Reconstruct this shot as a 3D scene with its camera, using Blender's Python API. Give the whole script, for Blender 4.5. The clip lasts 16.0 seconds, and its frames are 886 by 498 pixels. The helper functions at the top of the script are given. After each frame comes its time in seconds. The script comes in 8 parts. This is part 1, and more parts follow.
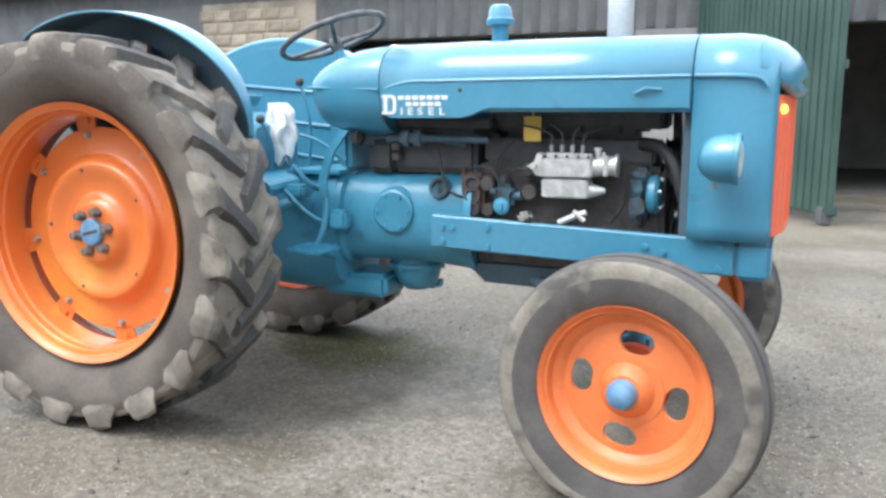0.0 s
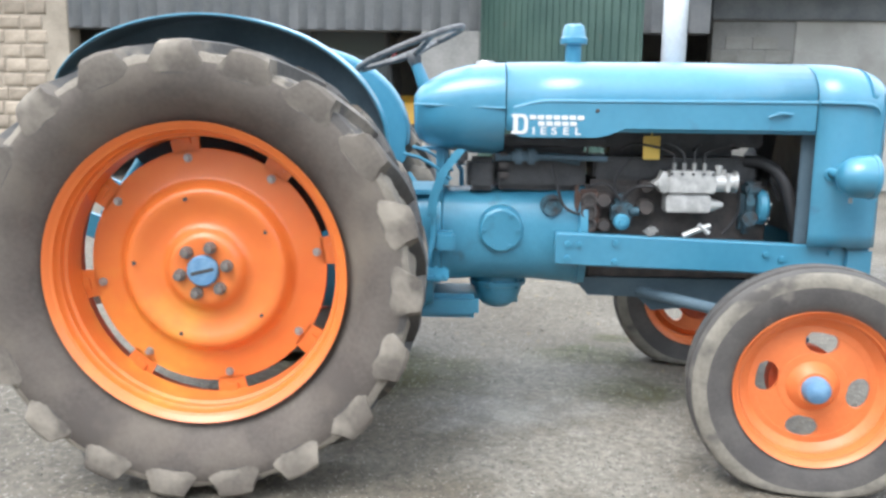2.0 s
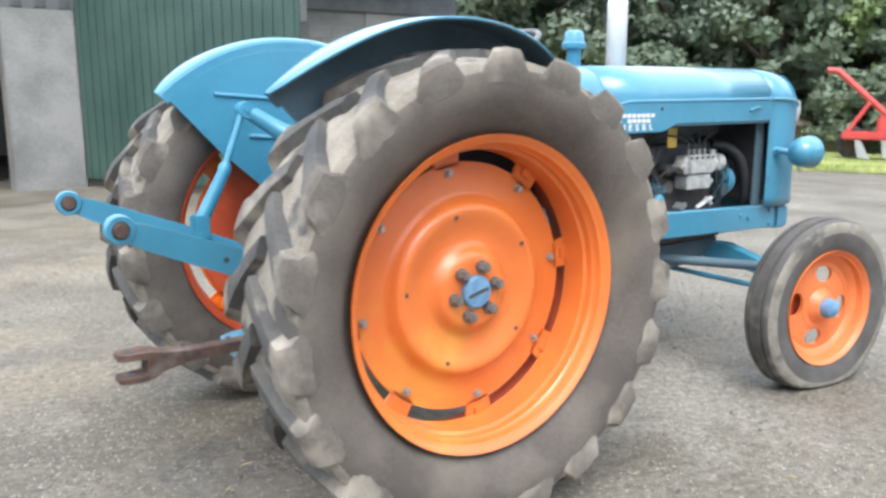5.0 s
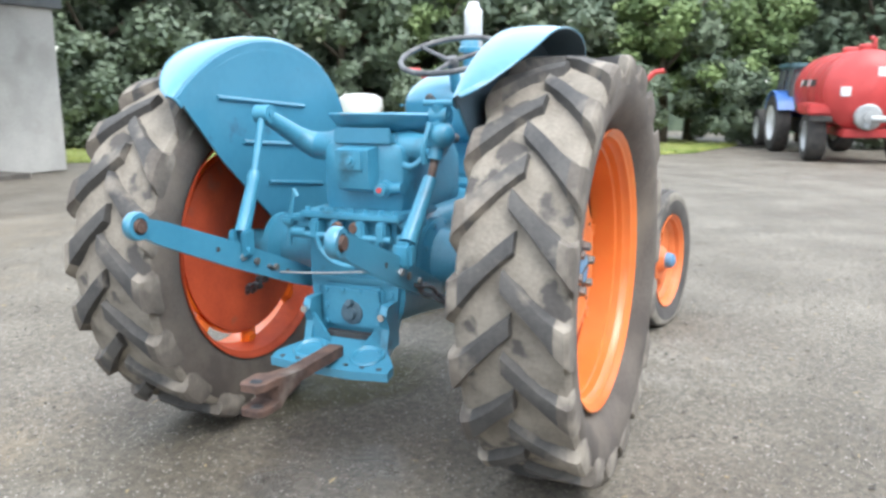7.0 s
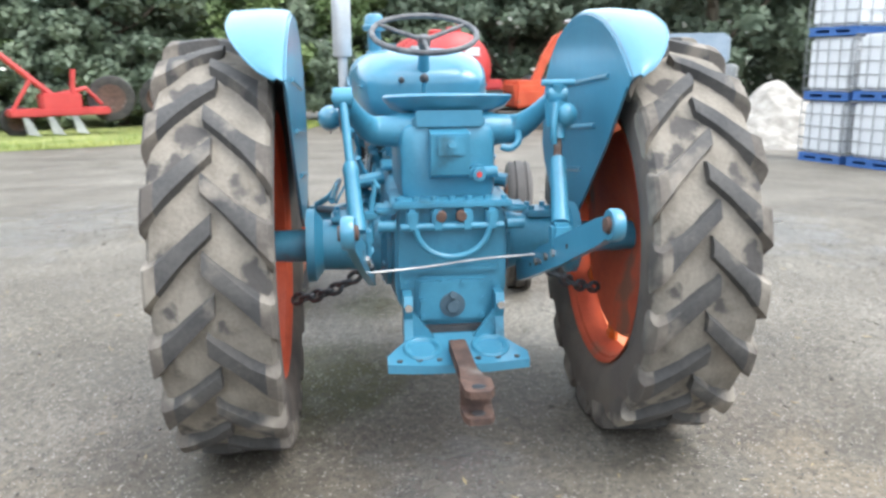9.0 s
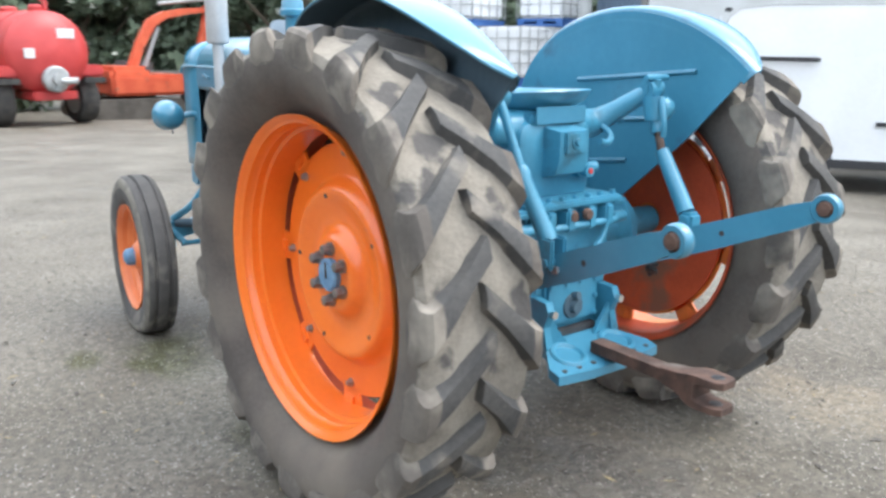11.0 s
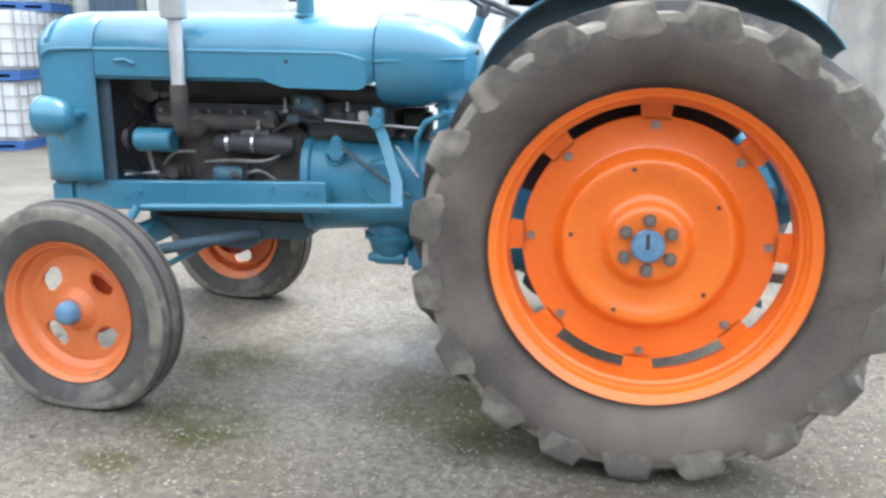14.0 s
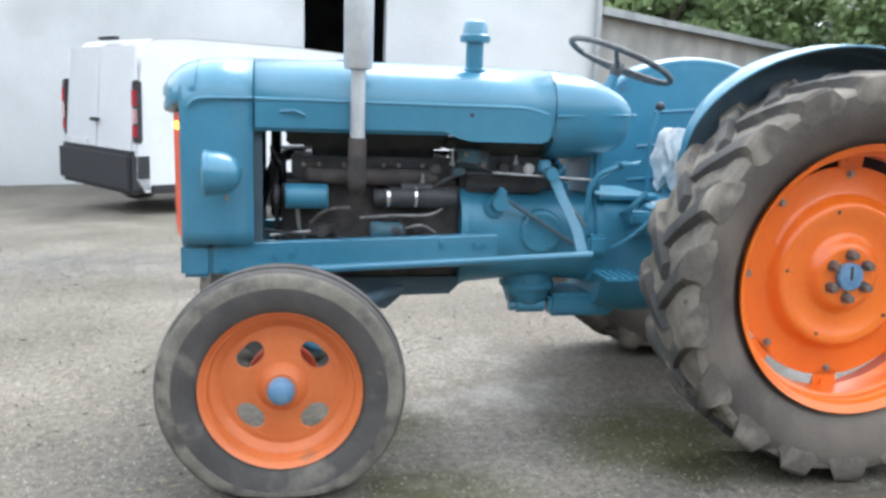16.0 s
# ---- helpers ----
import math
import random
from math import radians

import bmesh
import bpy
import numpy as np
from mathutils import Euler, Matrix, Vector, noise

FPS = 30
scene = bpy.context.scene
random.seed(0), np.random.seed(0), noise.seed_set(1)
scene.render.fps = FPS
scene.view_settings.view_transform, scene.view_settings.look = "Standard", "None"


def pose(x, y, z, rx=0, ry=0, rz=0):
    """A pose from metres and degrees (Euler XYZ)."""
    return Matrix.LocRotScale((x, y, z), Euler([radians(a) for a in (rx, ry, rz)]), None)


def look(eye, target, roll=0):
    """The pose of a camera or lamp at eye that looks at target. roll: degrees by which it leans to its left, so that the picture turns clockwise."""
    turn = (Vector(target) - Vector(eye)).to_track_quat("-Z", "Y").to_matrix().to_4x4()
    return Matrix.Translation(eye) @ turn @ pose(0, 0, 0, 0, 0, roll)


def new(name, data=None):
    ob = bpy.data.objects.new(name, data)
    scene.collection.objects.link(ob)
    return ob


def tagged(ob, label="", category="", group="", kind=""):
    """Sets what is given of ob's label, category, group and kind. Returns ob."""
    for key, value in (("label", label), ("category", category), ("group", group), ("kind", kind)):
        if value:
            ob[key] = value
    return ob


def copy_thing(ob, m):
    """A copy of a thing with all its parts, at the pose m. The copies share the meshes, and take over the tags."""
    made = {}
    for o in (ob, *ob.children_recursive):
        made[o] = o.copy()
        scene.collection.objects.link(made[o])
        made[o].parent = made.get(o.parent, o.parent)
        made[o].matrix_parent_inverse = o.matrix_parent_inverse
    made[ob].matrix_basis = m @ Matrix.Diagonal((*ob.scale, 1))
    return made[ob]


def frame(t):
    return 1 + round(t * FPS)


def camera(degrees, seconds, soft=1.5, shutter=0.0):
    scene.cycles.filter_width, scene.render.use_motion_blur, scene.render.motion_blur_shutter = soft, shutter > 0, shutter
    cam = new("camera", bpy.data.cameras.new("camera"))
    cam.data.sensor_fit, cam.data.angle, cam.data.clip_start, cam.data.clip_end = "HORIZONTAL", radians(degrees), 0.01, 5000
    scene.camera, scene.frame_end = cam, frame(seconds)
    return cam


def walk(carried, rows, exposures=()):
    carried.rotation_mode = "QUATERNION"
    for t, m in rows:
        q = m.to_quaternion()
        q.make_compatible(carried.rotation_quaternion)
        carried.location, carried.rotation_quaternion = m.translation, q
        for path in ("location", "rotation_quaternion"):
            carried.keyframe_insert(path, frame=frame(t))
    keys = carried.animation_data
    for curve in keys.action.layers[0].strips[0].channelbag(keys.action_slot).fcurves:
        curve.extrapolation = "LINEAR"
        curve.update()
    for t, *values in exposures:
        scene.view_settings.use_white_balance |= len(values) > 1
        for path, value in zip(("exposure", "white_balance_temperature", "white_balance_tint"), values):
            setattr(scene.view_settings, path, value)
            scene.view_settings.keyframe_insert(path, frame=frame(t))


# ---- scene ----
cam = camera(56.8, 16.0, soft=2.8, shutter=0.35)
PATH = [
    (0, (2.437, -3.102, 1.184), (1.671, -1.284, 0.858), 0.1),
    (0.5, (2.048, -3.234, 1.185), (1.459, -1.348, 0.876), -0.3),
    (1, (1.625, -3.385, 1.23), (1.241, -1.449, 0.909), 0.1),
    (1.5, (1.231, -3.394, 1.231), (1.016, -1.432, 0.911), 0.4),
    (2, (0.855, -3.384, 1.275), (0.804, -1.414, 0.933), 0.7),
    (2.5, (0.457, -3.417, 1.291), (0.619, -1.453, 0.952), 0.0),
    (3, (0.101, -3.343, 1.292), (0.459, -1.407, 0.938), -0.8),
    (3.5, (-0.274, -3.23, 1.289), (0.253, -1.335, 0.926), -2.0),
    (4, (-0.682, -3.145, 1.335), (-0.005, -1.304, 0.942), -1.1),
    (4.5, (-1.11, -2.952, 1.345), (-0.183, -1.224, 0.948), 0.3),
    (5, (-1.494, -2.729, 1.344), (-0.37, -1.12, 0.966), -0.1),
    (5.2, (-1.653, -2.628, 1.353), (-0.458, -1.073, 0.96), 0.5),
    (7.3, (-2.872, -1.224, 1.365), (-1.032, -0.542, 0.976), -1.2),
    (7.5, (-2.926, -1.047, 1.36), (-1.061, -0.438, 0.968), -1.6),
    (8, (-3.057, -0.612, 1.362), (-1.13, -0.247, 0.971), -0.8),
    (8.2, (-3.074, -0.411, 1.361), (-1.131, -0.17, 0.955), -0.6),
    (10.3, (-2.486, 1.405, 1.426), (-0.745, 0.539, 0.961), 0.2),
    (10.5, (-2.377, 1.565, 1.426), (-0.686, 0.605, 0.956), 0.6),
    (11, (-2.12, 1.956, 1.411), (-0.577, 0.776, 0.932), 0.4),
    (11.5, (-1.791, 2.287, 1.361), (-0.437, 0.894, 0.887), 0.9),
    (12, (-1.471, 2.591, 1.354), (-0.312, 1.028, 0.895), 0.8),
    (12.5, (-1.113, 2.908, 1.377), (-0.194, 1.195, 0.908), -0.1),
    (13, (-0.673, 3.083, 1.348), (0.037, 1.277, 0.865), -1.6),
    (13.5, (-0.249, 3.212, 1.318), (0.273, 1.343, 0.834), -0.7),
    (14, (0.179, 3.32, 1.334), (0.53, 1.411, 0.851), 0.7),
    (14.5, (0.662, 3.377, 1.307), (0.871, 1.441, 0.85), 1.2),
    (15, (1.154, 3.425, 1.31), (1.208, 1.479, 0.852), 1.0),
    (15.5, (1.603, 3.392, 1.323), (1.438, 1.449, 0.877), 1.3),
    (16, (2.013, 3.366, 1.335), (1.642, 1.435, 0.968), 1.9),
]
walk(cam, [(t, look(eye, target, roll)) for t, eye, target, roll in PATH], [(t, stops + 0.04, 6190, 9) for t, stops in ((0, 1.72), (2.5, 1.78), (5, 1.74), (8, 1.71), (12, 1.66), (13, 1.70), (14, 1.90), (15, 1.88), (15.6, 1.72), (16, 1.66))])

# ---------- light ----------
SUN_ELEV, SUN_TURN = radians(58), radians(215)
world = bpy.data.worlds.new("overcast_sky")
scene.world = world
world.use_nodes = True
wn, wl = world.node_tree.nodes, world.node_tree.links
wn.clear()
w_out, w_bg = wn.new("ShaderNodeOutputWorld"), wn.new("ShaderNodeBackground")
w_sky, w_mix = wn.new("ShaderNodeTexSky"), wn.new("ShaderNodeMixRGB")
w_sky.sky_type, w_sky.sun_disc = "NISHITA", False
w_sky.sun_elevation, w_sky.sun_rotation = SUN_ELEV, SUN_TURN
w_sky.dust_density, w_sky.air_density = 4.0, 1.0
w_mix.inputs[0].default_value = 0.72
w_mix.inputs[2].default_value = (8.6, 9.1, 9.6, 1)      # even cloud cover
wl.new(w_sky.outputs[0], w_mix.inputs[1])
wl.new(w_mix.outputs[0], w_bg.inputs[0])
w_bg.inputs[1].default_value = 0.115
wl.new(w_bg.outputs[0], w_out.inputs[0])
sun = new("sun", bpy.data.lights.new("sun", "SUN"))
sun.data.energy, sun.data.angle, sun.data.color = 0.9, radians(35), (1.0, 0.97, 0.92)
sun.matrix_world = look((0, 0, 30), Vector((0, 0, 30)) - Vector((math.sin(SUN_TURN) * math.cos(SUN_ELEV), math.cos(SUN_TURN) * math.cos(SUN_ELEV), math.sin(SUN_ELEV))))


# ---------- materials ----------
# dark ground tint: grime, and shade painted beside the rear wheels
GRIME_SHADE = (0.085, 0.072, 0.053)
# pale ground tint: loose grit, lightened for the sky's sheen on wet ground
GRIT_SHEEN = (0.222, 0.203, 0.170)
GREENISH, DAMP, SANDY = (0.047, 0.046, 0.010), (0.115, 0.107, 0.095), (0.21, 0.17, 0.115)


def material(name, colours, rough=0.5, metal=0.0, scale=8.0, fine=60.0, bump=0.1, spread=(0.35, 0.65), wear=None, wear_at=(0.62, 0.7), wear_scale=5.0, rough_wear=None, coat=0.0, vary=0.0, stretch=(1, 1, 1), detail=5.0, shift=False, spots=None, specks=0.0):
    """A surface of two or three colours mixed by coarse and fine noise, with fine relief and patches of wear."""
    m = bpy.data.materials.new(name)
    m.use_nodes = True
    n, l = m.node_tree.nodes, m.node_tree.links
    b = n["Principled BSDF"]
    co, mp = n.new("ShaderNodeTexCoord"), n.new("ShaderNodeMapping")
    mp.inputs["Scale"].default_value = stretch
    l.new(co.outputs["Object"], mp.inputs[0])
    if shift:              # alike pieces take different parts of the pattern
        oi, sc = n.new("ShaderNodeObjectInfo"), n.new("ShaderNodeMath")
        sc.operation, sc.inputs[1].default_value = "MULTIPLY", 37.0
        l.new(oi.outputs["Random"], sc.inputs[0]), l.new(sc.outputs[0], mp.inputs["Location"])
    big, small = n.new("ShaderNodeTexNoise"), n.new("ShaderNodeTexNoise")
    for tex, s in ((big, scale), (small, fine)):
        tex.inputs["Scale"].default_value, tex.inputs["Detail"].default_value = s, detail
        l.new(mp.outputs[0], tex.inputs["Vector"])
    add = n.new("ShaderNodeMath")
    add.operation = "MULTIPLY_ADD"
    add.inputs[1].default_value, add.inputs[2].default_value = 0.35, -0.175
    l.new(small.outputs["Fac"], add.inputs[0])
    plus = n.new("ShaderNodeMath")
    l.new(big.outputs["Fac"], plus.inputs[0]), l.new(add.outputs[0], plus.inputs[1])
    ramp = n.new("ShaderNodeValToRGB")
    l.new(plus.outputs[0], ramp.inputs[0])
    e = ramp.color_ramp.elements
    e[0].position, e[1].position = spread
    e[0].color, e[1].color = (*colours[0], 1), (*colours[-1], 1)
    if len(colours) == 3:
        mid = e.new((spread[0] + spread[1]) / 2)
        mid.color = (*colours[1], 1)
    colour = ramp.outputs[0]
    if vary:
        info, hsv, rng = n.new("ShaderNodeObjectInfo"), n.new("ShaderNodeHueSaturation"), n.new("ShaderNodeMapRange")
        rng.inputs[3].default_value, rng.inputs[4].default_value = 1 - vary, 1 + vary
        l.new(info.outputs["Random"], rng.inputs[0]), l.new(rng.outputs[0], hsv.inputs["Value"]), l.new(colour, hsv.inputs["Color"])
        colour = hsv.outputs[0]
    b.inputs["Roughness"].default_value, b.inputs["Metallic"].default_value = rough, metal
    if wear:
        wt, wr, mx = n.new("ShaderNodeTexNoise"), n.new("ShaderNodeValToRGB"), n.new("ShaderNodeMixRGB")
        wt.inputs["Scale"].default_value, wt.inputs["Detail"].default_value = wear_scale, 8.0
        l.new(mp.outputs[0], wt.inputs["Vector"]), l.new(wt.outputs["Fac"], wr.inputs[0])
        wr.color_ramp.elements[0].position, wr.color_ramp.elements[1].position = wear_at
        l.new(wr.outputs[0], mx.inputs[0]), l.new(colour, mx.inputs[1])
        mx.inputs[2].default_value = (*wear, 1)
        colour = mx.outputs[0]
        if rough_wear is not None:
            rr = n.new("ShaderNodeMapRange")
            rr.inputs[3].default_value, rr.inputs[4].default_value = rough, rough_wear
            l.new(wr.outputs[0], rr.inputs[0]), l.new(rr.outputs[0], b.inputs["Roughness"])
    for (sx, sy, rx, ry, tint, amount) in (spots or ()):       # soft-edged stains that lie on the ground, some tinted for shade or sheen
        m2, ln, fall, nz, mul, mx = (n.new("ShaderNode" + k) for k in ("Mapping", "VectorMath", "MapRange", "TexNoise", "Math", "MixRGB"))
        m2.inputs["Location"].default_value, m2.inputs["Scale"].default_value = (-sx / rx, -sy / ry, 0), (1 / rx, 1 / ry, 0)
        l.new(co.outputs["Object"], m2.inputs[0])
        ln.operation = "LENGTH"
        l.new(m2.outputs[0], ln.inputs[0])
        nz.inputs["Scale"].default_value, nz.inputs["Detail"].default_value = 4.5, 9.0
        l.new(co.outputs["Object"], nz.inputs["Vector"])
        mul.operation = "MULTIPLY_ADD"
        mul.inputs[1].default_value, mul.inputs[2].default_value = 2.6, -1.3
        l.new(nz.outputs["Fac"], mul.inputs[0])
        both = n.new("ShaderNodeMath")
        l.new(ln.outputs["Value"], both.inputs[0]), l.new(mul.outputs[0], both.inputs[1])
        fall.inputs[1].default_value, fall.inputs[2].default_value, fall.inputs[3].default_value, fall.inputs[4].default_value = 0.35, 1.1, amount, 0.0
        l.new(both.outputs[0], fall.inputs[0])
        l.new(fall.outputs[0], mx.inputs[0]), l.new(colour, mx.inputs[1])
        mx.inputs[2].default_value = (*tint, 1)
        colour = mx.outputs[0]
        if tint == DAMP:                   # standing wet is smooth
            rin = b.inputs["Roughness"]
            wet, src = n.new("ShaderNodeMix"), rin.links[0].from_socket if rin.links else None
            wet.data_type = "FLOAT"
            wet.inputs[2].default_value, wet.inputs[3].default_value = rough, 0.08
            if src:
                l.new(src, wet.inputs[2])
            l.new(fall.outputs[0], wet.inputs[0]), l.new(wet.outputs[0], rin)
    if specks:             # pale and dark grit set in the surface
        grit, span, tone = n.new("ShaderNodeTexNoise"), n.new("ShaderNodeMapRange"), n.new("ShaderNodeHueSaturation")
        grit.inputs["Scale"].default_value, grit.inputs["Detail"].default_value, grit.inputs["Roughness"].default_value = 26.0, 12.0, 0.72
        l.new(co.outputs["Object"], grit.inputs["Vector"])
        span.inputs[1].default_value, span.inputs[2].default_value, span.inputs[3].default_value, span.inputs[4].default_value = 0.36, 0.64, 0.60, 1.38
        l.new(grit.outputs["Fac"], span.inputs[0]), l.new(span.outputs[0], tone.inputs["Value"]), l.new(colour, tone.inputs["Color"])
        colour = tone.outputs[0]
        for size, reach, tint, gate in ((95.0, 0.34, (0.36, 0.34, 0.30), 0.86), (48.0, 0.28, (0.36, 0.33, 0.29), 0.95), (70.0, 0.36, (0.05, 0.045, 0.038), 0.80)):
            vo, near, pick, both2, mxs, sep = (n.new("ShaderNode" + k) for k in ("TexVoronoi", "Math", "Math", "Math", "MixRGB", "SeparateColor"))
            vo.inputs["Scale"].default_value = size
            l.new(co.outputs["Object"], vo.inputs["Vector"])
            near.operation, near.inputs[1].default_value = "LESS_THAN", reach
            l.new(vo.outputs["Distance"], near.inputs[0]), l.new(vo.outputs["Color"], sep.inputs[0])
            pick.operation, pick.inputs[1].default_value = "GREATER_THAN", gate
            l.new(sep.outputs[0], pick.inputs[0])
            both2.operation = "MULTIPLY"
            l.new(near.outputs[0], both2.inputs[0]), l.new(pick.outputs[0], both2.inputs[1])
            amt = n.new("ShaderNodeMath")
            amt.operation, amt.inputs[1].default_value = "MULTIPLY", specks
            l.new(both2.outputs[0], amt.inputs[0])
            l.new(amt.outputs[0], mxs.inputs[0]), l.new(colour, mxs.inputs[1])
            mxs.inputs[2].default_value = (*tint, 1)
            colour = mxs.outputs[0]
    l.new(colour, b.inputs["Base Color"])
    if coat:
        b.inputs["Coat Weight"].default_value, b.inputs["Coat Roughness"].default_value = coat, 0.18
    if bump:
        bp = n.new("ShaderNodeBump")
        bp.inputs["Strength"].default_value, bp.inputs["Distance"].default_value = bump, 0.01
        l.new(plus.outputs[0], bp.inputs["Height"]), l.new(bp.outputs[0], b.inputs["Normal"])
        if specks:
            b2 = n.new("ShaderNodeBump")
            b2.inputs["Strength"].default_value, b2.inputs["Distance"].default_value = 0.55, 0.012
            l.new(grit.outputs["Fac"], b2.inputs["Height"]), l.new(bp.outputs[0], b2.inputs["Normal"]), l.new(b2.outputs[0], b.inputs["Normal"])
    return m


def plain(name, colour, rough=0.5, metal=0.0, emit=0.0, glass=False):
    m = bpy.data.materials.new(name)
    m.use_nodes = True
    b = m.node_tree.nodes["Principled BSDF"]
    b.inputs["Base Color"].default_value, b.inputs["Roughness"].default_value, b.inputs["Metallic"].default_value = (*colour, 1), rough, metal
    if emit:
        b.inputs["Emission Color"].default_value, b.inputs["Emission Strength"].default_value = (*colour, 1), emit
    if glass:
        b.inputs["Transmission Weight"].default_value = 0.9
    return m


BLUE = material("blue_tractor_paint", [(0.044, 0.190, 0.290), (0.058, 0.226, 0.338)], rough=0.32, scale=3, fine=40, bump=0.04, wear=(0.045, 0.13, 0.20), wear_at=(0.66, 0.75), wear_scale=7, coat=0.6)
BLUE_CAST = material("blue_paint_on_casting", [(0.040, 0.190, 0.290), (0.056, 0.240, 0.356)], rough=0.42, scale=6, fine=90, bump=0.25, wear=(0.035, 0.12, 0.17), wear_at=(0.60, 0.74), wear_scale=9, coat=0.2)
GRIMY_BLUE = material("oily_blue_castings", [(0.030, 0.062, 0.082), (0.052, 0.125, 0.165)], rough=0.55, scale=14, fine=90, bump=0.3, wear=(0.035, 0.034, 0.036), wear_at=(0.48, 0.62), wear_scale=16)
# darker copy of the blue paint, with shade put into the colour
BLUE_DARK = material("blue_with_shade", [(0.055, 0.092, 0.120), (0.08, 0.125, 0.158)], rough=0.7, scale=4, fine=60, bump=0.1)
HUB_BLUE = material("scuffed_hub_blue", [(0.09, 0.20, 0.34), (0.16, 0.29, 0.43)], rough=0.5, scale=20, fine=90, bump=0.2)
ORANGE = material("orange_wheel_paint", [(0.80, 0.155, 0.013), (0.88, 0.192, 0.018)], rough=0.33, scale=3, fine=50, bump=0.04, coat=0.35)
ORANGE_PATCHED = material("orange_paint_with_yellow_patches", [(0.63, 0.148, 0.030), (0.67, 0.172, 0.034), (0.69, 0.265, 0.044)], rough=0.36, scale=1.9, fine=12, spread=(0.40, 0.72), bump=0.05, coat=0.3)
ORANGE_FRONT = material("faded_orange_front_wheel_paint", [(0.62, 0.155, 0.044), (0.70, 0.19, 0.056)], rough=0.45, scale=6, fine=60, bump=0.08, wear=(0.35, 0.16, 0.08), wear_at=(0.68, 0.76), coat=0.15)
# duller red for the wheels' inner faces, shade mixed into the colour
RED_INNER = material("dull_red_with_shade", [(0.42, 0.06, 0.02), (0.56, 0.09, 0.03)], rough=0.6, scale=6, fine=60, bump=0.1, wear=(0.25, 0.10, 0.06), wear_at=(0.6, 0.7))
SIDEWALL = material("dusty_rubber_sidewall", [(0.074, 0.062, 0.054), (0.118, 0.100, 0.086)], rough=0.85, scale=4, fine=70, bump=0.25, wear=(0.18, 0.152, 0.122), wear_at=(0.48, 0.75), wear_scale=3)
MUD = material("dried_mud_on_tread", [(0.175, 0.154, 0.127), (0.27, 0.24, 0.20)], rough=0.95, scale=9, fine=80, bump=0.8, wear=(0.085, 0.078, 0.073), wear_at=(0.58, 0.64), wear_scale=7)
LUG = material("worn_tread_rubber", [(0.048, 0.047, 0.047), (0.090, 0.085, 0.080)], rough=0.8, scale=5, fine=70, bump=0.5, wear=(0.24, 0.21, 0.175), wear_at=(0.55, 0.68), wear_scale=6, shift=True)
LUG_DUSTY = material("dusty_lug_shoulder", [(0.092, 0.080, 0.070), (0.150, 0.130, 0.110)], rough=0.9, scale=6, fine=70, bump=0.4, wear=(0.27, 0.24, 0.20), wear_at=(0.48, 0.66), wear_scale=7, shift=True)
RUBBER = material("worn_front_tyre_rubber", [(0.065, 0.06, 0.058), (0.095, 0.088, 0.082)], rough=0.85, scale=8, fine=90, bump=0.3, wear=(0.20, 0.18, 0.155), wear_at=(0.60, 0.72), wear_scale=6)
SCUFFED = material("tan_scuffed_tyre_shoulder", [(0.15, 0.137, 0.115), (0.25, 0.228, 0.19)], rough=0.9, scale=9, fine=80, bump=0.3, wear=(0.085, 0.078, 0.072), wear_at=(0.50, 0.66), wear_scale=8)
RUST = material("rusty_iron", [(0.066, 0.042, 0.035), (0.135, 0.080, 0.060)], rough=0.8, metal=0.2, scale=18, fine=120, bump=0.5, wear=(0.18, 0.15, 0.13), wear_at=(0.6, 0.7))
CHAIN = material("oily_dark_chain", [(0.030, 0.036, 0.042), (0.070, 0.080, 0.090)], rough=0.5, metal=0.4, scale=30, fine=120, bump=0.3)
STEEL = material("bare_grey_steel", [(0.30, 0.30, 0.30), (0.45, 0.45, 0.44)], rough=0.42, metal=0.8, scale=15, fine=120, bump=0.15)
NUT = material("grimy_wheel_nuts", [(0.14, 0.13, 0.125), (0.28, 0.26, 0.24)], rough=0.5, metal=0.6, scale=30, fine=150, bump=0.3)
ALU = material("cast_aluminium", [(0.42, 0.42, 0.41), (0.62, 0.62, 0.60)], rough=0.42, metal=0.55, scale=25, fine=150, bump=0.3)
SILVER = material("silver_exhaust_paint", [(0.52, 0.53, 0.55), (0.64, 0.65, 0.66)], rough=0.38, metal=0.45, scale=6, fine=60, bump=0.05, wear=(0.35, 0.30, 0.26), wear_at=(0.66, 0.74))
BURNT = material("burnt_exhaust_elbow", [(0.042, 0.038, 0.038), (0.085, 0.068, 0.062)], rough=0.8, scale=15, fine=90, bump=0.4)
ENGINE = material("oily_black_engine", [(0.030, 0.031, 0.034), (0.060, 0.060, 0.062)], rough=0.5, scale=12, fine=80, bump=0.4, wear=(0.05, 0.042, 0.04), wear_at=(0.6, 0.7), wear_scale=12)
ENGINE_RUST = material("rusty_engine_block", [(0.034, 0.031, 0.031), (0.072, 0.060, 0.055)], rough=0.7, scale=14, fine=80, bump=0.4)
BLACK = plain("black_rubber_hose", (0.02, 0.02, 0.022), 0.6)
CHROME = plain("polished_metal", (0.7, 0.7, 0.7), 0.2, 1.0)
WHEEL_GREY = material("worn_steering_wheel", [(0.05, 0.05, 0.055), (0.13, 0.13, 0.13)], rough=0.5, scale=20, fine=90, bump=0.1)
TAG = plain("yellow_tag", (0.62, 0.42, 0.08), 0.5)
RAG = material("white_cotton_rag", [(0.60, 0.60, 0.60), (0.80, 0.80, 0.79)], rough=0.95, scale=20, fine=90, bump=0.4)
WHITE_PAINT = plain("white_lettering", (0.60, 0.61, 0.61), 0.5)
LENS = plain("headlamp_glass", (0.85, 0.85, 0.85), 0.08, 0.6)
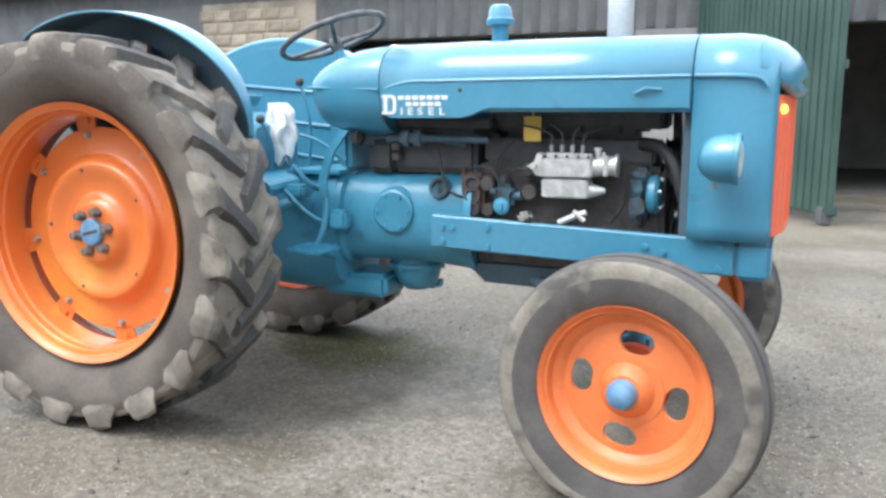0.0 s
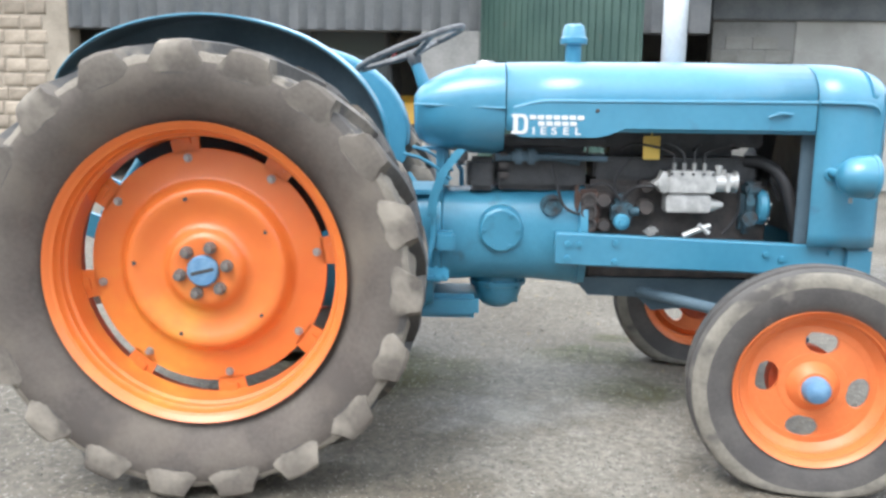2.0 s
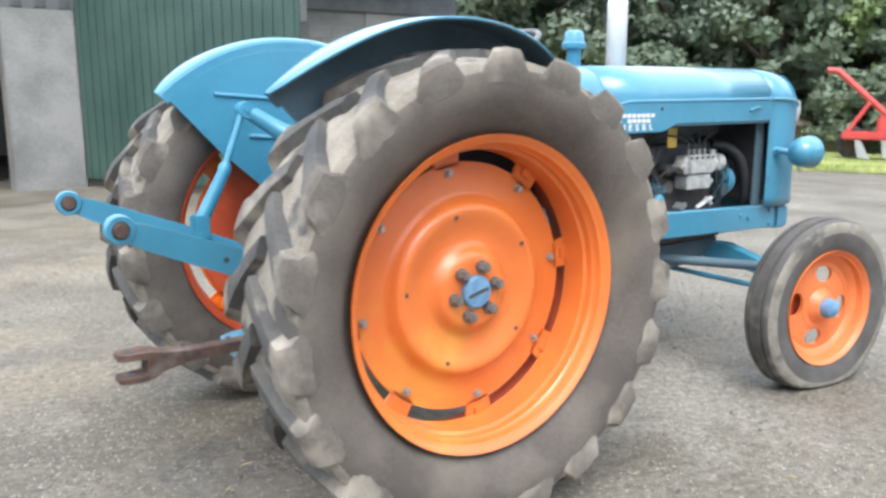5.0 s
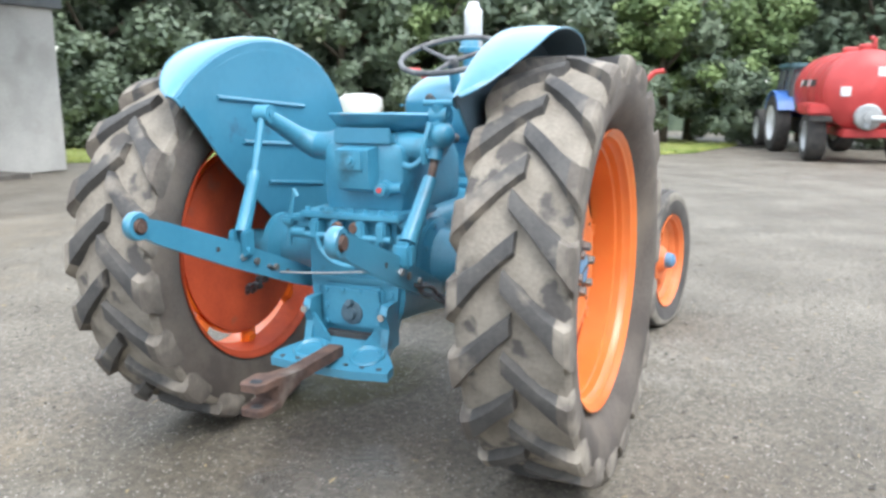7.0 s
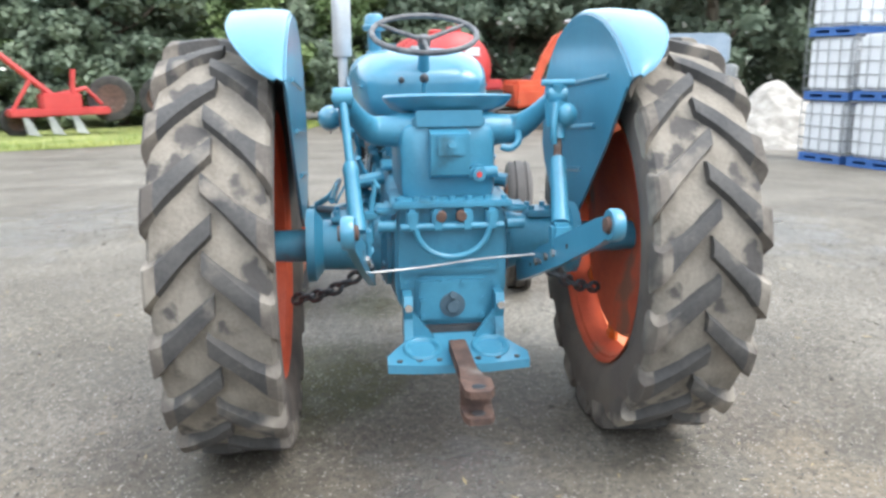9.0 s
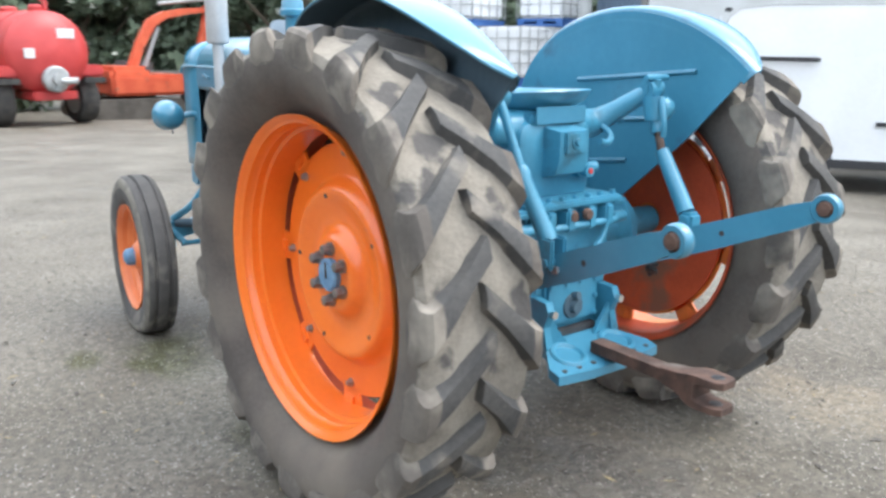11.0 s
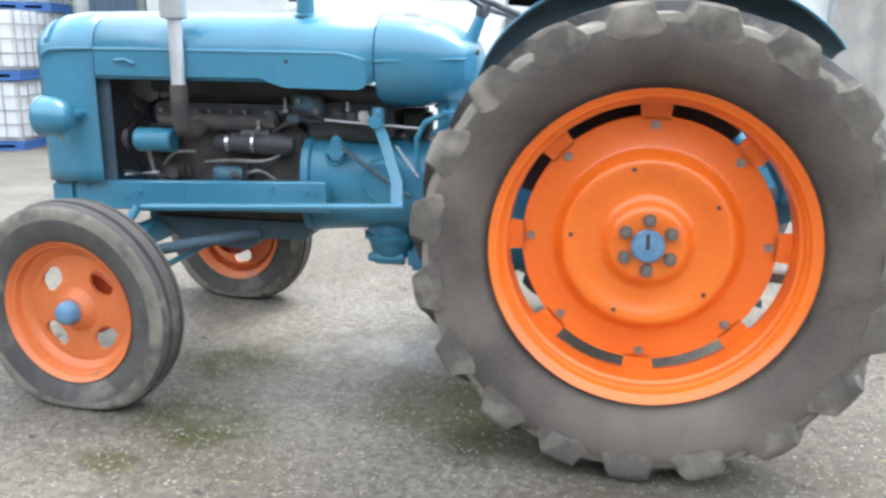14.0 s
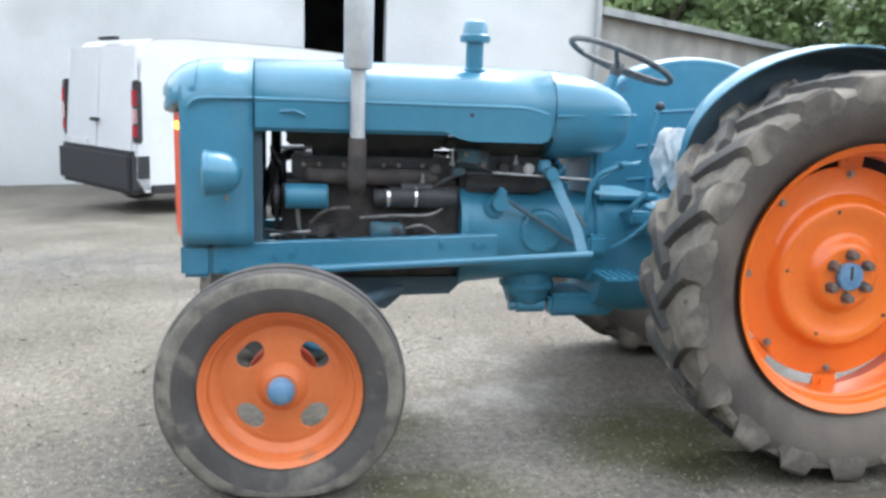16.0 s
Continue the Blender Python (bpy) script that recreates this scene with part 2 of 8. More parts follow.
AMBER = plain("lit_amber_lamp", (1.0, 0.32, 0.03), 0.3, 0.0, 2.5)
GRILLE_ORANGE = plain("orange_red_grille_paint", (0.72, 0.13, 0.06), 0.45)

YARD = material("worn_wet_yard_concrete", [(0.084, 0.071, 0.053), (0.141, 0.124, 0.098), (0.190, 0.170, 0.138)], rough=0.76, scale=1.0, fine=75, bump=0.6, spread=(0.26, 0.74), wear=(0.096, 0.080, 0.057), wear_at=(0.44, 0.72), wear_scale=1.5, rough_wear=0.50, detail=15, specks=0.9,
                spots=((0.52, 0.38, 0.50, 0.30, GREENISH, 0.95), (0.30, 0.62, 0.42, 0.26, GREENISH, 0.9), (1.52, 0.76, 0.34, 0.20, GREENISH, 0.8), (1.42, 0.83, 0.15, 0.10, GREENISH, 0.9), (1.52, 0.93, 0.11, 0.08, GREENISH, 0.9), (1.62, 0.24, 0.42, 0.22, GREENISH, 0.9), (1.72, 1.12, 0.14, 0.09, GREENISH, 0.8), (0.72, 0.60, 0.26, 0.18, GREENISH, 0.6),
                       # grime patches; those behind the rear wheels have shade in their colour
                       (0.35, -0.35, 0.50, 0.45, GRIME_SHADE, 0.6), (-1.4, -1.4, 1.3, 1.0, GRIME_SHADE, 0.7), (-0.36, 0.95, 0.8, 0.5, GRIME_SHADE, 0.7), (-1.5, 0.1, 0.8, 0.7, GRIME_SHADE, 0.5), (-3.0, -0.6, 1.6, 1.2, GRIME_SHADE, 0.5), (0.2, -1.75, 0.9, 0.35, GRIME_SHADE, 0.5), (1.7, 2.0, 1.1, 0.5, GRIME_SHADE, 0.5), (3.2, -2.4, 1.0, 0.5, GRIME_SHADE, 0.6), (2.7, -2.4, 0.7, 0.2, GRIME_SHADE, 0.7), (-2.2, 2.0, 0.9, 0.6, GRIME_SHADE, 0.5), (-0.85, 0.50, 0.6, 0.45, GRIME_SHADE, 0.75), (-1.15, -0.45, 0.6, 0.4, GRIME_SHADE, 0.6), (2.3, -0.7, 0.6, 0.35, GRIME_SHADE, 0.6),
                       (1.06, -0.05, 0.45, 0.25, DAMP, 0.5), (-0.50, 0.0, 0.38, 0.30, DAMP, 0.9), (-1.5, 1.9, 0.7, 0.5, DAMP, 0.6), (-1.6, -2.2, 0.6, 0.5, DAMP, 0.5), (3.6, -3.2, 1.4, 0.6, DAMP, 0.6), (4.5, 3.0, 1.6, 0.7, DAMP, 0.5),
                       # pale grit between the wheels with wet sheen painted in, then sandy patches
                       (1.35, -0.55, 0.60, 0.60, GRIT_SHEEN, 0.7), (1.25, 0.35, 0.36, 0.5, GRIT_SHEEN, 0.6), (-0.7, -1.25, 0.5, 0.3, SANDY, 0.5), (-1.1, 2.2, 0.5, 0.35, SANDY, 0.5), (0.1, 4.0, 1.4, 0.6, SANDY, 0.5), (-1.0, 1.4, 0.7, 0.4, SANDY, 0.45), (1.5, 6.0, 2.5, 1.2, SANDY, 0.4)))
GRASS_SOIL = material("verge_soil_and_grass", [(0.14, 0.17, 0.04), (0.26, 0.28, 0.09)], rough=0.95, scale=1.2, fine=20, bump=0.6)
GRASS = material("verge_grass_blades", [(0.16, 0.23, 0.05), (0.36, 0.38, 0.11)], rough=0.8, scale=0.7, fine=5, bump=0)
STONE = material("rubble_and_brick_wall", [(0.22, 0.19, 0.15), (0.34, 0.29, 0.23)], rough=0.9, scale=2.5, fine=30, bump=0.6)
BRICK = material("weathered_buff_stone_block", [(0.24, 0.20, 0.155), (0.36, 0.30, 0.235)], rough=0.9, scale=6, fine=50, bump=0.5, vary=0.25)
CONCRETE = material("weathered_concrete", [(0.165, 0.165, 0.158), (0.255, 0.25, 0.24)], rough=0.9, scale=1.5, fine=25, bump=0.4, wear=(0.13, 0.13, 0.12), wear_at=(0.6, 0.75), wear_scale=1.2)
PALE_RENDER = material("pale_grey_render", [(0.33, 0.325, 0.30), (0.42, 0.41, 0.38)], rough=0.9, scale=1.2, fine=25, bump=0.3, wear=(0.27, 0.26, 0.235), wear_at=(0.52, 0.72), wear_scale=1.4)
BLOCK = material("grey_concrete_block", [(0.215, 0.21, 0.195), (0.30, 0.292, 0.27)], rough=0.9, scale=3, fine=40, bump=0.4, vary=0.08)
GREEN_TIN = material("dark_green_sheet_steel", [(0.028, 0.062, 0.052), (0.045, 0.085, 0.07)], rough=0.55, scale=1.5, fine=30, bump=0.1, wear=(0.07, 0.06, 0.05), wear_at=(0.66, 0.75))
DARK_TIN = material("dark_shed_sheeting", [(0.075, 0.080, 0.085), (0.115, 0.118, 0.12)], rough=0.7, scale=2, fine=30, bump=0.2)
ROOF = material("grey_roof_sheets", [(0.09, 0.10, 0.11), (0.15, 0.16, 0.165)], rough=0.7, scale=2, fine=30, bump=0.2)
SHED_FLOOR = material("dark_shed_floor", [(0.07, 0.063, 0.055), (0.12, 0.108, 0.094)], rough=0.95, scale=3, fine=30, bump=0.5)
RENDER_WHITE = material("white_rendered_wall", [(0.55, 0.56, 0.555), (0.64, 0.65, 0.645)], rough=0.85, scale=0.8, fine=20, bump=0.15, wear=(0.46, 0.47, 0.45), wear_at=(0.56, 0.8), wear_scale=0.7)
GREY_WALL = material("old_grey_render", [(0.26, 0.25, 0.23), (0.38, 0.36, 0.33)], rough=0.9, scale=1.5, fine=25, bump=0.4)
VAN_WHITE = material("white_van_paint", [(0.66, 0.67, 0.68), (0.72, 0.73, 0.74)], rough=0.25, scale=1.5, fine=20, bump=0.0, coat=0.5)
PLASTIC = plain("black_bumper_plastic", (0.03, 0.03, 0.033), 0.6)
# grey base colour stands for pale reflections and the interior behind the panes
GLASS_DARK = plain("greyed_window_glass", (0.12, 0.135, 0.14), 0.08)
HEAP = material("pale_gravel", [(0.26, 0.24, 0.21), (0.42, 0.39, 0.35)], rough=0.95, scale=4, fine=50, bump=0.6)
PALE_BLUE = material("pale_blue_plastic", [(0.26, 0.33, 0.40), (0.34, 0.41, 0.48)], rough=0.5, scale=2, fine=20, bump=0.05)
TAIL = plain("red_tail_lamp", (0.50, 0.035, 0.05), 0.25)
LAMP_CLEAR = plain("pinkish_clear_lamp", (0.66, 0.42, 0.43), 0.2)
RED = material("red_machine_paint", [(0.40, 0.038, 0.038), (0.50, 0.058, 0.055)], rough=0.45, scale=2, fine=30, bump=0.05, wear=(0.30, 0.10, 0.08), wear_at=(0.66, 0.78), wear_scale=3)
DIGGER = material("faded_orange_red_digger_paint", [(0.52, 0.075, 0.03), (0.64, 0.12, 0.05)], rough=0.55, scale=3, fine=30, bump=0.1, wear=(0.25, 0.10, 0.06), wear_at=(0.62, 0.74))
YELLOW = material("yellow_machine_paint", [(0.62, 0.33, 0.03), (0.72, 0.42, 0.05)], rough=0.5, scale=3, fine=30, bump=0.1, wear=(0.25, 0.15, 0.05), wear_at=(0.62, 0.72))
DULL_YELLOW = material("dirty_yellow_skip_paint", [(0.33, 0.19, 0.03), (0.50, 0.30, 0.05)], rough=0.7, scale=3, fine=30, bump=0.2, wear=(0.14, 0.09, 0.05), wear_at=(0.50, 0.62), wear_scale=3)
MACHINE_BLUE = material("blue_machine_paint", [(0.03, 0.10, 0.32), (0.05, 0.14, 0.40)], rough=0.4, scale=3, fine=30, bump=0.05)
TEAL = material("faded_teal_box", [(0.05, 0.10, 0.12), (0.08, 0.15, 0.17)], rough=0.6, scale=3, fine=30, bump=0.1)
GALV = material("galvanised_steel", [(0.30, 0.31, 0.31), (0.42, 0.43, 0.43)], rough=0.55, metal=0.4, scale=3, fine=40, bump=0.1)
TYRE_FAR = material("far_tyre_rubber", [(0.03, 0.03, 0.03), (0.06, 0.055, 0.05)], rough=0.9, scale=6, fine=40, bump=0.2)
WOOD = material("weathered_timber", [(0.20, 0.17, 0.13), (0.32, 0.27, 0.21)], rough=0.9, scale=4, fine=40, bump=0.3, stretch=(1, 1, 8))
BOTTLE = plain("white_plastic_tank", (0.72, 0.73, 0.74), 0.4)
PALLET_BLUE = plain("blue_pallet", (0.05, 0.14, 0.38), 0.6)
BLUE_SHEET = material("faded_blue_door_sheet", [(0.10, 0.15, 0.21), (0.15, 0.20, 0.27)], rough=0.6, scale=2, fine=30, bump=0.1)
BARK = material("bark", [(0.06, 0.05, 0.035), (0.12, 0.10, 0.07)], rough=0.95, scale=5, fine=40, bump=0.6, stretch=(3, 3, 0.6))
LEAF = material("green_leaves", [(0.080, 0.112, 0.072), (0.104, 0.138, 0.086), (0.138, 0.175, 0.106)], rough=0.6, scale=0.8, fine=5, bump=0, spread=(0.35, 0.68))
LEAF_LIGHT = material("lighter_green_leaves", [(0.075, 0.12, 0.04), (0.18, 0.25, 0.09)], rough=0.6, scale=0.9, fine=5, bump=0)
BLOSSOM = plain("pale_blossom", (0.62, 0.64, 0.56), 0.8)
FAR_WOOD = material("far_woodland", [(0.070, 0.094, 0.064), (0.092, 0.122, 0.080), (0.120, 0.152, 0.100)], rough=0.95, scale=0.9, fine=6, bump=1.0, spread=(0.38, 0.62), detail=12)
PEBBLE = material("pebbles_and_chippings", [(0.10, 0.093, 0.082), (0.29, 0.27, 0.24)], rough=0.9, scale=3, fine=60, bump=0.2)
STRAW = plain("straw_bits", (0.34, 0.27, 0.15), 0.9)


# ---------- mesh helpers ----------
class Geo:
    """Gathers vertices and faces of one mesh."""

    def __init__(self):
        self.v, self.f, self.k, self.slot = [], [], [], 0

    def add(self, verts, faces):
        o = len(self.v)
        self.v += [tuple(p) for p in verts]
        self.f += [tuple(i + o for i in q) for q in faces]
        self.k += [self.slot] * len(faces)
        return self

    def box(self, lo, hi, bevel=0.006, m=None):
        bm = bmesh.new()
        size = [b - a for a, b in zip(lo, hi)]
        mid = Vector([(a + b) / 2 for a, b in zip(lo, hi)])
        bmesh.ops.create_cube(bm, size=1.0, matrix=Matrix.Translation(mid) @ Matrix.Diagonal((*size, 1)))
        if bevel:
            bmesh.ops.bevel(bm, geom=bm.edges[:], offset=min(bevel, min(size) * 0.45), segments=2, affect="EDGES")
        return self.take(bm, m)

    def take(self, bm, m=None):
        bm.verts.index_update()
        verts = [(m @ v.co) if m else v.co.copy() for v in bm.verts]
        faces = [[v.index for v in f.verts] for f in bm.faces]
        bm.free()
        return self.add(verts, faces)

    def cyl(self, a, b, r, r2=None, n=20):
        return self.lathe([(0, 0), (r, 0), (r if r2 is None else r2, (Vector(b) - Vector(a)).length), (0, (Vector(b) - Vector(a)).length)], a, Vector(b) - Vector(a), n)

    def lathe(self, profile, origin, axis, n=40, start=0.0):
        axis = Vector(axis).normalized()
        side = axis.cross(Vector((0, 0, 1)) if abs(axis.z) < 0.9 else Vector((1, 0, 0))).normalized()
        up = side.cross(axis)
        verts, faces = [], []
        for r, h in profile:
            for i in range(n):
                a = start + 2 * math.pi * i / n
                verts.append(Vector(origin) + axis * h + (side * math.cos(a) + up * math.sin(a)) * max(r, 1e-5))
        for j in range(len(profile) - 1):
            for i in range(n):
                k = (i + 1) % n
                faces.append((j * n + i, j * n + k, (j + 1) * n + k, (j + 1) * n + i))
        return self.add(verts, faces)

    def tube(self, pts, r, n=10, smooth=0):
        pts = [Vector(p) for p in pts]
        for _ in range(smooth):
            q = [pts[0]]
            for a, b in zip(pts, pts[1:]):
                q += [a * 0.75 + b * 0.25, a * 0.25 + b * 0.75]
            pts = q + [pts[-1]]
        verts, faces, up = [], [], None
        for i, p in enumerate(pts):
            d = (pts[min(i + 1, len(pts) - 1)] - pts[max(i - 1, 0)]).normalized()
            if up is None:
                up = d.cross(Vector((0, 0, 1)) if abs(d.z) < 0.9 else Vector((1, 0, 0))).normalized()
            up = (up - d * up.dot(d)).normalized()
            w = d.cross(up)
            rr = r[i * (len(r) - 1) // max(1, len(pts) - 1)] if isinstance(r, (list, tuple)) else r
            verts += [p + (up * math.cos(2 * math.pi * k / n) + w * math.sin(2 * math.pi * k / n)) * rr for k in range(n)]
        for i in range(len(pts) - 1):
            for k in range(n):
                j = (k + 1) % n
                faces.append((i * n + k, i * n + j, (i + 1) * n + j, (i + 1) * n + k))
        faces += [tuple(range(n))[::-1], tuple((len(pts) - 1) * n + k for k in range(n))]
        return self.add(verts, faces)

    def loft(self, rings, closed=True, cap=True):
        n = len(rings[0])
        verts = [p for r in rings for p in r]
        faces = []
        for j in range(len(rings) - 1):
            for i in range(n if closed else n - 1):
                k = (i + 1) % n
                faces.append((j * n + i, j * n + k, (j + 1) * n + k, (j + 1) * n + i))
        if cap and closed:
            faces += [tuple(range(n))[::-1], tuple((len(rings) - 1) * n + i for i in range(n))]
        return self.add(verts, faces)

    def plate(self, outline, y0, y1):
        """A flat plate of an x-z outline between two y."""
        return self.loft([[(x, y0, z) for x, z in outline], [(x, y1, z) for x, z in outline]])

    def sphere(self, c, r, n=16, sx=1, sy=1, sz=1):
        verts, faces, m = [], [], n // 2
        for j in range(m + 1):
            t = math.pi * j / m
            verts += [(c[0] + sx * r * math.sin(t) * math.cos(2 * math.pi * i / n), c[1] + sy * r * math.sin(t) * math.sin(2 * math.pi * i / n), c[2] + sz * r * math.cos(t)) for i in range(n)]
        for j in range(m):
            for i in range(n):
                k = (i + 1) % n
                faces.append((j * n + i, (j + 1) * n + i, (j + 1) * n + k, j * n + k))
        return self.add(verts, faces)


def make_mesh(name, geo, mats, sharp=35):
    me = bpy.data.meshes.new(name)
    me.from_pydata(geo.v, [], geo.f)
    for mat in (mats if isinstance(mats, (list, tuple)) else [mats]):
        me.materials.append(mat)
    if any(geo.k):
        me.polygons.foreach_set("material_index", geo.k)
    bm = bmesh.new()
    bm.from_mesh(me)
    bmesh.ops.remove_doubles(bm, verts=bm.verts, dist=1e-5)
    bmesh.ops.recalc_face_normals(bm, faces=bm.faces)
    bm.to_mesh(me)
    bm.free()
    me.polygons.foreach_set("use_smooth", [True] * len(me.polygons))
    me.set_sharp_from_angle(angle=radians(sharp))
    me.update()
    return me


def part(name, geo, mats, parent, label="", sharp=35):
    ob = new(name, make_mesh(name, geo, mats, sharp))
    ob.parent = parent
    if label:
        ob["label"] = label
    return ob


def thing(name, label, category, group="", kind=""):
    return tagged(new(name), label, category, group, kind)


def structure(name, geo, mats, label, category="", sharp=35):
    return tagged(new(name, make_mesh(name, geo, mats, sharp)), label, category or name.split("_")[0], kind="structure")


def arc(cx, cz, r, a0, a1, n):
    return [(cx + r * math.cos(radians(a0 + (a1 - a0) * i / n)), cz + r * math.sin(radians(a0 + (a1 - a0) * i / n))) for i in range(n + 1)]


def ground_z(x, y):
    """The yard is level round the tractor and falls gently towards the white building and the far machines."""
    return -0.0056 * min(6.2, max(0.0, -2.0 - y)) ** 2 - 0.030 * min(56.0, max(0.0, x - 4.0))


# ---------- ground and buildings ----------
g = Geo()
xs = [-320, -120, -50, -25, -14, -9] + [-5.6 + 0.6 * i for i in range(31)] + [14, 16, 18, 21, 25, 30, 45, 60, 160, 320]
ys = [-320, -120, -50, -30, -20, -16, -12, -10.8] + [-9.4 + 0.6 * i for i in range(34)] + [12, 14, 17, 22, 30, 50, 120, 320]
vs, fs = [], []
for y in ys:
    for x in xs:
        near = abs(x) < 14 and abs(y) < 12
        vs.append((x, y, ground_z(x, y) + (0.002 * noise.noise(Vector((x * 0.7, y * 0.7, 0))) - 0.003 if near else -0.005)))
nx = len(xs)
for j in range(len(ys) - 1):
    for i in range(nx - 1):
        fs.append((j * nx + i, j * nx + i + 1, (j + 1) * nx + i + 1, (j + 1) * nx + i))
g.add(vs, fs)
structure("ground", g, YARD, "worn damp grey farmyard surface with stains", "ground")


# verge: soil sheet and grass blades
edge = [(7.6, 22.0), (9.2, 14.0), (11.0, 12.0), (13.6, 9.4), (15.4, 6.2), (18.0, 3.4), (21.5, 1.6), (28, 0.9)]
g = Geo()
vs, fs = [], []
for i, (x, y) in enumerate(edge):
    vs += [(x, y, ground_z(x, y) + 0.004), (x + 0.8, y + 0.5, ground_z(x + 0.8, y) + 0.03), (x + 26, y + 16, ground_z(x + 26, y) + 0.25)]
for i in range(len(edge) - 1):
    for k in range(2):
        fs.append((3 * i + k, 3 * i + k + 1, 3 * i + 4 + k, 3 * i + 3 + k))
g.add(vs, fs)
structure("verge", g, GRASS_SOIL, "rough grass verge at the edge of the yard", "verge")
rng = random.Random(11)
g = Geo()
bv, bf = [], []
for i in range(9000):
    k = rng.random() * (len(edge) - 1.001)
    j, f = int(k), k - int(k)
    d = rng.random() ** 2 * 7
    x = edge[j][0] + (edge[j + 1][0] - edge[j][0]) * f + d * 0.85
    y = edge[j][1] + (edge[j + 1][1] - edge[j][1]) * f + d * 0.52
    a, h, lean = rng.uniform(0, 6.28), rng.uniform(0.06, 0.2), rng.uniform(-0.08, 0.08)
    o = len(bv)
    bv += [(x - 0.012 * math.cos(a), y - 0.012 * math.sin(a), ground_z(x, y)), (x + 0.012 * math.cos(a), y + 0.012 * math.sin(a), ground_z(x, y)), (x + lean, y + lean * 0.6, ground_z(x, y) + h)]
    bf.append((o, o + 1, o + 2))
g.v, g.f, g.k = bv, bf, [0] * len(bf)
me = bpy.data.meshes.new("grass")
me.from_pydata(bv, [], bf)
me.materials.append(GRASS)
tagged(new("grass", me), "yellow-green grass along the yard's edge", "grass", kind="stuff")

# long shed behind the tractor's left side, with open bays
SY = 9.9
BY = 11.2          # the block wall stands further back than the bays
g = Geo()
g.box((-8.0, SY, -0.1), (-5.5, SY + 0.4, 3.2), 0.01)
stone = structure("wall_stone", g, STONE, "buff rubble stone wall of the shed", "wall")
g = Geo()
g.box((-16, SY, -0.1), (-8.0, SY + 0.3, 3.2), 0.01)
structure("wall_sheeted", g, DARK_TIN, "dark sheeted shed wall", "wall")
g = Geo()
g.box((0.13, SY - 0.05, -0.1), (1.06, SY + 0.45, 2.45), 0.02)
structure("pillar_concrete", g, CONCRETE, "weathered grey concrete pier between shed bays", "pillar")
g = Geo()
g.box((5.05, BY, -0.1), (6.45, BY + 0.3, 2.79), 0.01)
blockwall = structure("wall_block", g, CONCRETE, "grey concrete block wall", "wall")
g = Geo()
g.box((6.452, BY - 0.012, -0.1), (8.35, BY + 0.3, 2.79), 0.01)
structure("wall_pale", g, PALE_RENDER, "pale rendered wall beside the grey blockwork", "wall")
g = Geo()
g.box((-16, SY + 0.02, 2.45), (4.64, SY + 0.32, 3.6), 0.01)
fascia = structure("fascia", g, DARK_TIN, "dark corrugated sheeting over the shed bays", "fascia")
g = Geo()
g.box((5.0, BY - 0.12, 2.79), (8.48, BY + 0.45, 3.5), 0.02)
structure("eaves", g, ROOF, "dark eaves over the block wall", "eaves")
g = Geo()
g.loft([[(x, y, z) for y, z in ((SY - 0.35, 3.55), (SY + 9, 5.6), (SY + 9, 5.7), (SY - 0.35, 3.65))] for x in (-16, 8.6)])
structure("roof_shed", g, ROOF, "grey sheeted shed roof", "roof")
g = Geo()
g.box((-16, SY + 7.5, -0.1), (8.35, SY + 7.8, 5.5), 0.01)
g.box((-16.3, SY, -0.1), (-16, SY + 7.8, 5.0), 0.01)
g.box((8.05, BY + 0.31, -0.1), (8.35, SY + 7.49, 5.0), 0.01)
structure("wall_back", g, GREY_WALL, "grey inner walls of the shed", "wall")
g = Geo()
g.box((-15.9, SY + 0.5, -0.08), (6.9, SY + 7.4, 0.004), 0)
structure("floor_shed", g, SHED_FLOOR, "dark earthy shed floor", "floor")
# the green door leaf, swung out into the yard
door = thing("shed_door", "large dark green sheet-steel door swung open", "door")
a, b = Vector((1.08, SY - 0.07)), Vector((2.88, 6.50))
d = (b - a)
ln = d.length
ang = math.atan2(d.y, d.x)
dm = Matrix.Translation((a.x, a.y, 0)) @ Matrix.Rotation(ang, 4, "Z")
g = Geo()
g.box((0, -0.025, 0.12), (ln, 0.025, 3.5), 0.004, dm)
part("leaf", g, GREEN_TIN, door)
for i in range(24):
    g = Geo()
    x = 0.08 + (ln - 0.16) * i / 23
    g.box((x - 0.03, -0.04, 0.14), (x + 0.03, -0.022, 3.48), 0.008, dm)
    part("corrugation", g, GREEN_TIN, door)
for z in (0.15, 1.7, 3.42):
    g = Geo()
    g.box((0, 0.025, z - 0.05), (ln, 0.07, z + 0.05), 0.006, dm)
    part("crossbar", g, GREEN_TIN, door)
# dark block added for the shadow under the door's free end
g = Geo()
g.box((ln - 0.22, -0.06, 0.0), (ln - 0.06, 0.06, 0.2), 0.02, dm)
part("foot_shade", g, DARK_TIN, door)

# white building, beyond the van
WY = -10.7
g = Geo()
gz = -0.8
g.box((-3.3, WY - 0.35, gz), (0.40, WY, 5.2), 0.01)
g.box((1.75, WY - 0.35, gz), (8.2, WY, 5.2), 0.01)
g.box((0.40, WY - 0.35, 3.05), (1.75, WY, 5.2), 0.0)
structure("wall_white", g, RENDER_WHITE, "white rendered farm building wall", "wall")
g = Geo()
g.box((-3.2, WY - 6, gz), (8.1, WY - 5.7, 5.2), 0)
g.box((-3.3, WY - 6, gz), (-3.0, WY - 0.36, 5.2), 0)
g.box((7.9, WY - 6, gz), (8.2, WY - 0.36, 5.2), 0)
g.box((-3.3, WY - 6, 5.2), (8.2, WY + 0.25, 5.4), 0.02)
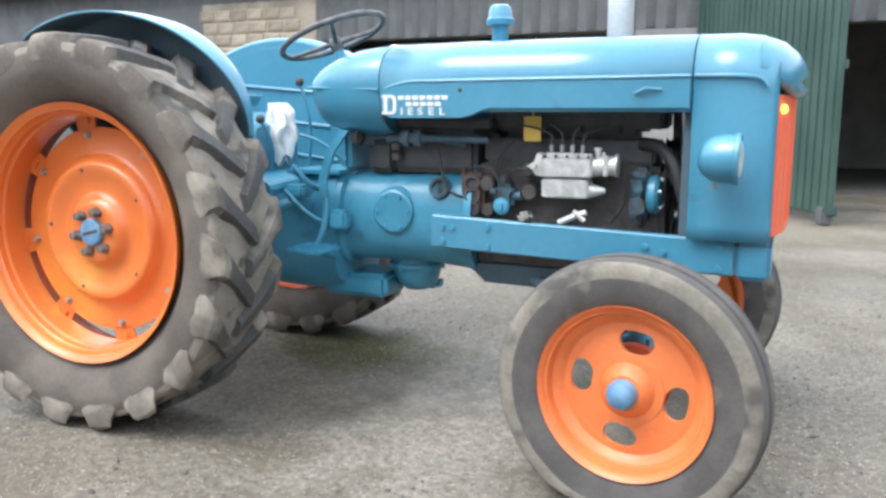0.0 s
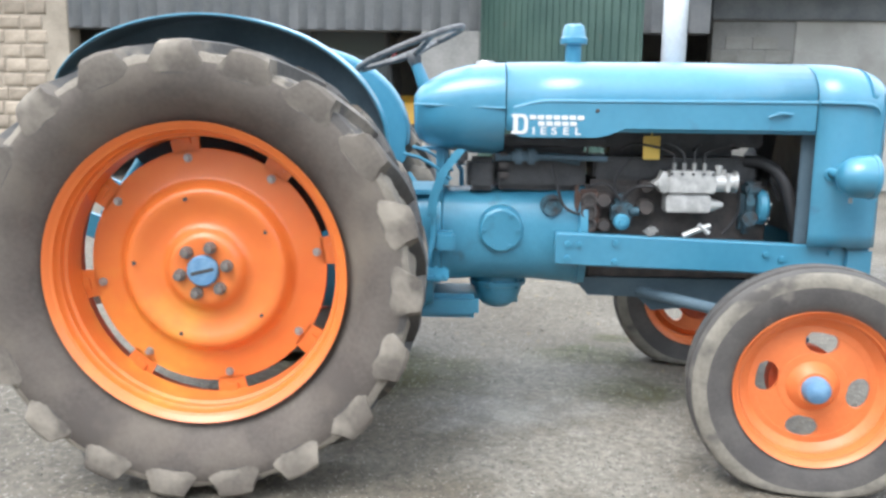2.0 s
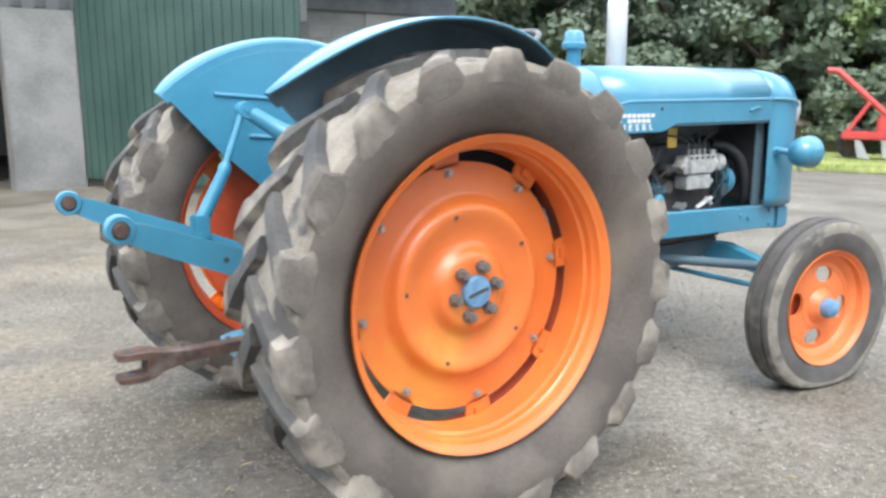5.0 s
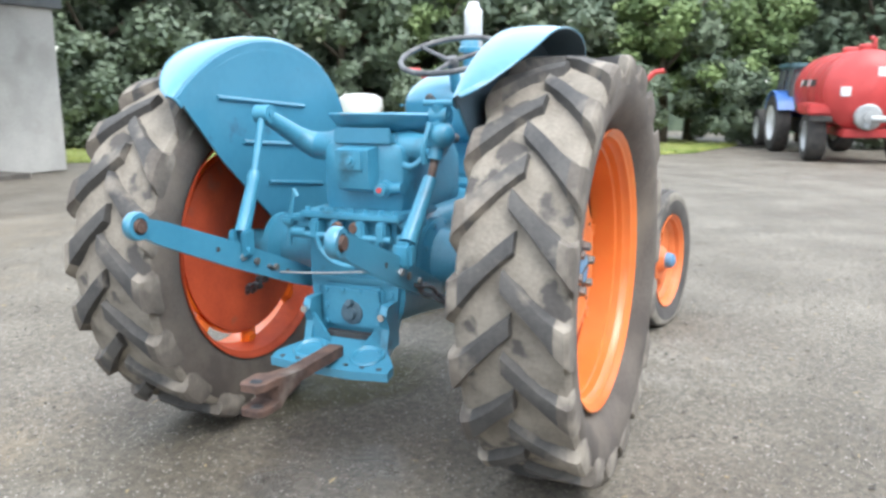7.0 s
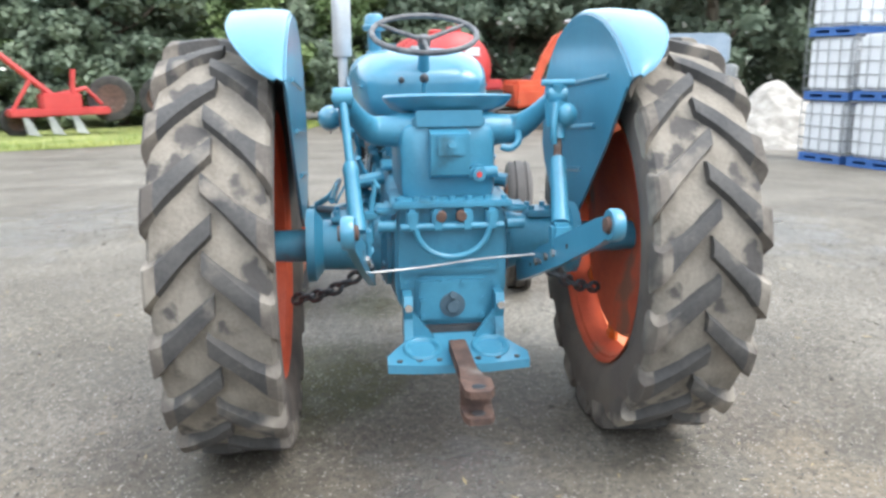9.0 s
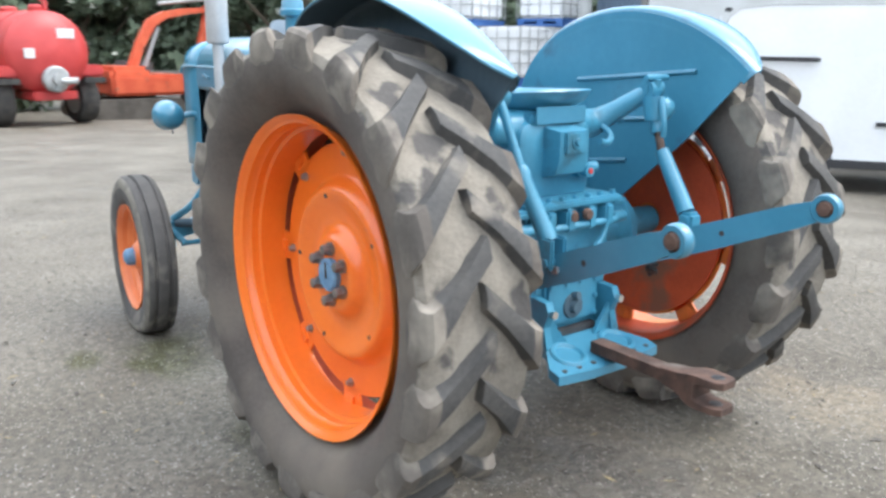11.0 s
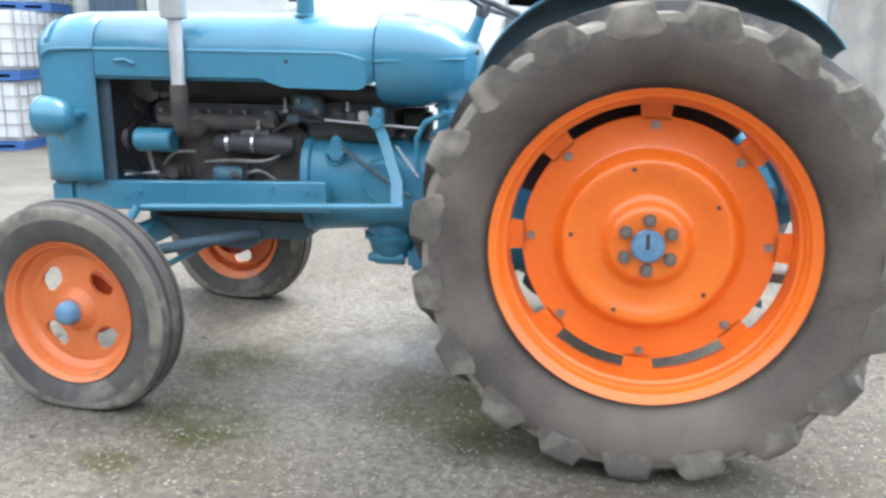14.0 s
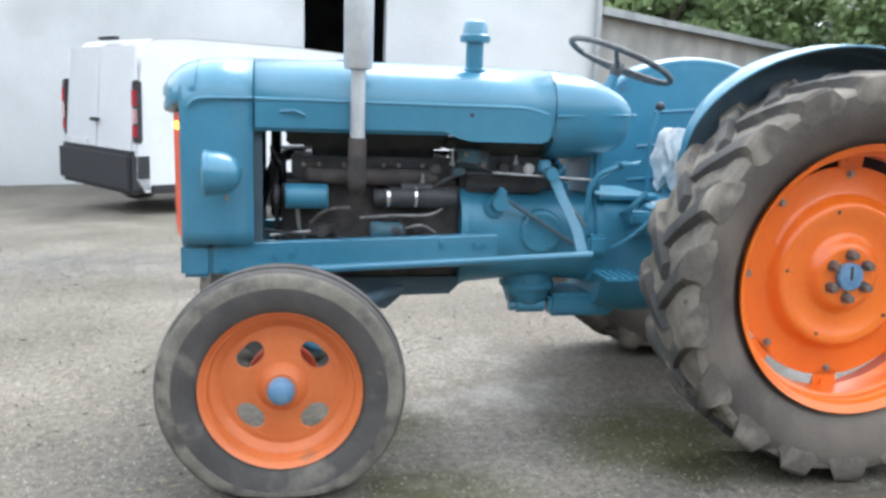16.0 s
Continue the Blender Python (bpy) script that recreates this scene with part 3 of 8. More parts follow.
structure("wall_inner", g, DARK_TIN, "dark inside of the white building", "wall")
g = Geo()
g.box((1.72, WY + 0.005, 3.08), (4.1, WY + 0.07, 3.16), 0.006)
g.box((0.36, WY + 0.003, 3.0), (1.80, WY + 0.05, 3.08), 0.006)
structure("trim_door_track", g, DARK_TIN, "dark sliding-door track over the doorway", "trim")
# older wall with a pitched roof, running on past the white one
g = Geo()
m = Matrix.Translation((-3.32, WY - 0.45, 0)) @ Matrix.Rotation(radians(180 + 40), 4, "Z")
g.box((0, -0.1, gz), (24, 0.35, 2.86), 0.01, m)
structure("wall_old", g, GREY_WALL, "old grey rendered outbuilding wall", "wall")
g = Geo()
g.loft([[m @ Vector((x, y, z)) for y, z in ((-0.35, 2.84), (3.5, 3.5), (3.5, 3.58), (-0.35, 2.98))] for x in (-0.1, 24)])
structure("roof_old", g, GALV, "grey sheeted roof of the old outbuilding", "roof")
g = Geo()
g.cyl((-3.28, WY + 0.1, gz), (-3.28, WY + 0.1, 3.6), 0.06)
tagged(new("downpipe", make_mesh("downpipe", g, GALV)), "grey downpipe at the corner of the white wall", "pipe")


# ---------- the blue tractor ----------
tractor = thing("tractor", "blue vintage farm tractor with orange wheels and muddy rear tyres", "tractor")
RZ, RY, FX, FZ, FY = 0.735, 0.742, 2.033, 0.368, 0.711


def rear_tyre(side):
    """Agricultural tyre: carcass and chevron lugs whose points lead at the top."""
    g = Geo()
    prof = [(0.462, -0.115), (0.486, -0.137), (0.53, -0.166), (0.585, -0.177), (0.635, -0.178), (0.668, -0.174), (0.688, -0.160), (0.692, -0.13), (0.695, -0.10), (0.697, -0.07), (0.698, -0.035), (0.70, 0.0),
            (0.698, 0.035), (0.697, 0.07), (0.695, 0.10), (0.692, 0.13), (0.688, 0.160), (0.668, 0.174), (0.635, 0.178), (0.585, 0.177), (0.53, 0.166), (0.486, 0.137), (0.462, 0.115)]
    squeeze = {0.486: 0.60, 0.462: 0.56, 0.53: 0.80, 0.585: 0.95}          # the outer bead sits further in
    prof = [(r, y * squeeze.get(r, 1.0) if y * side > 0 else y) for r, y in prof]
    n = 144
    for j in range(len(prof) - 1):
        g.slot = 1 if 5 <= j <= 16 else 0
        g.lathe([prof[j], prof[j + 1]], (0, 0, 0), (0, 1, 0), n)
    lumpy = []
    for x, y, z in g.v:                    # packed mud is uneven
        k = 1.0
        if abs(y) < 0.16 and math.hypot(x, z) > 0.6:
            k += (0.003 + 0.010 * noise.noise(Vector((x * 9, y * 14 + 3 * side, z * 9))) + 0.006 * noise.noise(Vector((x * 26, y * 30, z * 26)))) / 0.7
        lumpy.append((x * k, y, max(z * k, -RZ + 0.002)))
    g.v = lumpy
    return g


def tread_lug(half, seed):
    """One curved lug, from the middle of the tread over the shoulder."""
    g = Geo()
    rng = random.Random(seed)
    rings = []
    # along the lug: crown across and out, foot across and out, crown width, foot width
    for u, y, top, yl, low, wid, foot in ((0, -0.014, 0.733, -0.014, 0.690, 0.056, 0.080), (0.25, 0.045, 0.7335, 0.045, 0.690, 0.058, 0.086), (0.55, 0.098, 0.732, 0.098, 0.688, 0.064, 0.098), (0.8, 0.140, 0.731, 0.138, 0.680, 0.080, 0.124), (0.95, 0.170, 0.729, 0.160, 0.672, 0.096, 0.150),
                                          (0.985, 0.1800, 0.718, 0.170, 0.668, 0.112, 0.168), (1.01, 0.1840, 0.697, 0.175, 0.660, 0.128, 0.180), (1.03, 0.1830, 0.676, 0.177, 0.652, 0.132, 0.172), (1.045, 0.1805, 0.656, 0.1775, 0.644, 0.124, 0.154), (1.055, 0.1776, 0.634, 0.1772, 0.632, 0.104, 0.122)):
        a = 0.25 * u ** 0.85
        da, db = foot * rng.uniform(0.95, 1.06) / 2 / 0.71, wid * rng.uniform(0.93, 1.06) / 2 / 0.71
        row = []
        for k in range(5):
            t = [-da, -db, rng.uniform(-0.1, 0.1) * db, db, da][k]
            r = low if k in (0, 4) else top + (0.002 if k == 2 else -0.001) + rng.uniform(-0.003, 0.0015)
            row.append((r * math.cos(a + t), half * (yl if k in (0, 4) else y), r * math.sin(a + t)))
        rings.append(row)
    g.loft(rings)
    g.k = [1 if 15 <= i < 45 else 0 for i in range(len(g.f))]          # dusty where the lug turns over the shoulder
    return g


def ring_sector(g, r0, r1, y, t, a0, a1, n=6):
    """A flat piece of a ring in the x-z plane, t thick."""
    rings = []
    for i in range(n + 1):
        a = a0 + (a1 - a0) * i / n
        rings.append([(r * math.cos(a), yy, r * math.sin(a)) for r, yy in ((r0, y), (r1, y), (r1, y - t), (r0, y - t))])
    g.loft(rings)


def rear_wheel(side):
    """side +1: the tractor's left wheel, outer face to +y."""
    face = ORANGE_PATCHED if side < 0 else ORANGE
    s = side
    axis = (0, s, 0)
    g = Geo()          # dished centre disc, with its own thickness
    prof = [(0.0, 0.018), (0.090, 0.018), (0.104, 0.020), (0.118, 0.014), (0.130, 0.000), (0.142, -0.014), (0.158, -0.020), (0.19, -0.016), (0.225, -0.004), (0.245, 0.004), (0.258, 0.004), (0.268, -0.002), (0.280, -0.020), (0.292, -0.036), (0.306, -0.042), (0.396, -0.042), (0.398, -0.046), (0.396, -0.052), (0.29, -0.052), (0.27, -0.026), (0.16, -0.030), (0.0, 0.01)]
    g.lathe(prof, (0, 0, 0), axis, 96)
    wheel = part("rear_wheel", g, face, tractor, "dished orange wheel disc")
    wheel.location = (0, s * RY, RZ)
    off = radians(0.2 if s > 0 else 9.0)      # eight lugs hold the disc in the rim, with long slots between
    g = Geo()
    ring_sector(g, 0.385, 0.448, -0.042 * s, 0.010 * s, -radians(6.5), radians(6.5))
    g.box((0.405, -0.066 if s > 0 else 0.034, -0.028), (0.45, -0.034 if s > 0 else 0.066, 0.028), 0.008)
    lug_mesh = make_mesh("rim_lug", g, face)
    for i in range(8):
        o = new("rim_lug", lug_mesh)
        o.parent, o.rotation_euler = wheel, (0, -(off + 2 * math.pi * i / 8), 0)
    g = Geo()          # rim barrel, open both ends
    rim = [(0.482, 0.148), (0.487, 0.152), (0.487, 0.142), (0.474, 0.136), (0.462, 0.126), (0.458, 0.098), (0.452, 0.090), (0.450, 0.062), (0.440, 0.045), (0.437, -0.045), (0.450, -0.062), (0.458, -0.098), (0.462, -0.126), (0.474, -0.136), (0.487, -0.142), (0.487, -0.150), (0.48, -0.146), (0.468, -0.13), (0.464, -0.098), (0.456, -0.064), (0.445, -0.045), (0.445, 0.045), (0.456, 0.064), (0.464, 0.098), (0.468, 0.13), (0.482, 0.148)]
    rim = [(r + (0.001 if r > 0.478 and y > 0 else 0.0), y * 0.82 if y > 0.05 else y) for r, y in rim]
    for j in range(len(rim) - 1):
        # inner faces of the rim take the red that includes shade
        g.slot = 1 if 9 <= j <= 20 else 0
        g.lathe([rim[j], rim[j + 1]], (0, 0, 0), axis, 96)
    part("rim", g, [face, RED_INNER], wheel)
    g = Geo()          # inner side of the disc, dull red: old paint and shade in one colour
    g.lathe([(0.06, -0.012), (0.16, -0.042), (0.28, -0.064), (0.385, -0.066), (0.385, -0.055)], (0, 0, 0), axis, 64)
    part("inner_disc", g, RED_INNER, wheel, "inner face of the wheel, dull red for old paint and shade")
    part("tyre", rear_tyre(s), [SIDEWALL, MUD], wheel, "worn rubber tractor tyre caked with dried mud", 40)
    for half in (-1, 1):
        shapes = [make_mesh("tread_lug", tread_lug(half, 10 * half + k + s), [LUG, LUG_DUSTY], 28) for k in range(6)]
        for i in range(19):
            o = new("tread_lug", shapes[(i * 7) % 6])
            o.parent = wheel
            o.rotation_euler = (0, -2 * math.pi * (i + (0.5 if half > 0 else 0)) / 19 - 0.03 + 0.012 * math.sin(i * 5.1), 0)
    g = Geo()
    g.lathe([(0.0, 0.040), (0.046, 0.040), (0.052, 0.034), (0.052, 0.014)], (0, 0, 0), axis, 32)
    end_ = part("axle_end", g, HUB_BLUE, wheel, "scuffed blue axle end")
    # keyway is not cut: a black strip paints its shade
    g = Geo()
    g.box((-0.010 if s > 0 else -0.038, 0.038 if s > 0 else -0.0415, -0.007), (0.040, 0.0415 if s > 0 else -0.038, 0.005), 0.001, Matrix.Rotation(radians(-88 if s > 0 else -14), 4, "Y"))
    part("keyway", g, ENGINE, end_, "dark strip for the shaded keyway in the axle end")
    nut = Geo()
    nut.lathe([(0, 0.012), (0.020, 0.012), (0.021, 0.0), (0.0, 0.0)], (0, 0, 0), axis, 20)
    nut.lathe([(0.0, 0.034), (0.0145, 0.034), (0.0165, 0.030), (0.0165, 0.012)], (0, 0, 0), axis, 6)
    nm = make_mesh("wheel_nut", nut, NUT)
    bolt = Geo()
    bolt.lathe([(0.0, 0.016), (0.009, 0.016), (0.0105, 0.013), (0.0105, 0.004), (0.015, 0.004), (0.015, 0.0)], (0, 0, 0), axis, 8)
    bmesh_ = make_mesh("rim_bolt", bolt, STEEL)
    for i in range(6):
        a = radians((30 if s > 0 else 12) + 60 * i)
        o = new("wheel_nut", nm)
        o.parent, o.location = wheel, (0.08 * math.cos(a), s * 0.018, 0.08 * math.sin(a))
    for i in range(8):
        a = off + 2 * math.pi * i / 8
        o = new("rim_bolt", bmesh_)
        o.parent, o.location = wheel, (0.369 * math.cos(a), s * -0.042, 0.369 * math.sin(a))
    # small black disc stands for the shade inside an open hole
    hole = Geo()
    hole.lathe([(0.0, 0.001), (0.0075, 0.001), (0.0075, -0.004)], (0, 0, 0), axis, 10)
    hm = make_mesh("dark_hole_disc", hole, ENGINE)
    for i in range(5):
        a = radians((4.5 if s > 0 else 32) + 72 * i)
        o = new("dark_hole_disc", hm)
        o.parent, o.location = wheel, (0.24 * math.cos(a), s * 0.003, 0.24 * math.sin(a))
    return wheel


def front_wheel(side):
    s = side
    axis = (0, s, 0)

    def dish(r):
        if r < 0.055:
            return 0.045
        if r < 0.085:
            return 0.045 - 0.035 * (r - 0.055) / 0.03
        if r < 0.205:
            return 0.010 - 0.012 * (r - 0.085) / 0.12
        return -0.002 + 0.022 * (r - 0.205) / 0.025

    g = Geo()
    g.lathe([(0.0, 0.045), (0.055, 0.045), (0.066, 0.034), (0.085, 0.010), (0.098, dish(0.098) + 0.0008), (0.111, dish(0.111) + 0.0006), (0.112, dish(0.112) - 0.001)], (0, 0, 0), axis, 64)
    g.lathe([(0.1825, dish(0.1825) - 0.001), (0.183, dish(0.183) + 0.0006), (0.192, dish(0.192) + 0.0008), (0.205, -0.002), (0.214, 0.006), (0.224, 0.018), (0.236, 0.022)], (0, 0, 0), axis, 64)
    n = 40                                   # four quarters, each with an oval hole
    for q in range(4):
        mid = radians(45 + 90 * q + (0 if s > 0 else 37))
        outer, inner, back = [], [], []
        for i in range(n):
            t = 2 * math.pi * i / n
            cx, cy = math.cos(t), math.sin(t)
            m = max(abs(cx), abs(cy))
            r, a = 0.145 + 0.047 * cx / m, mid + radians(45) * cy / m
            outer.append((r * math.cos(a), s * dish(r), r * math.sin(a)))
            r2, a2 = 0.149 + 0.038 * cx, mid + 0.35 * math.copysign(abs(cy) ** 0.8, cy)
            inner.append((r2 * math.cos(a2), s * (dish(r2) - 0.003), r2 * math.sin(a2)))
            back.append((r2 * math.cos(a2), s * (dish(r2) - 0.018), r2 * math.sin(a2)))
        g.loft([outer, inner, back], cap=False)
    wheel = part("front_wheel", g, ORANGE_FRONT, tractor, "faded orange pressed front wheel with four oval holes")
    wheel.location, wheel.rotation_euler = (FX, s * FY, FZ), (0, 0, -0.14 if s < 0 else -0.08)      # steered slightly to the right
    g = Geo()
    rim = [(0.262, 0.064), (0.267, 0.068), (0.267, 0.058), (0.256, 0.052), (0.244, 0.048), (0.236, 0.022), (0.232, -0.03), (0.244, -0.05), (0.266, -0.06), (0.266, -0.066), (0.25, -0.058), (0.238, -0.034), (0.242, 0.022), (0.25, 0.05), (0.262, 0.064)]
    g.lathe(rim, (0, 0, 0), axis, 72)
    part("rim", g, ORANGE_FRONT, wheel)
    g = Geo()
    half_tp = [(0.252, 0.045), (0.270, 0.060), (0.30, 0.072), (0.335, 0.076), (0.350, 0.0765), (0.368, 0.076), (0.386, 0.073), (0.398, 0.066), (0.405, 0.057), (0.408, 0.042), (0.397, 0.038), (0.397, 0.026), (0.411, 0.022)]
    tp = [(r, -y) for r, y in half_tp] + half_tp[::-1]
    for j in range(len(tp) - 1):
        g.slot = 1 if j in (4, 5, 6, 18, 19, 20) else 0
        g.lathe([tp[j], tp[j + 1]], (0, 0, 0), axis, 96)
    g.v = [(x, y * (1.0 + 1.3 * max(0.0, -z - 0.27)), z if z > -0.29 else -0.29 - 0.084 * math.tanh((-0.29 - z) / 0.084)) for x, y, z in g.v]
    low = min(p[2] for p in g.v)
    g.v = [(x, y, z if z > -0.29 else -0.29 + (z + 0.29) * (FZ - 0.29) / (-0.29 - low)) for x, y, z in g.v]
    part("tyre", g, [RUBBER, SCUFFED], wheel, "worn ribbed front tyre, slightly flat at the foot")
    g = Geo()
    g.lathe([(0.0, 0.095), (0.022, 0.093), (0.038, 0.083), (0.045, 0.066), (0.045, 0.040)], (0, 0, 0), axis, 28)
    part("hub_cap", g, HUB_BLUE, wheel, "blue domed hub cap")
    return wheel


for s_ in (1, -1):
    rear_wheel(s_)
    front_wheel(s_)


# mudguards: an inner plate with a rounded crown over the tyre; darker sheets stand for shade
def mudguard(s):
    def reach(deg):                        # the front end drops more steeply than a circle
        d = max(0.0, 66 - deg)
        return 0.825 - 0.0009 * d - 0.0000028 * d ** 3

    edge_line = [132 - 100 * i / 30 for i in range(31)]
    plate_out = [((reach(t) - 0.015) * math.cos(radians(t)), RZ + (reach(t) - 0.015) * math.sin(radians(t))) for t in edge_line] + [(0.575, 1.04), (0.53, 0.96), (0.42, 0.86), (0.24, 0.79), (0.10, 0.78), (-0.02, 0.84), (-0.32, 1.10)]
    g = Geo()
    g.plate(plate_out, s * 0.512, s * 0.518)
    guard = part("mudguard", g, BLUE, tractor, "blue mudguard plate")
    # darker sheet laid over the plate where the wheel side is shaded
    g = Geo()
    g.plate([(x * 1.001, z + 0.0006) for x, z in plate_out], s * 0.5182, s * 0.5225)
    part("wheel_side_shade", g, BLUE_DARK, guard, "wheel-side face of the mudguard, painted darker for shade")
    top_rings, low_rings = [], []
    for i in range(41):
        a = radians(133 - (133 - 32) * i / 40)
        cr = reach(math.degrees(a))
        full = min(1.0, max(0.0, (a - radians(32)) / radians(52)), max(0.0, (radians(133) - a) / radians(24)))
        wide = 0.012 + 0.160 * math.sin(full * math.pi / 2) ** (0.7 if a > radians(90) else 1.25)
        top, low = [], []
        for y, d in ((0.5115, 0.060), (0.513, 0.030), (0.520, 0.012), (0.532, 0.004), (0.532 + wide * 0.4, 0.0), (0.532 + wide * 0.8, 0.004), (0.532 + wide, 0.010)):
            top.append(((cr + 0.008 - d) * math.cos(a), s * y, RZ + (cr + 0.008 - d) * math.sin(a)))
            low.append(((cr + 0.003 - d) * math.cos(a), s * (y + (0.006 if y < 0.53 else 0.0)), RZ + (cr + 0.003 - d) * math.sin(a)))
        top_rings.append(top)
        low_rings.append(low)
    g = Geo()
    g.loft([t + [(p[0] * 0.998, p[1], p[2] - 0.0015) for p in t[::-1]] for t in top_rings])
    g.tube([t[-1] for t in top_rings], 0.0038, 8)
    part("crown", g, BLUE, guard)
    # same crown again underneath, in the blue that carries shade
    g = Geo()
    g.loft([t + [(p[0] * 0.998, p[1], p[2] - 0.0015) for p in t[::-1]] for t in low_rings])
    part("crown_shade", g, BLUE_DARK, guard, "underside of the mudguard with its shade painted in")
    for z, x0, x1 in ((1.325, -0.34, 0.22), (1.155, -0.20, 0.30), (0.985, -0.05, 0.34)):
        g = Geo()
        g.tube([(x0, s * 0.510, z + 0.010), (x1, s * 0.510, z - 0.036)], 0.009, 8)
        part("stiffening_rib", g, BLUE, guard)
    return guard


for s_ in (1, -1):
    mudguard(s_)


# bonnet, tank and nose: lofted arches
def arch(x, w, top, foot, crown=0.16, n=9, tuck=0.0):
    """An arch section at x: straight sides of half-width w, rounded to the top."""
    pts = [(x, -(w - tuck), foot), (x, -w, min(foot + 0.05, top - crown - 0.01))]
    for i in range(n):
        t = math.pi * (0.5 * i / (n - 1))
        pts.append((x, -w * math.cos(t) ** 0.62, top - crown + crown * math.sin(t) ** 0.85))
    return pts + [(x, -y, z) for x, y, z in pts[-2::-1]]


g = Geo()
g.loft([arch(x, w, t, f) for x, w, t, f in ((1.005, 0.318, 1.452, 1.19), (1.3, 0.322, 1.456, 1.19), (1.7, 0.324, 1.457, 1.19), (2.132, 0.324, 1.455, 1.19))], closed=False, cap=False)
bonnet = part("bonnet", g, BLUE, tractor, "long rounded blue bonnet")
mod = bonnet.modifiers.new("thickness", "SOLIDIFY")
mod.thickness, mod.offset = 0.006, -1
for s_ in (1, -1):
    out = [(2.128, 1.302), (1.13, 1.297), (1.075, 1.285), (1.035, 1.272), (1.025, 1.25), (1.025, 1.20), (1.035, 1.178), (1.06, 1.168), (1.34, 1.170), (1.38, 1.180), (1.44, 1.204), (2.128, 1.204)]
    g = Geo()
    g.plate(out, s_ * 0.318, s_ * 0.333)
    pan = part("side_panel", g, BLUE, bonnet)
    g = Geo()
    g.tube([(2.13, s_ * 0.332, 1.305), (1.14, s_ * 0.330, 1.300), (1.08, s_ * 0.328, 1.289), (1.03, s_ * 0.325, 1.274)], 0.007, 8)
    part("raised_strip", g, BLUE, bonnet)
    g = Geo()
    g.tube([(2.04, s_ * 0.334, 1.262), (1.99, s_ * 0.347, 1.266), (1.955, s_ * 0.338, 1.250)], 0.006, 8)
    part("catch", g, BLUE, bonnet)
    g = Geo()
    g.lathe([(0.0, 0.004), (0.006, 0.003), (0.008, 0.0)], (1.335, s_ * 0.333, 1.268), (0, s_, 0), 12)
    part("rivet", g, ENGINE, bonnet)
    g = Geo()
    g.tube([(1.0, s_ * 0.322, 1.272), (0.66, s_ * 0.272, 1.285)], 0.005, 8)
    part("tank_seam", g, BLUE_CAST, bonnet)

g = Geo()          # tank and dash cowl behind the bonnet
rings = []
for x, w, top, foot in ((1.0, 0.316, 1.448, 1.10), (0.96, 0.316, 1.448, 1.092), (0.86, 0.308, 1.438, 1.095), (0.77, 0.292, 1.413, 1.108), (0.705, 0.272, 1.378, 1.125), (0.67, 0.248, 1.350, 1.148), (0.655, 0.20, 1.325, 1.175), (0.65, 0.10, 1.30, 1.22)):
    half = []
    for i in range(19):
        t = math.pi * i / 18
        y = w * math.sin(t) ** 0.55
        z = 1.285 + ((top - 1.285) if t < math.pi / 2 else (1.285 - foot)) * (1 if math.cos(t) > 0 else -1) * abs(math.cos(t)) ** 0.8
        half.append((x, y, z))
    rings.append(half + [(a, -b, c) for a, b, c in half[-2:0:-1]])
g.loft(rings)
tank = part("fuel_tank", g, BLUE, tractor, "rounded blue fuel tank and dash cowl")
g = Geo()
g.lathe([(0.0, 0.022), (0.034, 0.022), (0.038, 0.016), (0.038, 0.0)], (0.93, 0, 1.437), (0, 0, 1), 20)
part("filler_cap", g, STEEL, tank, "dull metal filler cap")
g = Geo()
g.lathe([(0, 0.012), (0.012, 0.008), (0.014, 0)], (0.648, 0.10, 1.31), (-1, 0, 0), 12)
part("switch_knob", g, ENGINE, tank)

g = Geo()          # nose cowl with legs down to the frame
g.loft([arch(x, w, t, f, c) for x, w, t, f, c in ((2.137, 0.325, 1.455, 0.776, 0.16), (2.27, 0.325, 1.453, 0.774, 0.165), (2.33, 0.320, 1.445, 0.773, 0.17), (2.374, 0.313, 1.432, 0.773, 0.17), (2.394, 0.303, 1.42, 0.773, 0.165))], closed=False, cap=False)
nose = part("nose_cowl", g, BLUE, tractor, "rounded blue nose cowl")
mod = nose.modifiers.new("thickness", "SOLIDIFY")
mod.thickness, mod.offset = 0.006, -1
g = Geo()          # overhanging lip of the nose
rings = []
for x, w, top, low in ((2.335, 0.314, 1.444, 1.27), (2.402, 0.302, 1.42, 1.245), (2.443, 0.272, 1.385, 1.238), (2.470, 0.222, 1.345, 1.245), (2.479, 0.16, 1.315, 1.265)):
    half = []
    for i in range(15):
        t = math.pi * i / 14
        mz = low + (top - low) * 0.35
        half.append((x - 0.025 * (math.sin(t) ** 2) * (1 if x > 2.39 else 0), w * math.sin(t) ** 0.6, mz + ((top - mz) if t < math.pi / 2 else (mz - low)) * math.cos(t)))
    rings.append(half + [(a, -b, c) for a, b, c in half[-2:0:-1]])
g.loft(rings)
part("nose_lip", g, BLUE, nose)
g = Geo()
g.box((2.352, -0.285, 0.775), (2.369, 0.285, 1.26), 0.004)
part("front_panel", g, BLUE_DARK, nose)
g = Geo()
g.loft([[(x, y, z) for x, y in ((2.366, -0.290), (2.398, -0.272), (2.428, -0.15), (2.440, 0), (2.428, 0.15), (2.398, 0.272), (2.366, 0.290))] for z in (0.79, 1.245)])
grille = part("grille", g, GRILLE_ORANGE, nose, "orange-red front grille")
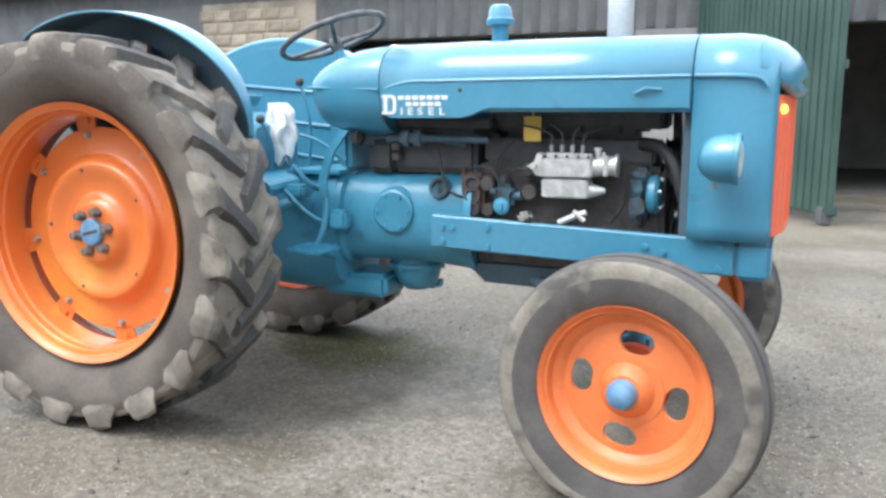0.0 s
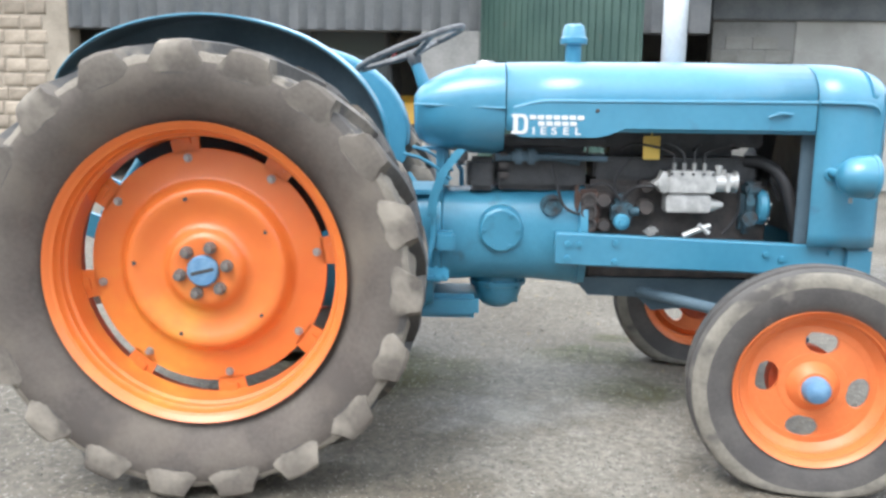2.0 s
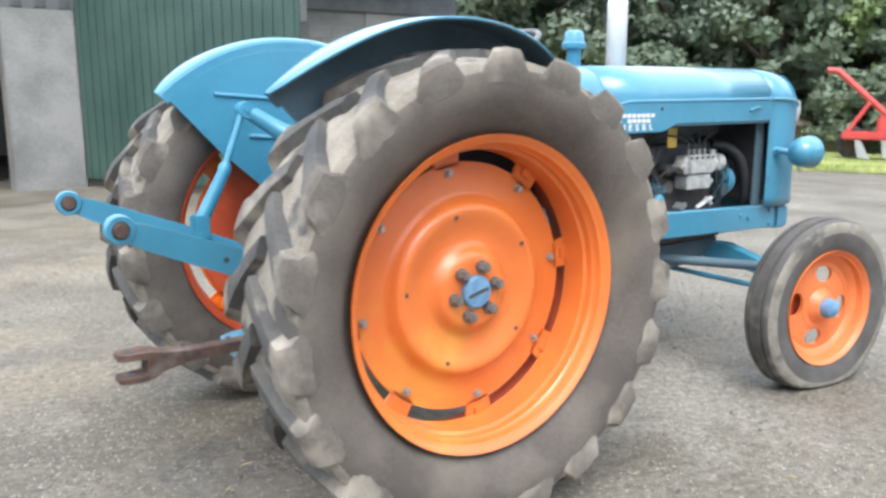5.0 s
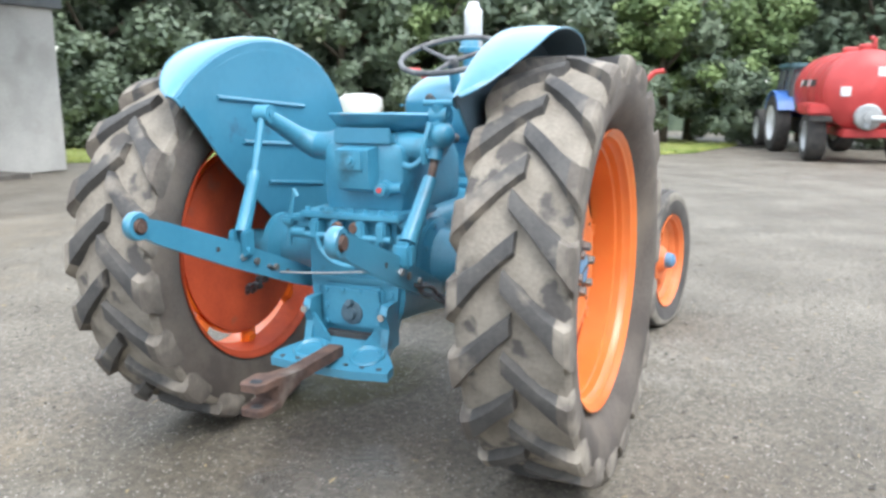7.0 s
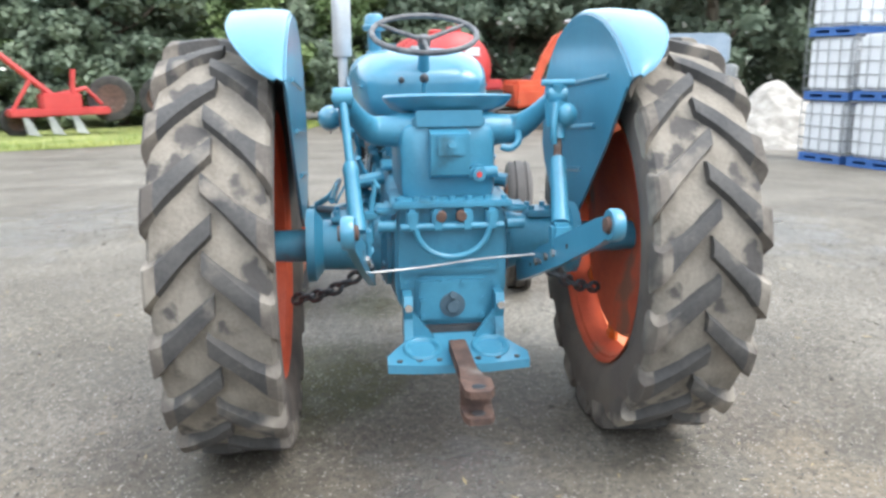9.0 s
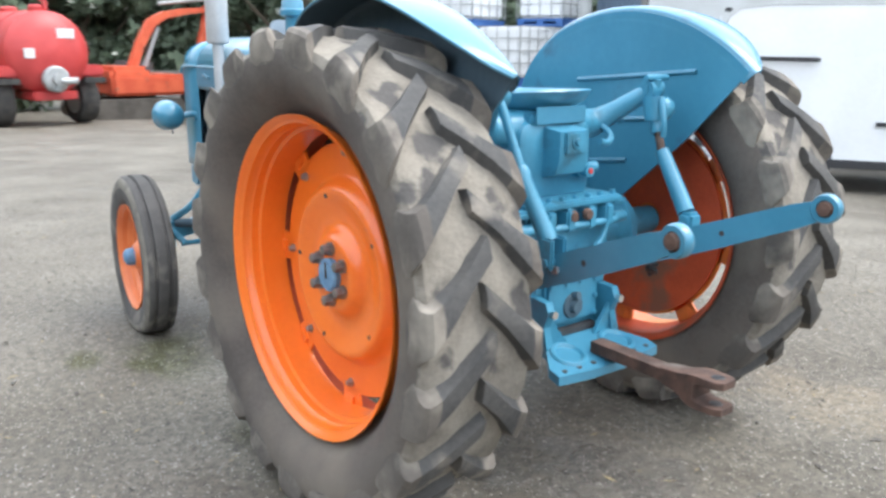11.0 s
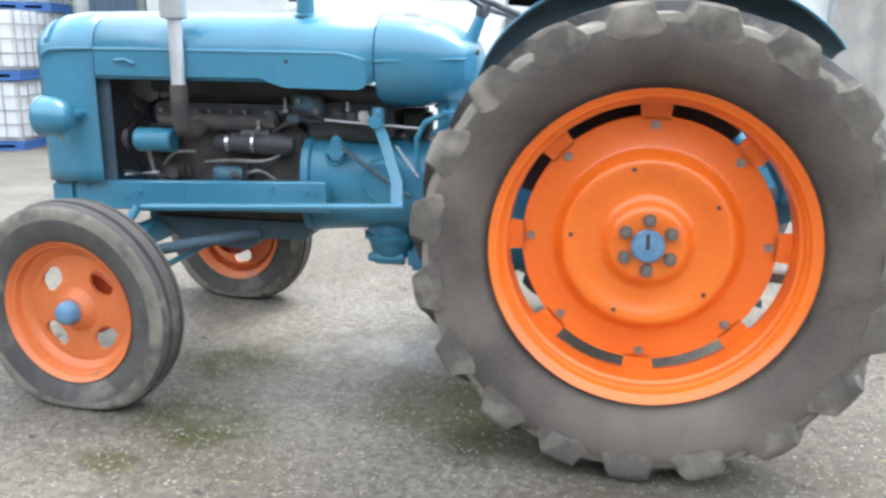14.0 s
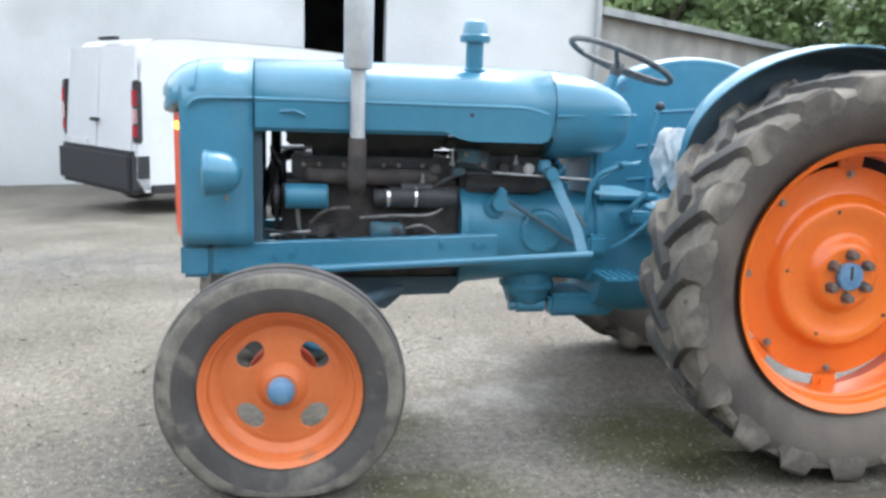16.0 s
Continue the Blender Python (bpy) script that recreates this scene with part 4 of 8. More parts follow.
for i in range(9):
    g = Geo()
    g.tube([(2.402 + 0.036 * math.cos(i * math.pi / 8 - math.pi / 2), -0.24 + 0.06 * i, 0.82), (2.402 + 0.036 * math.cos(i * math.pi / 8 - math.pi / 2), -0.24 + 0.06 * i, 1.235)], 0.008, 8)
    part("grille_bar", g, GRILLE_ORANGE, nose)
for s_ in (1, -1):
    g = Geo()
    g.tube([(2.14, s_ * 0.331, 1.306), (2.31, s_ * 0.332, 1.303), (2.345, s_ * 0.330, 1.292), (2.36, s_ * 0.327, 1.268)], 0.007, 8, 1)
    part("raised_strip", g, BLUE, nose)
    g = Geo()
    g.lathe([(0, 0.012), (0.010, 0.010), (0.016, 0.0)], (2.408, s_ * 0.245, 1.20), (0.6, s_ * 0.8, 0), 16)
    part("amber_lamp", g, AMBER, nose, "lit amber marker lamp")
    lamp = Geo()        # headlamp bowl, glass to the front
    lamp.lathe([(0.0, -0.062), (0.025, -0.060), (0.05, -0.046), (0.068, -0.02), (0.075, 0.012), (0.076, 0.045), (0.080, 0.048), (0.080, 0.060), (0.074, 0.064)], (2.235, s_ * 0.446, 1.048), (1, 0, 0), 32)
    hl = part("headlamp", lamp, BLUE, tractor, "round blue headlamp")
    g = Geo()
    g.lathe([(0.076, 0.056), (0.05, 0.068), (0.0, 0.074)], (2.235, s_ * 0.446, 1.048), (1, 0, 0), 32)
    part("lens", g, LENS, hl, "clear headlamp glass")
    g = Geo()
    g.tube([(2.20, s_ * 0.318, 1.055), (2.20, s_ * 0.345, 1.055), (2.215, s_ * 0.387, 1.048)], 0.016, 12, 1)
    g.lathe([(0, 0.012), (0.024, 0.01), (0.026, 0)], (2.20, s_ * 0.325, 1.045), (0, s_, 0), 16)
    part("bracket", g, BLUE, hl)
    g = Geo()
    g.lathe([(0, 0), (0.007, 0.002), (0.007, 0.02), (0, 0.022)], (2.225, s_ * 0.446, 0.975), (0, 0, -1), 10)
    part("screw", g, STEEL, hl)

# side frame rails and front bolster
for s_ in (1, -1):
    g = Geo()
    rings = []                             # the rails drop a little towards the front
    for x, z0, z1 in ((1.204, 0.690, 0.802), (1.208, 0.684, 0.808), (2.284, 0.654, 0.772), (2.287, 0.658, 0.768)):
        rings.append([(x, s_ * y, z) for y, z in ((0.246, z0), (0.284, z0), (0.290, z0 + 0.006), (0.290, z1 - 0.006), (0.284, z1), (0.246, z1))])
    g.loft(rings)
    rail = part("frame_rail", g, BLUE, tractor, "blue frame rail beside the engine")
    bolt = Geo()
    bolt.lathe([(0, 0.010), (0.011, 0.010), (0.012, 0.006), (0.012, 0)], (0, 0, 0), (0, s_, 0), 6)
    bm_ = make_mesh("bolt", bolt, BLUE_CAST)
    for bx, bz in ((1.25, 0.755), (1.25, 0.70), (1.29, 0.755), (1.43, 0.768), (1.43, 0.695), (2.0, 0.752), (2.06, 0.738), (2.24, 0.77), (2.24, 0.70)):
        o = new("bolt", bm_)
        o.parent, o.location = rail, (bx, s_ * 0.290, bz + 0.013 - 0.034 * (bx - 1.2))
    if s_ > 0:
        g = Geo()
        g.box((1.80, 0.2885, 0.672), (1.815, 0.2935, 0.785), 0.002)
        part("joint_cover", g, BLUE_CAST, rail)
g = Geo()
g.box((2.290, -0.296, 0.645), (2.402, 0.296, 0.770), 0.014)
part("front_bolster", g, BLUE, tractor, "blue front bolster")

# air pre-cleaner
g = Geo()
g.lathe([(0.034, 0.0), (0.034, 0.145), (0.036, 0.15)], (1.304, 0.19, 1.40), (0, 0, 1), 24)
g.lathe([(0.046, 0.0), (0.046, 0.008), (0.034, 0.012)], (1.304, 0.19, 1.432), (0, 0, 1), 24)
pre = part("air_pre_cleaner", g, BLUE, tractor, "blue mushroom-capped air intake")
g = Geo()
g.lathe([(0.034, 0.0), (0.056, 0.004), (0.058, 0.010), (0.058, 0.028), (0.050, 0.034), (0.046, 0.066), (0.040, 0.080), (0.030, 0.086), (0.0, 0.088)], (1.304, 0.19, 1.538), (0, 0, 1), 28)
part("cap", g, BLUE, pre)

# exhaust
g = Geo()
g.tube([(1.765, 0.355, 1.165), (1.765, 0.355, 1.42)], 0.0265, 20)
stack = part("exhaust_pipe", g, SILVER, tractor, "silver upright exhaust pipe")
g = Geo()
g.lathe([(0.0265, 0.0), (0.050, 0.006), (0.053, 0.014), (0.053, 0.37), (0.050, 0.385), (0.038, 0.40), (0.030, 0.43), (0.026, 0.43), (0.026, 0.38)], (1.765, 0.355, 1.415), (0, 0, 1), 28)
part("silencer", g, SILVER, stack)
g = Geo()
g.tube([(1.765, 0.355, 1.175), (1.765, 0.355, 1.055), (1.764, 0.345, 1.0), (1.758, 0.27, 0.985), (1.75, 0.19, 1.01)], 0.033, 16, 2)
part("elbow", g, BURNT, stack, "burnt dark exhaust elbow")

# engine bay
g = Geo()
g.box((1.33, -0.155, 0.60), (2.04, 0.155, 1.0), 0.02)
g.box((1.36, -0.165, 0.70), (2.0, -0.14, 0.78), 0.008)
engine = part("engine_block", g, ENGINE_RUST, tractor, "oily dark engine block")
g = Geo()
g.box((1.36, -0.14, 1.0), (2.0, 0.14, 1.09), 0.012)
part("cylinder_head", g, ENGINE, engine)
g = Geo()
g.box((1.40, -0.085, 1.09), (1.95, 0.085, 1.165), 0.03)
part("rocker_cover", g, ENGINE, engine)
g = Geo()          # sump
g.loft([[(x, y, z) for x, y, z in ((1.29, -w, 0.61), (2.02, -w, 0.61), (1.92, -w * 0.8, 0.50), (1.62, -w * 0.8, 0.47), (1.56, -w * 0.8, 0.525), (1.36, -w * 0.8, 0.53))] for w in (0.15, -0.15)])
part("sump", g, BLUE_DARK, engine)
g = Geo()
g.box((2.135, -0.27, 0.80), (2.20, 0.27, 1.30), 0.01)
part("radiator", g, ENGINE, engine, "black radiator core")
g = Geo()          # plates that close the fan in
for s_ in (1, -1):
    g.box((2.106, s_ * 0.272 - 0.006, 0.775), (2.168, s_ * 0.272 + 0.006, 1.20), 0.004)
g.box((2.106, -0.266, 1.19), (2.135, 0.266, 1.20), 0.003)
part("fan_shroud", g, BLUE_DARK, engine)
fan = Geo()
fan.lathe([(0, 0.05), (0.045, 0.05), (0.05, 0.0), (0, 0)], (2.035, 0, 1.03), (1, 0, 0), 20)
for i in range(4):
    m = Matrix.Translation((2.06, 0, 1.03)) @ Matrix.Rotation(radians(20 + 90 * i), 4, "X") @ Matrix.Rotation(radians(28), 4, "Z")
    fan.box((-0.004, -0.04, 0.04), (0.004, 0.04, 0.20), 0.003, m)
part("fan", fan, ENGINE, engine)
for (px, py, pz, pr) in ((2.045, 0.0, 0.72, 0.085), (2.045, 0.235, 0.945, 0.048), (2.02, 0.0, 1.03, 0.07)):
    g = Geo()
    g.lathe([(0, 0), (pr, 0), (pr * 0.82, 0.008), (pr * 0.82, 0.014), (pr, 0.022), (0, 0.022)], (px, py, pz), (1, 0, 0), 28)
    part("pulley", g, ENGINE, engine)
g = Geo()
g.tube([(2.056, -0.088, 0.70), (2.056, -0.075, 1.05), (2.056, 0.0, 1.102), (2.056, 0.22, 0.99), (2.056, 0.28, 0.935), (2.056, 0.24, 0.895), (2.056, 0.06, 0.645), (2.056, -0.04, 0.64), (2.056, -0.088, 0.70)], 0.008, 8, 1)
part("fan_belt", g, BLACK, engine)
g = Geo()
g.tube([(2.15, -0.19, 0.775), (2.138, -0.215, 0.82), (2.106, -0.225, 0.92), (2.076, -0.215, 1.02), (2.02, -0.17, 1.075), (1.95, -0.13, 1.08)], 0.0235, 14, 2)
part("radiator_hose", g, BLACK, engine)
g = Geo()
g.tube([(2.14, 0.1, 1.24), (2.05, 0.09, 1.25), (1.98, 0.05, 1.17)], 0.028, 14, 2)
part("radiator_hose", g, BLACK, engine)
g = Geo()
g.box((1.925, -0.205, 0.80), (1.985, -0.12, 0.975), 0.018)
g.box((1.935, -0.215, 0.955), (1.995, -0.14, 1.0), 0.012)
g.cyl((1.955, -0.20, 0.865), (1.955, -0.222, 0.865), 0.030)
g.cyl((1.955, -0.20, 0.93), (1.955, -0.215, 0.93), 0.018)
wp = part("water_pump", g, GRIMY_BLUE, engine, "oily water pump casting")
g = Geo()
g.lathe([(0, 0), (0.058, 0.0), (0.068, 0.008), (0.070, 0.03), (0.060, 0.042), (0.03, 0.046), (0, 0.046)], (1.985, -0.165, 0.905), (1, 0, 0), 28)
part("pump_cover", g, BLUE_CAST, wp)
for a_ in range(5):
    g = Geo()
    a = radians(20 + 72 * a_)
    g.cyl((2.02, -0.165 + 0.052 * math.cos(a), 0.905 + 0.052 * math.sin(a)), (2.036, -0.165 + 0.052 * math.cos(a), 0.905 + 0.052 * math.sin(a)), 0.007, n=6)
    part("bolt", g, STEEL, wp)

# dark bulk added to fill the shaded space above the clutch housing
g = Geo()
g.box((0.97, -0.15, 0.955), (1.33, 0.15, 1.125), 0.02)
g.box((0.86, -0.15, 0.95), (0.98, -0.02, 1.08), 0.02)
part("dark_filler_block", g, ENGINE, engine, "added dark block filling the space under the tank")
# added dark sheet: blocks the bright background showing through under the bonnet
g = Geo()
g.box((0.93, -0.17, 1.128), (1.40, 0.17, 1.165), 0.01)
g.box((1.38, -0.12, 1.13), (2.02, 0.12, 1.205), 0.01)
part("gap_filler_sheet", g, ENGINE, engine, "added dark sheet closing the gap under the bonnet")
g = Geo()
g.tube([(0.97, -0.175, 1.085), (1.20, -0.18, 1.09), (1.30, -0.17, 1.07)], 0.016, 10)
part("oil_pipe", g, BLUE_DARK, engine)
g = Geo()
g.box((1.292, -0.205, 0.792), (1.382, -0.15, 0.965), 0.014)
g.box((1.285, -0.19, 0.80), (1.30, -0.16, 0.98), 0.005)
flange = part("flange_cover", g, RUST, engine, "rusty cast flange cover with three openings")
for fz, fr in ((0.925, 0.022), (0.878, 0.024), (0.828, 0.022)):
    # dark disc inside each ring stands for the shaded opening
    g = Geo()
    g.lathe([(fr + 0.010, 0.0), (fr + 0.008, 0.010), (fr, 0.012), (fr - 0.002, 0.002), (0, 0.001)], (1.338, -0.205, fz), (0, -1, 0), 20)
    part("opening", g, ENGINE_RUST, flange)
for pts in ([(1.465, -0.21, 0.93), (1.50, -0.23, 0.985), (1.58, -0.25, 0.985)], [(1.455, -0.22, 0.93), (1.40, -0.22, 1.0), (1.34, -0.2, 0.98)], [(1.19, -0.19, 1.06), (1.213, -0.212, 0.97), (1.235, -0.222, 0.90), (1.28, -0.222, 0.875), (1.31, -0.205, 0.87)], [(1.44, -0.20, 0.93), (1.43, -0.21, 1.02), (1.50, -0.19, 1.09)], [(1.60, -0.2, 0.80), (1.52, -0.22, 0.76), (1.42, -0.2, 0.78)], [(1.86, -0.2, 0.80), (1.92, -0.21, 0.88), (1.90, -0.22, 1.0)]):
    g = Geo()
    g.tube(pts, 0.0055, 8, 2)
    part("fuel_pipe", g, BLACK, engine)

# injection pump on the tractor's right of the engine
g = Geo()
g.box((1.622, -0.272, 0.962), (1.805, -0.185, 1.028), 0.007)
g.box((1.63, -0.262, 1.026), (1.80, -0.195, 1.046), 0.004)
g.box((1.67, -0.276, 0.966), (1.73, -0.268, 0.974), 0.002)
pump = part("injection_pump", g, ALU, engine, "cast aluminium injection pump")
for bx in (1.635, 1.675, 1.715, 1.755, 1.79):
    g = Geo()
    g.cyl((bx, -0.264, 1.036), (bx, -0.270, 1.036), 0.006, n=6)
    part("bolt", g, ENGINE, pump)
g = Geo()          # pointed governor bracket at the pump's rear end
g.loft([[(x, y, z) for x, z in ((1.622, 0.962), (1.622, 1.04), (1.604, 1.046), (1.592, 1.016), (1.566, 0.998), (1.588, 0.984), (1.598, 0.966))] for y in (-0.258, -0.205)])
g.cyl((1.595, -0.255, 1.0), (1.595, -0.272, 1.0), 0.010)
part("bracket", g, ALU, pump)
g = Geo()
g.box((1.622, -0.264, 0.888), (1.79, -0.18, 0.956), 0.006)
g.cyl((1.785, -0.225, 0.916), (1.845, -0.225, 0.916), 0.030, 0.010)
part("pump_body", g, ALU, pump)
g = Geo()
g.cyl((1.805, -0.228, 1.0), (1.882, -0.228, 1.005), 0.034)
g.cyl((1.878, -0.228, 1.005), (1.888, -0.228, 1.005), 0.041)
g.box((1.842, -0.266, 0.968), (1.858, -0.20, 1.04), 0.004)
part("pump_end", g, ALU, pump)
for i in range(4):
    g = Geo()
    g.cyl((1.65 + 0.038 * i, -0.235, 1.045), (1.65 + 0.038 * i, -0.235, 1.075), 0.008)
    part("union", g, STEEL, pump)
    g = Geo()
    x = 1.65 + 0.038 * i
    g.tube([(x, -0.235, 1.075), (x, -0.23, 1.12), (1.50 + 0.13 * i, -0.20, 1.15), (1.46 + 0.14 * i, -0.15, 1.12)], 0.0045, 6, 2)
    part("fuel_pipe", g, ENGINE, pump)
g = Geo()
g.cyl((1.818, -0.238, 1.03), (1.818, -0.238, 1.060), 0.010)
g.cyl((1.818, -0.238, 1.056), (1.818, -0.238, 1.068), 0.014)
g.cyl((1.838, -0.238, 1.03), (1.838, -0.238, 1.052), 0.008)
part("oil_cap", g, ALU, pump)
g = Geo()          # lever of the pump
g.tube([(1.69, -0.265, 0.800), (1.745, -0.270, 0.826), (1.79, -0.270, 0.842)], 0.011, 8)
g.tube([(1.745, -0.275, 0.845), (1.785, -0.275, 0.812)], 0.009, 8)
part("rack_lever", g, ALU, pump)
g = Geo()
g.box((1.425, -0.225, 0.835), (1.505, -0.15, 0.925), 0.015)
g.box((1.44, -0.215, 0.915), (1.485, -0.16, 0.955), 0.010)
g.cyl((1.495, -0.20, 0.88), (1.53, -0.20, 0.885), 0.017)
g.cyl((1.43, -0.22, 0.90), (1.43, -0.236, 0.90), 0.012)
g.cyl((1.49, -0.22, 0.905), (1.49, -0.234, 0.905), 0.011)
lp = part("lift_pump", g, GRIMY_BLUE, engine, "oily blue fuel lift pump")
g = Geo()
g.lathe([(0, 0.030), (0.012, 0.030), (0.014, 0.022), (0.024, 0.020), (0.031, 0.012), (0.032, 0.0)], (1.462, -0.225, 0.845), (0, -1, 0), 24)
part("cap", g, BLUE_CAST, lp)
for x, z, r in ((1.395, 0.925, 0.032), (1.40, 0.825, 0.026), (1.56, 0.90, 0.034), (1.555, 0.98, 0.026)):
    g = Geo()
    g.lathe([(0, 0.06), (r * 0.8, 0.06), (r, 0.045), (r, 0)], (x, -0.15, z), (0, -1, 0), 20)
    part("filter_bowl", g, ENGINE_RUST, engine)
for (x, y, z) in ((1.56, -0.258, 0.812), (1.572, -0.262, 0.824)):
    g = Geo()
    g.cyl((x, y + 0.02, z), (x, y - 0.022, z), 0.011)
    g.cyl((x, y - 0.022, z), (x, y - 0.030, z), 0.015, n=6)
    g.tube([(x - 0.022, y - 0.012, z + 0.004), (x + 0.022, y - 0.012, z - 0.006)], 0.0045, 8)
    part("drain_tap", g, STEEL, engine)
g = Geo()
g.box((1.535, -0.205, 1.085), (1.60, -0.200, 1.175), 0.004)
g.tube([(1.567, -0.202, 1.17), (1.567, -0.19, 1.195)], 0.003, 6)
part("tag", g, TAG, engine, "yellow paper tag")
g = Geo()
g.tube([(1.07, -0.20, 1.092), (1.40, -0.205, 1.085)], 0.012, 12)
part("fuel_rail", g, BLUE_DARK, engine)
for x in (1.06, 1.11, 0.84):
    g = Geo()
    g.box((x - 0.025, -0.22, 1.06), (x + 0.025, -0.16, 1.12), 0.012)
    part("filter_head", g, BLUE_DARK if x > 1.0 else ENGINE, engine)
for z in (1.09, 1.055, 1.015):
    g = Geo()
    g.box((0.985, -0.19, z - 0.014), (1.025, -0.15, z + 0.014), 0.005)
    part("terminal_block", g, ENGINE_RUST, engine)

# starter, dynamo, manifold on the tractor's left
g = Geo()
g.lathe([(0, 0), (0.030, 0.0), (0.034, 0.008), (0.034, 0.045), (0.041, 0.048), (0.041, 0.19), (0.044, 0.195), (0.044, 0.30), (0.026, 0.33), (0, 0.33)], (1.69, 0.205, 0.940), (-1, 0, 0), 28)
st = part("starter_motor", g, ENGINE, engine, "black starter motor")
for x0, w in ((1.64, 0.014), (1.53, 0.010)):
    g = Geo()
    g.lathe([(0.0422, 0), (0.0438, 0), (0.0438, w), (0.0422, w)], (x0, 0.205, 0.940), (-1, 0, 0), 28)
    part("metal_band", g, CHROME, st)
g = Geo()
g.cyl((1.58, 0.20, 0.975), (1.46, 0.20, 0.975), 0.026)
g.tube([(1.46, 0.20, 0.975), (1.40, 0.22, 1.02), (1.28, 0.2, 1.05)], 0.007, 8, 2)
part("solenoid", g, ENGINE, st)
g = Geo()
g.lathe([(0, 0), (0.043, 0.0), (0.048, 0.006), (0.048, 0.155), (0.042, 0.162), (0, 0.162)], (2.025, 0.235, 0.945), (-1, 0, 0), 28)
dyn = part("dynamo", g, BLUE_CAST, engine, "blue dynamo")
g = Geo()
g.tube([(1.98, 0.235, 0.90), (1.97, 0.22, 0.80), (1.95, 0.19, 0.78)], 0.008, 8)
part("stay", g, STEEL, dyn)
g = Geo()
g.tube([(1.44, 0.185, 1.02), (1.60, 0.19, 1.018), (1.78, 0.19, 1.018), (1.94, 0.185, 1.02)], [0.030, 0.034, 0.036, 0.030], 16)
for i in range(4):
    g.tube([(1.46 + 0.155 * i, 0.12, 1.035), (1.46 + 0.155 * i, 0.185, 1.025)], 0.030, 12)
    g.box((1.42 + 0.155 * i, 0.135, 0.995), (1.50 + 0.155 * i, 0.152, 1.072), 0.006)
manifold = part("exhaust_manifold", g, BURNT, engine)
for i in range(8):
    g = Geo()
    x = 1.43 + 0.155 * (i // 2) + 0.06 * (i % 2)
    g.cyl((x, 0.15, 1.06), (x, 0.166, 1.06), 0.009, n=6)
    part("nut", g, NUT, manifold)
for pts in ([(2.1, 0.25, 0.82), (1.99, 0.27, 0.805), (1.9, 0.24, 0.80)], [(1.52, 0.22, 0.80), (1.47, 0.235, 0.86), (1.42, 0.21, 0.90)], [(1.33, 0.22, 1.04), (1.12, 0.23, 1.03), (0.9, 0.21, 1.02)], [(1.40, 0.19, 1.07), (1.3, 0.24, 1.08), (1.2, 0.22, 1.03)], [(1.36, 0.17, 1.12), (1.345, 0.2, 1.06), (1.30, 0.21, 1.02)]):
    g = Geo()
    g.tube(pts, 0.006, 8, 2)
    part("cable", g, BLACK, engine)
for pts in ([(1.22, 0.24, 1.045), (0.82, 0.26, 1.025)], [(2.08, 0.26, 0.80), (1.93, 0.25, 0.815)], [(0.93, 0.255, 0.955), (0.84, 0.27, 0.84)]):
    g = Geo()
    g.tube(pts, 0.005, 8)
    part("control_rod", g, STEEL, engine)
g = Geo()
g.tube([(1.17, 0.225, 0.945), (0.875, 0.265, 0.76)], 0.009, 10)
part("clutch_rod", g, BLUE_DARK, engine)
g = Geo()
g.cyl((1.18, 0.19, 0.925), (1.18, 0.235, 0.925), 0.038, 0.034)
g.box((1.16, 0.20, 0.93), (1.20, 0.24, 0.985), 0.01)
part("clutch_pivot", g, BLUE_CAST, engine)
for x, z in ((1.12, 1.055), (1.07, 1.06), (1.17, 1.06), (1.45, 1.05)):
    g = Geo()
    g.box((x - 0.022, 0.17, z - 0.02), (x + 0.022, 0.225, z + 0.02), 0.008)
    part("bracket", g, ALU if x < 1.1 else ENGINE, engine)

g = Geo()          # grimy bracket plate that carries the linkage
g.box((1.235, 0.195, 1.055), (1.36, 0.215, 1.135), 0.008)
g.box((1.33, 0.20, 1.03), (1.385, 0.225, 1.06), 0.006)
plate_l = part("linkage_plate", g, GRIMY_BLUE, engine, "oily blue linkage plate")
for x, z, r in ((1.26, 1.075, 0.012), (1.33, 1.115, 0.010)):
    g = Geo()
    g.cyl((x, 0.214, z), (x, 0.228, z), r, n=6)
    part("bolt", g, NUT, plate_l)
for x, z, h in ((1.50, 1.02, 0.030), (1.525, 0.965, 0.036), (1.385, 1.10, 0.050), (1.13, 1.10, 0.028)):
    g = Geo()
    g.cyl((x, 0.228, z - h / 2), (x, 0.228, z + h / 2), 0.006, n=8)
    g.cyl((x, 0.228, z - h / 2 - 0.006), (x, 0.228, z - h / 2 + 0.006), 0.011, n=6)
    g.cyl((x, 0.205, z), (x, 0.230, z), 0.005, n=8)
    part("terminal", g, STEEL, engine)
g = Geo()
g.lathe([(0, 0.05), (0.020, 0.05), (0.026, 0.040), (0.026, 0.006), (0.018, 0.0)], (1.01, 0.225, 1.048), (0, 0, 1), 18)
part("breather_cap", g, BLUE_CAST, engine)
g = Geo()          # castings low on the block
g.box((1.83, 0.15, 0.775), (1.955, 0.20, 0.848), 0.02)
g.cyl((1.89, 0.19, 0.81), (1.89, 0.222, 0.81), 0.028)
part("side_cover", g, ENGINE_RUST, engine)
g = Geo()
g.lathe([(0, 0), (0.030, 0.0), (0.036, 0.010), (0.036, 0.11), (0.026, 0.125), (0, 0.125)], (1.70, 0.215, 0.812), (-1, 0, 0), 20)
oilf = part("oil_filter", g, GRIMY_BLUE, engine, "oily filter canister low on the engine")
g = Geo()
g.box((1.56, 0.16, 0.785), (1.60, 0.235, 0.845), 0.01)
part("filter_clamp", g, ENGINE, oilf)
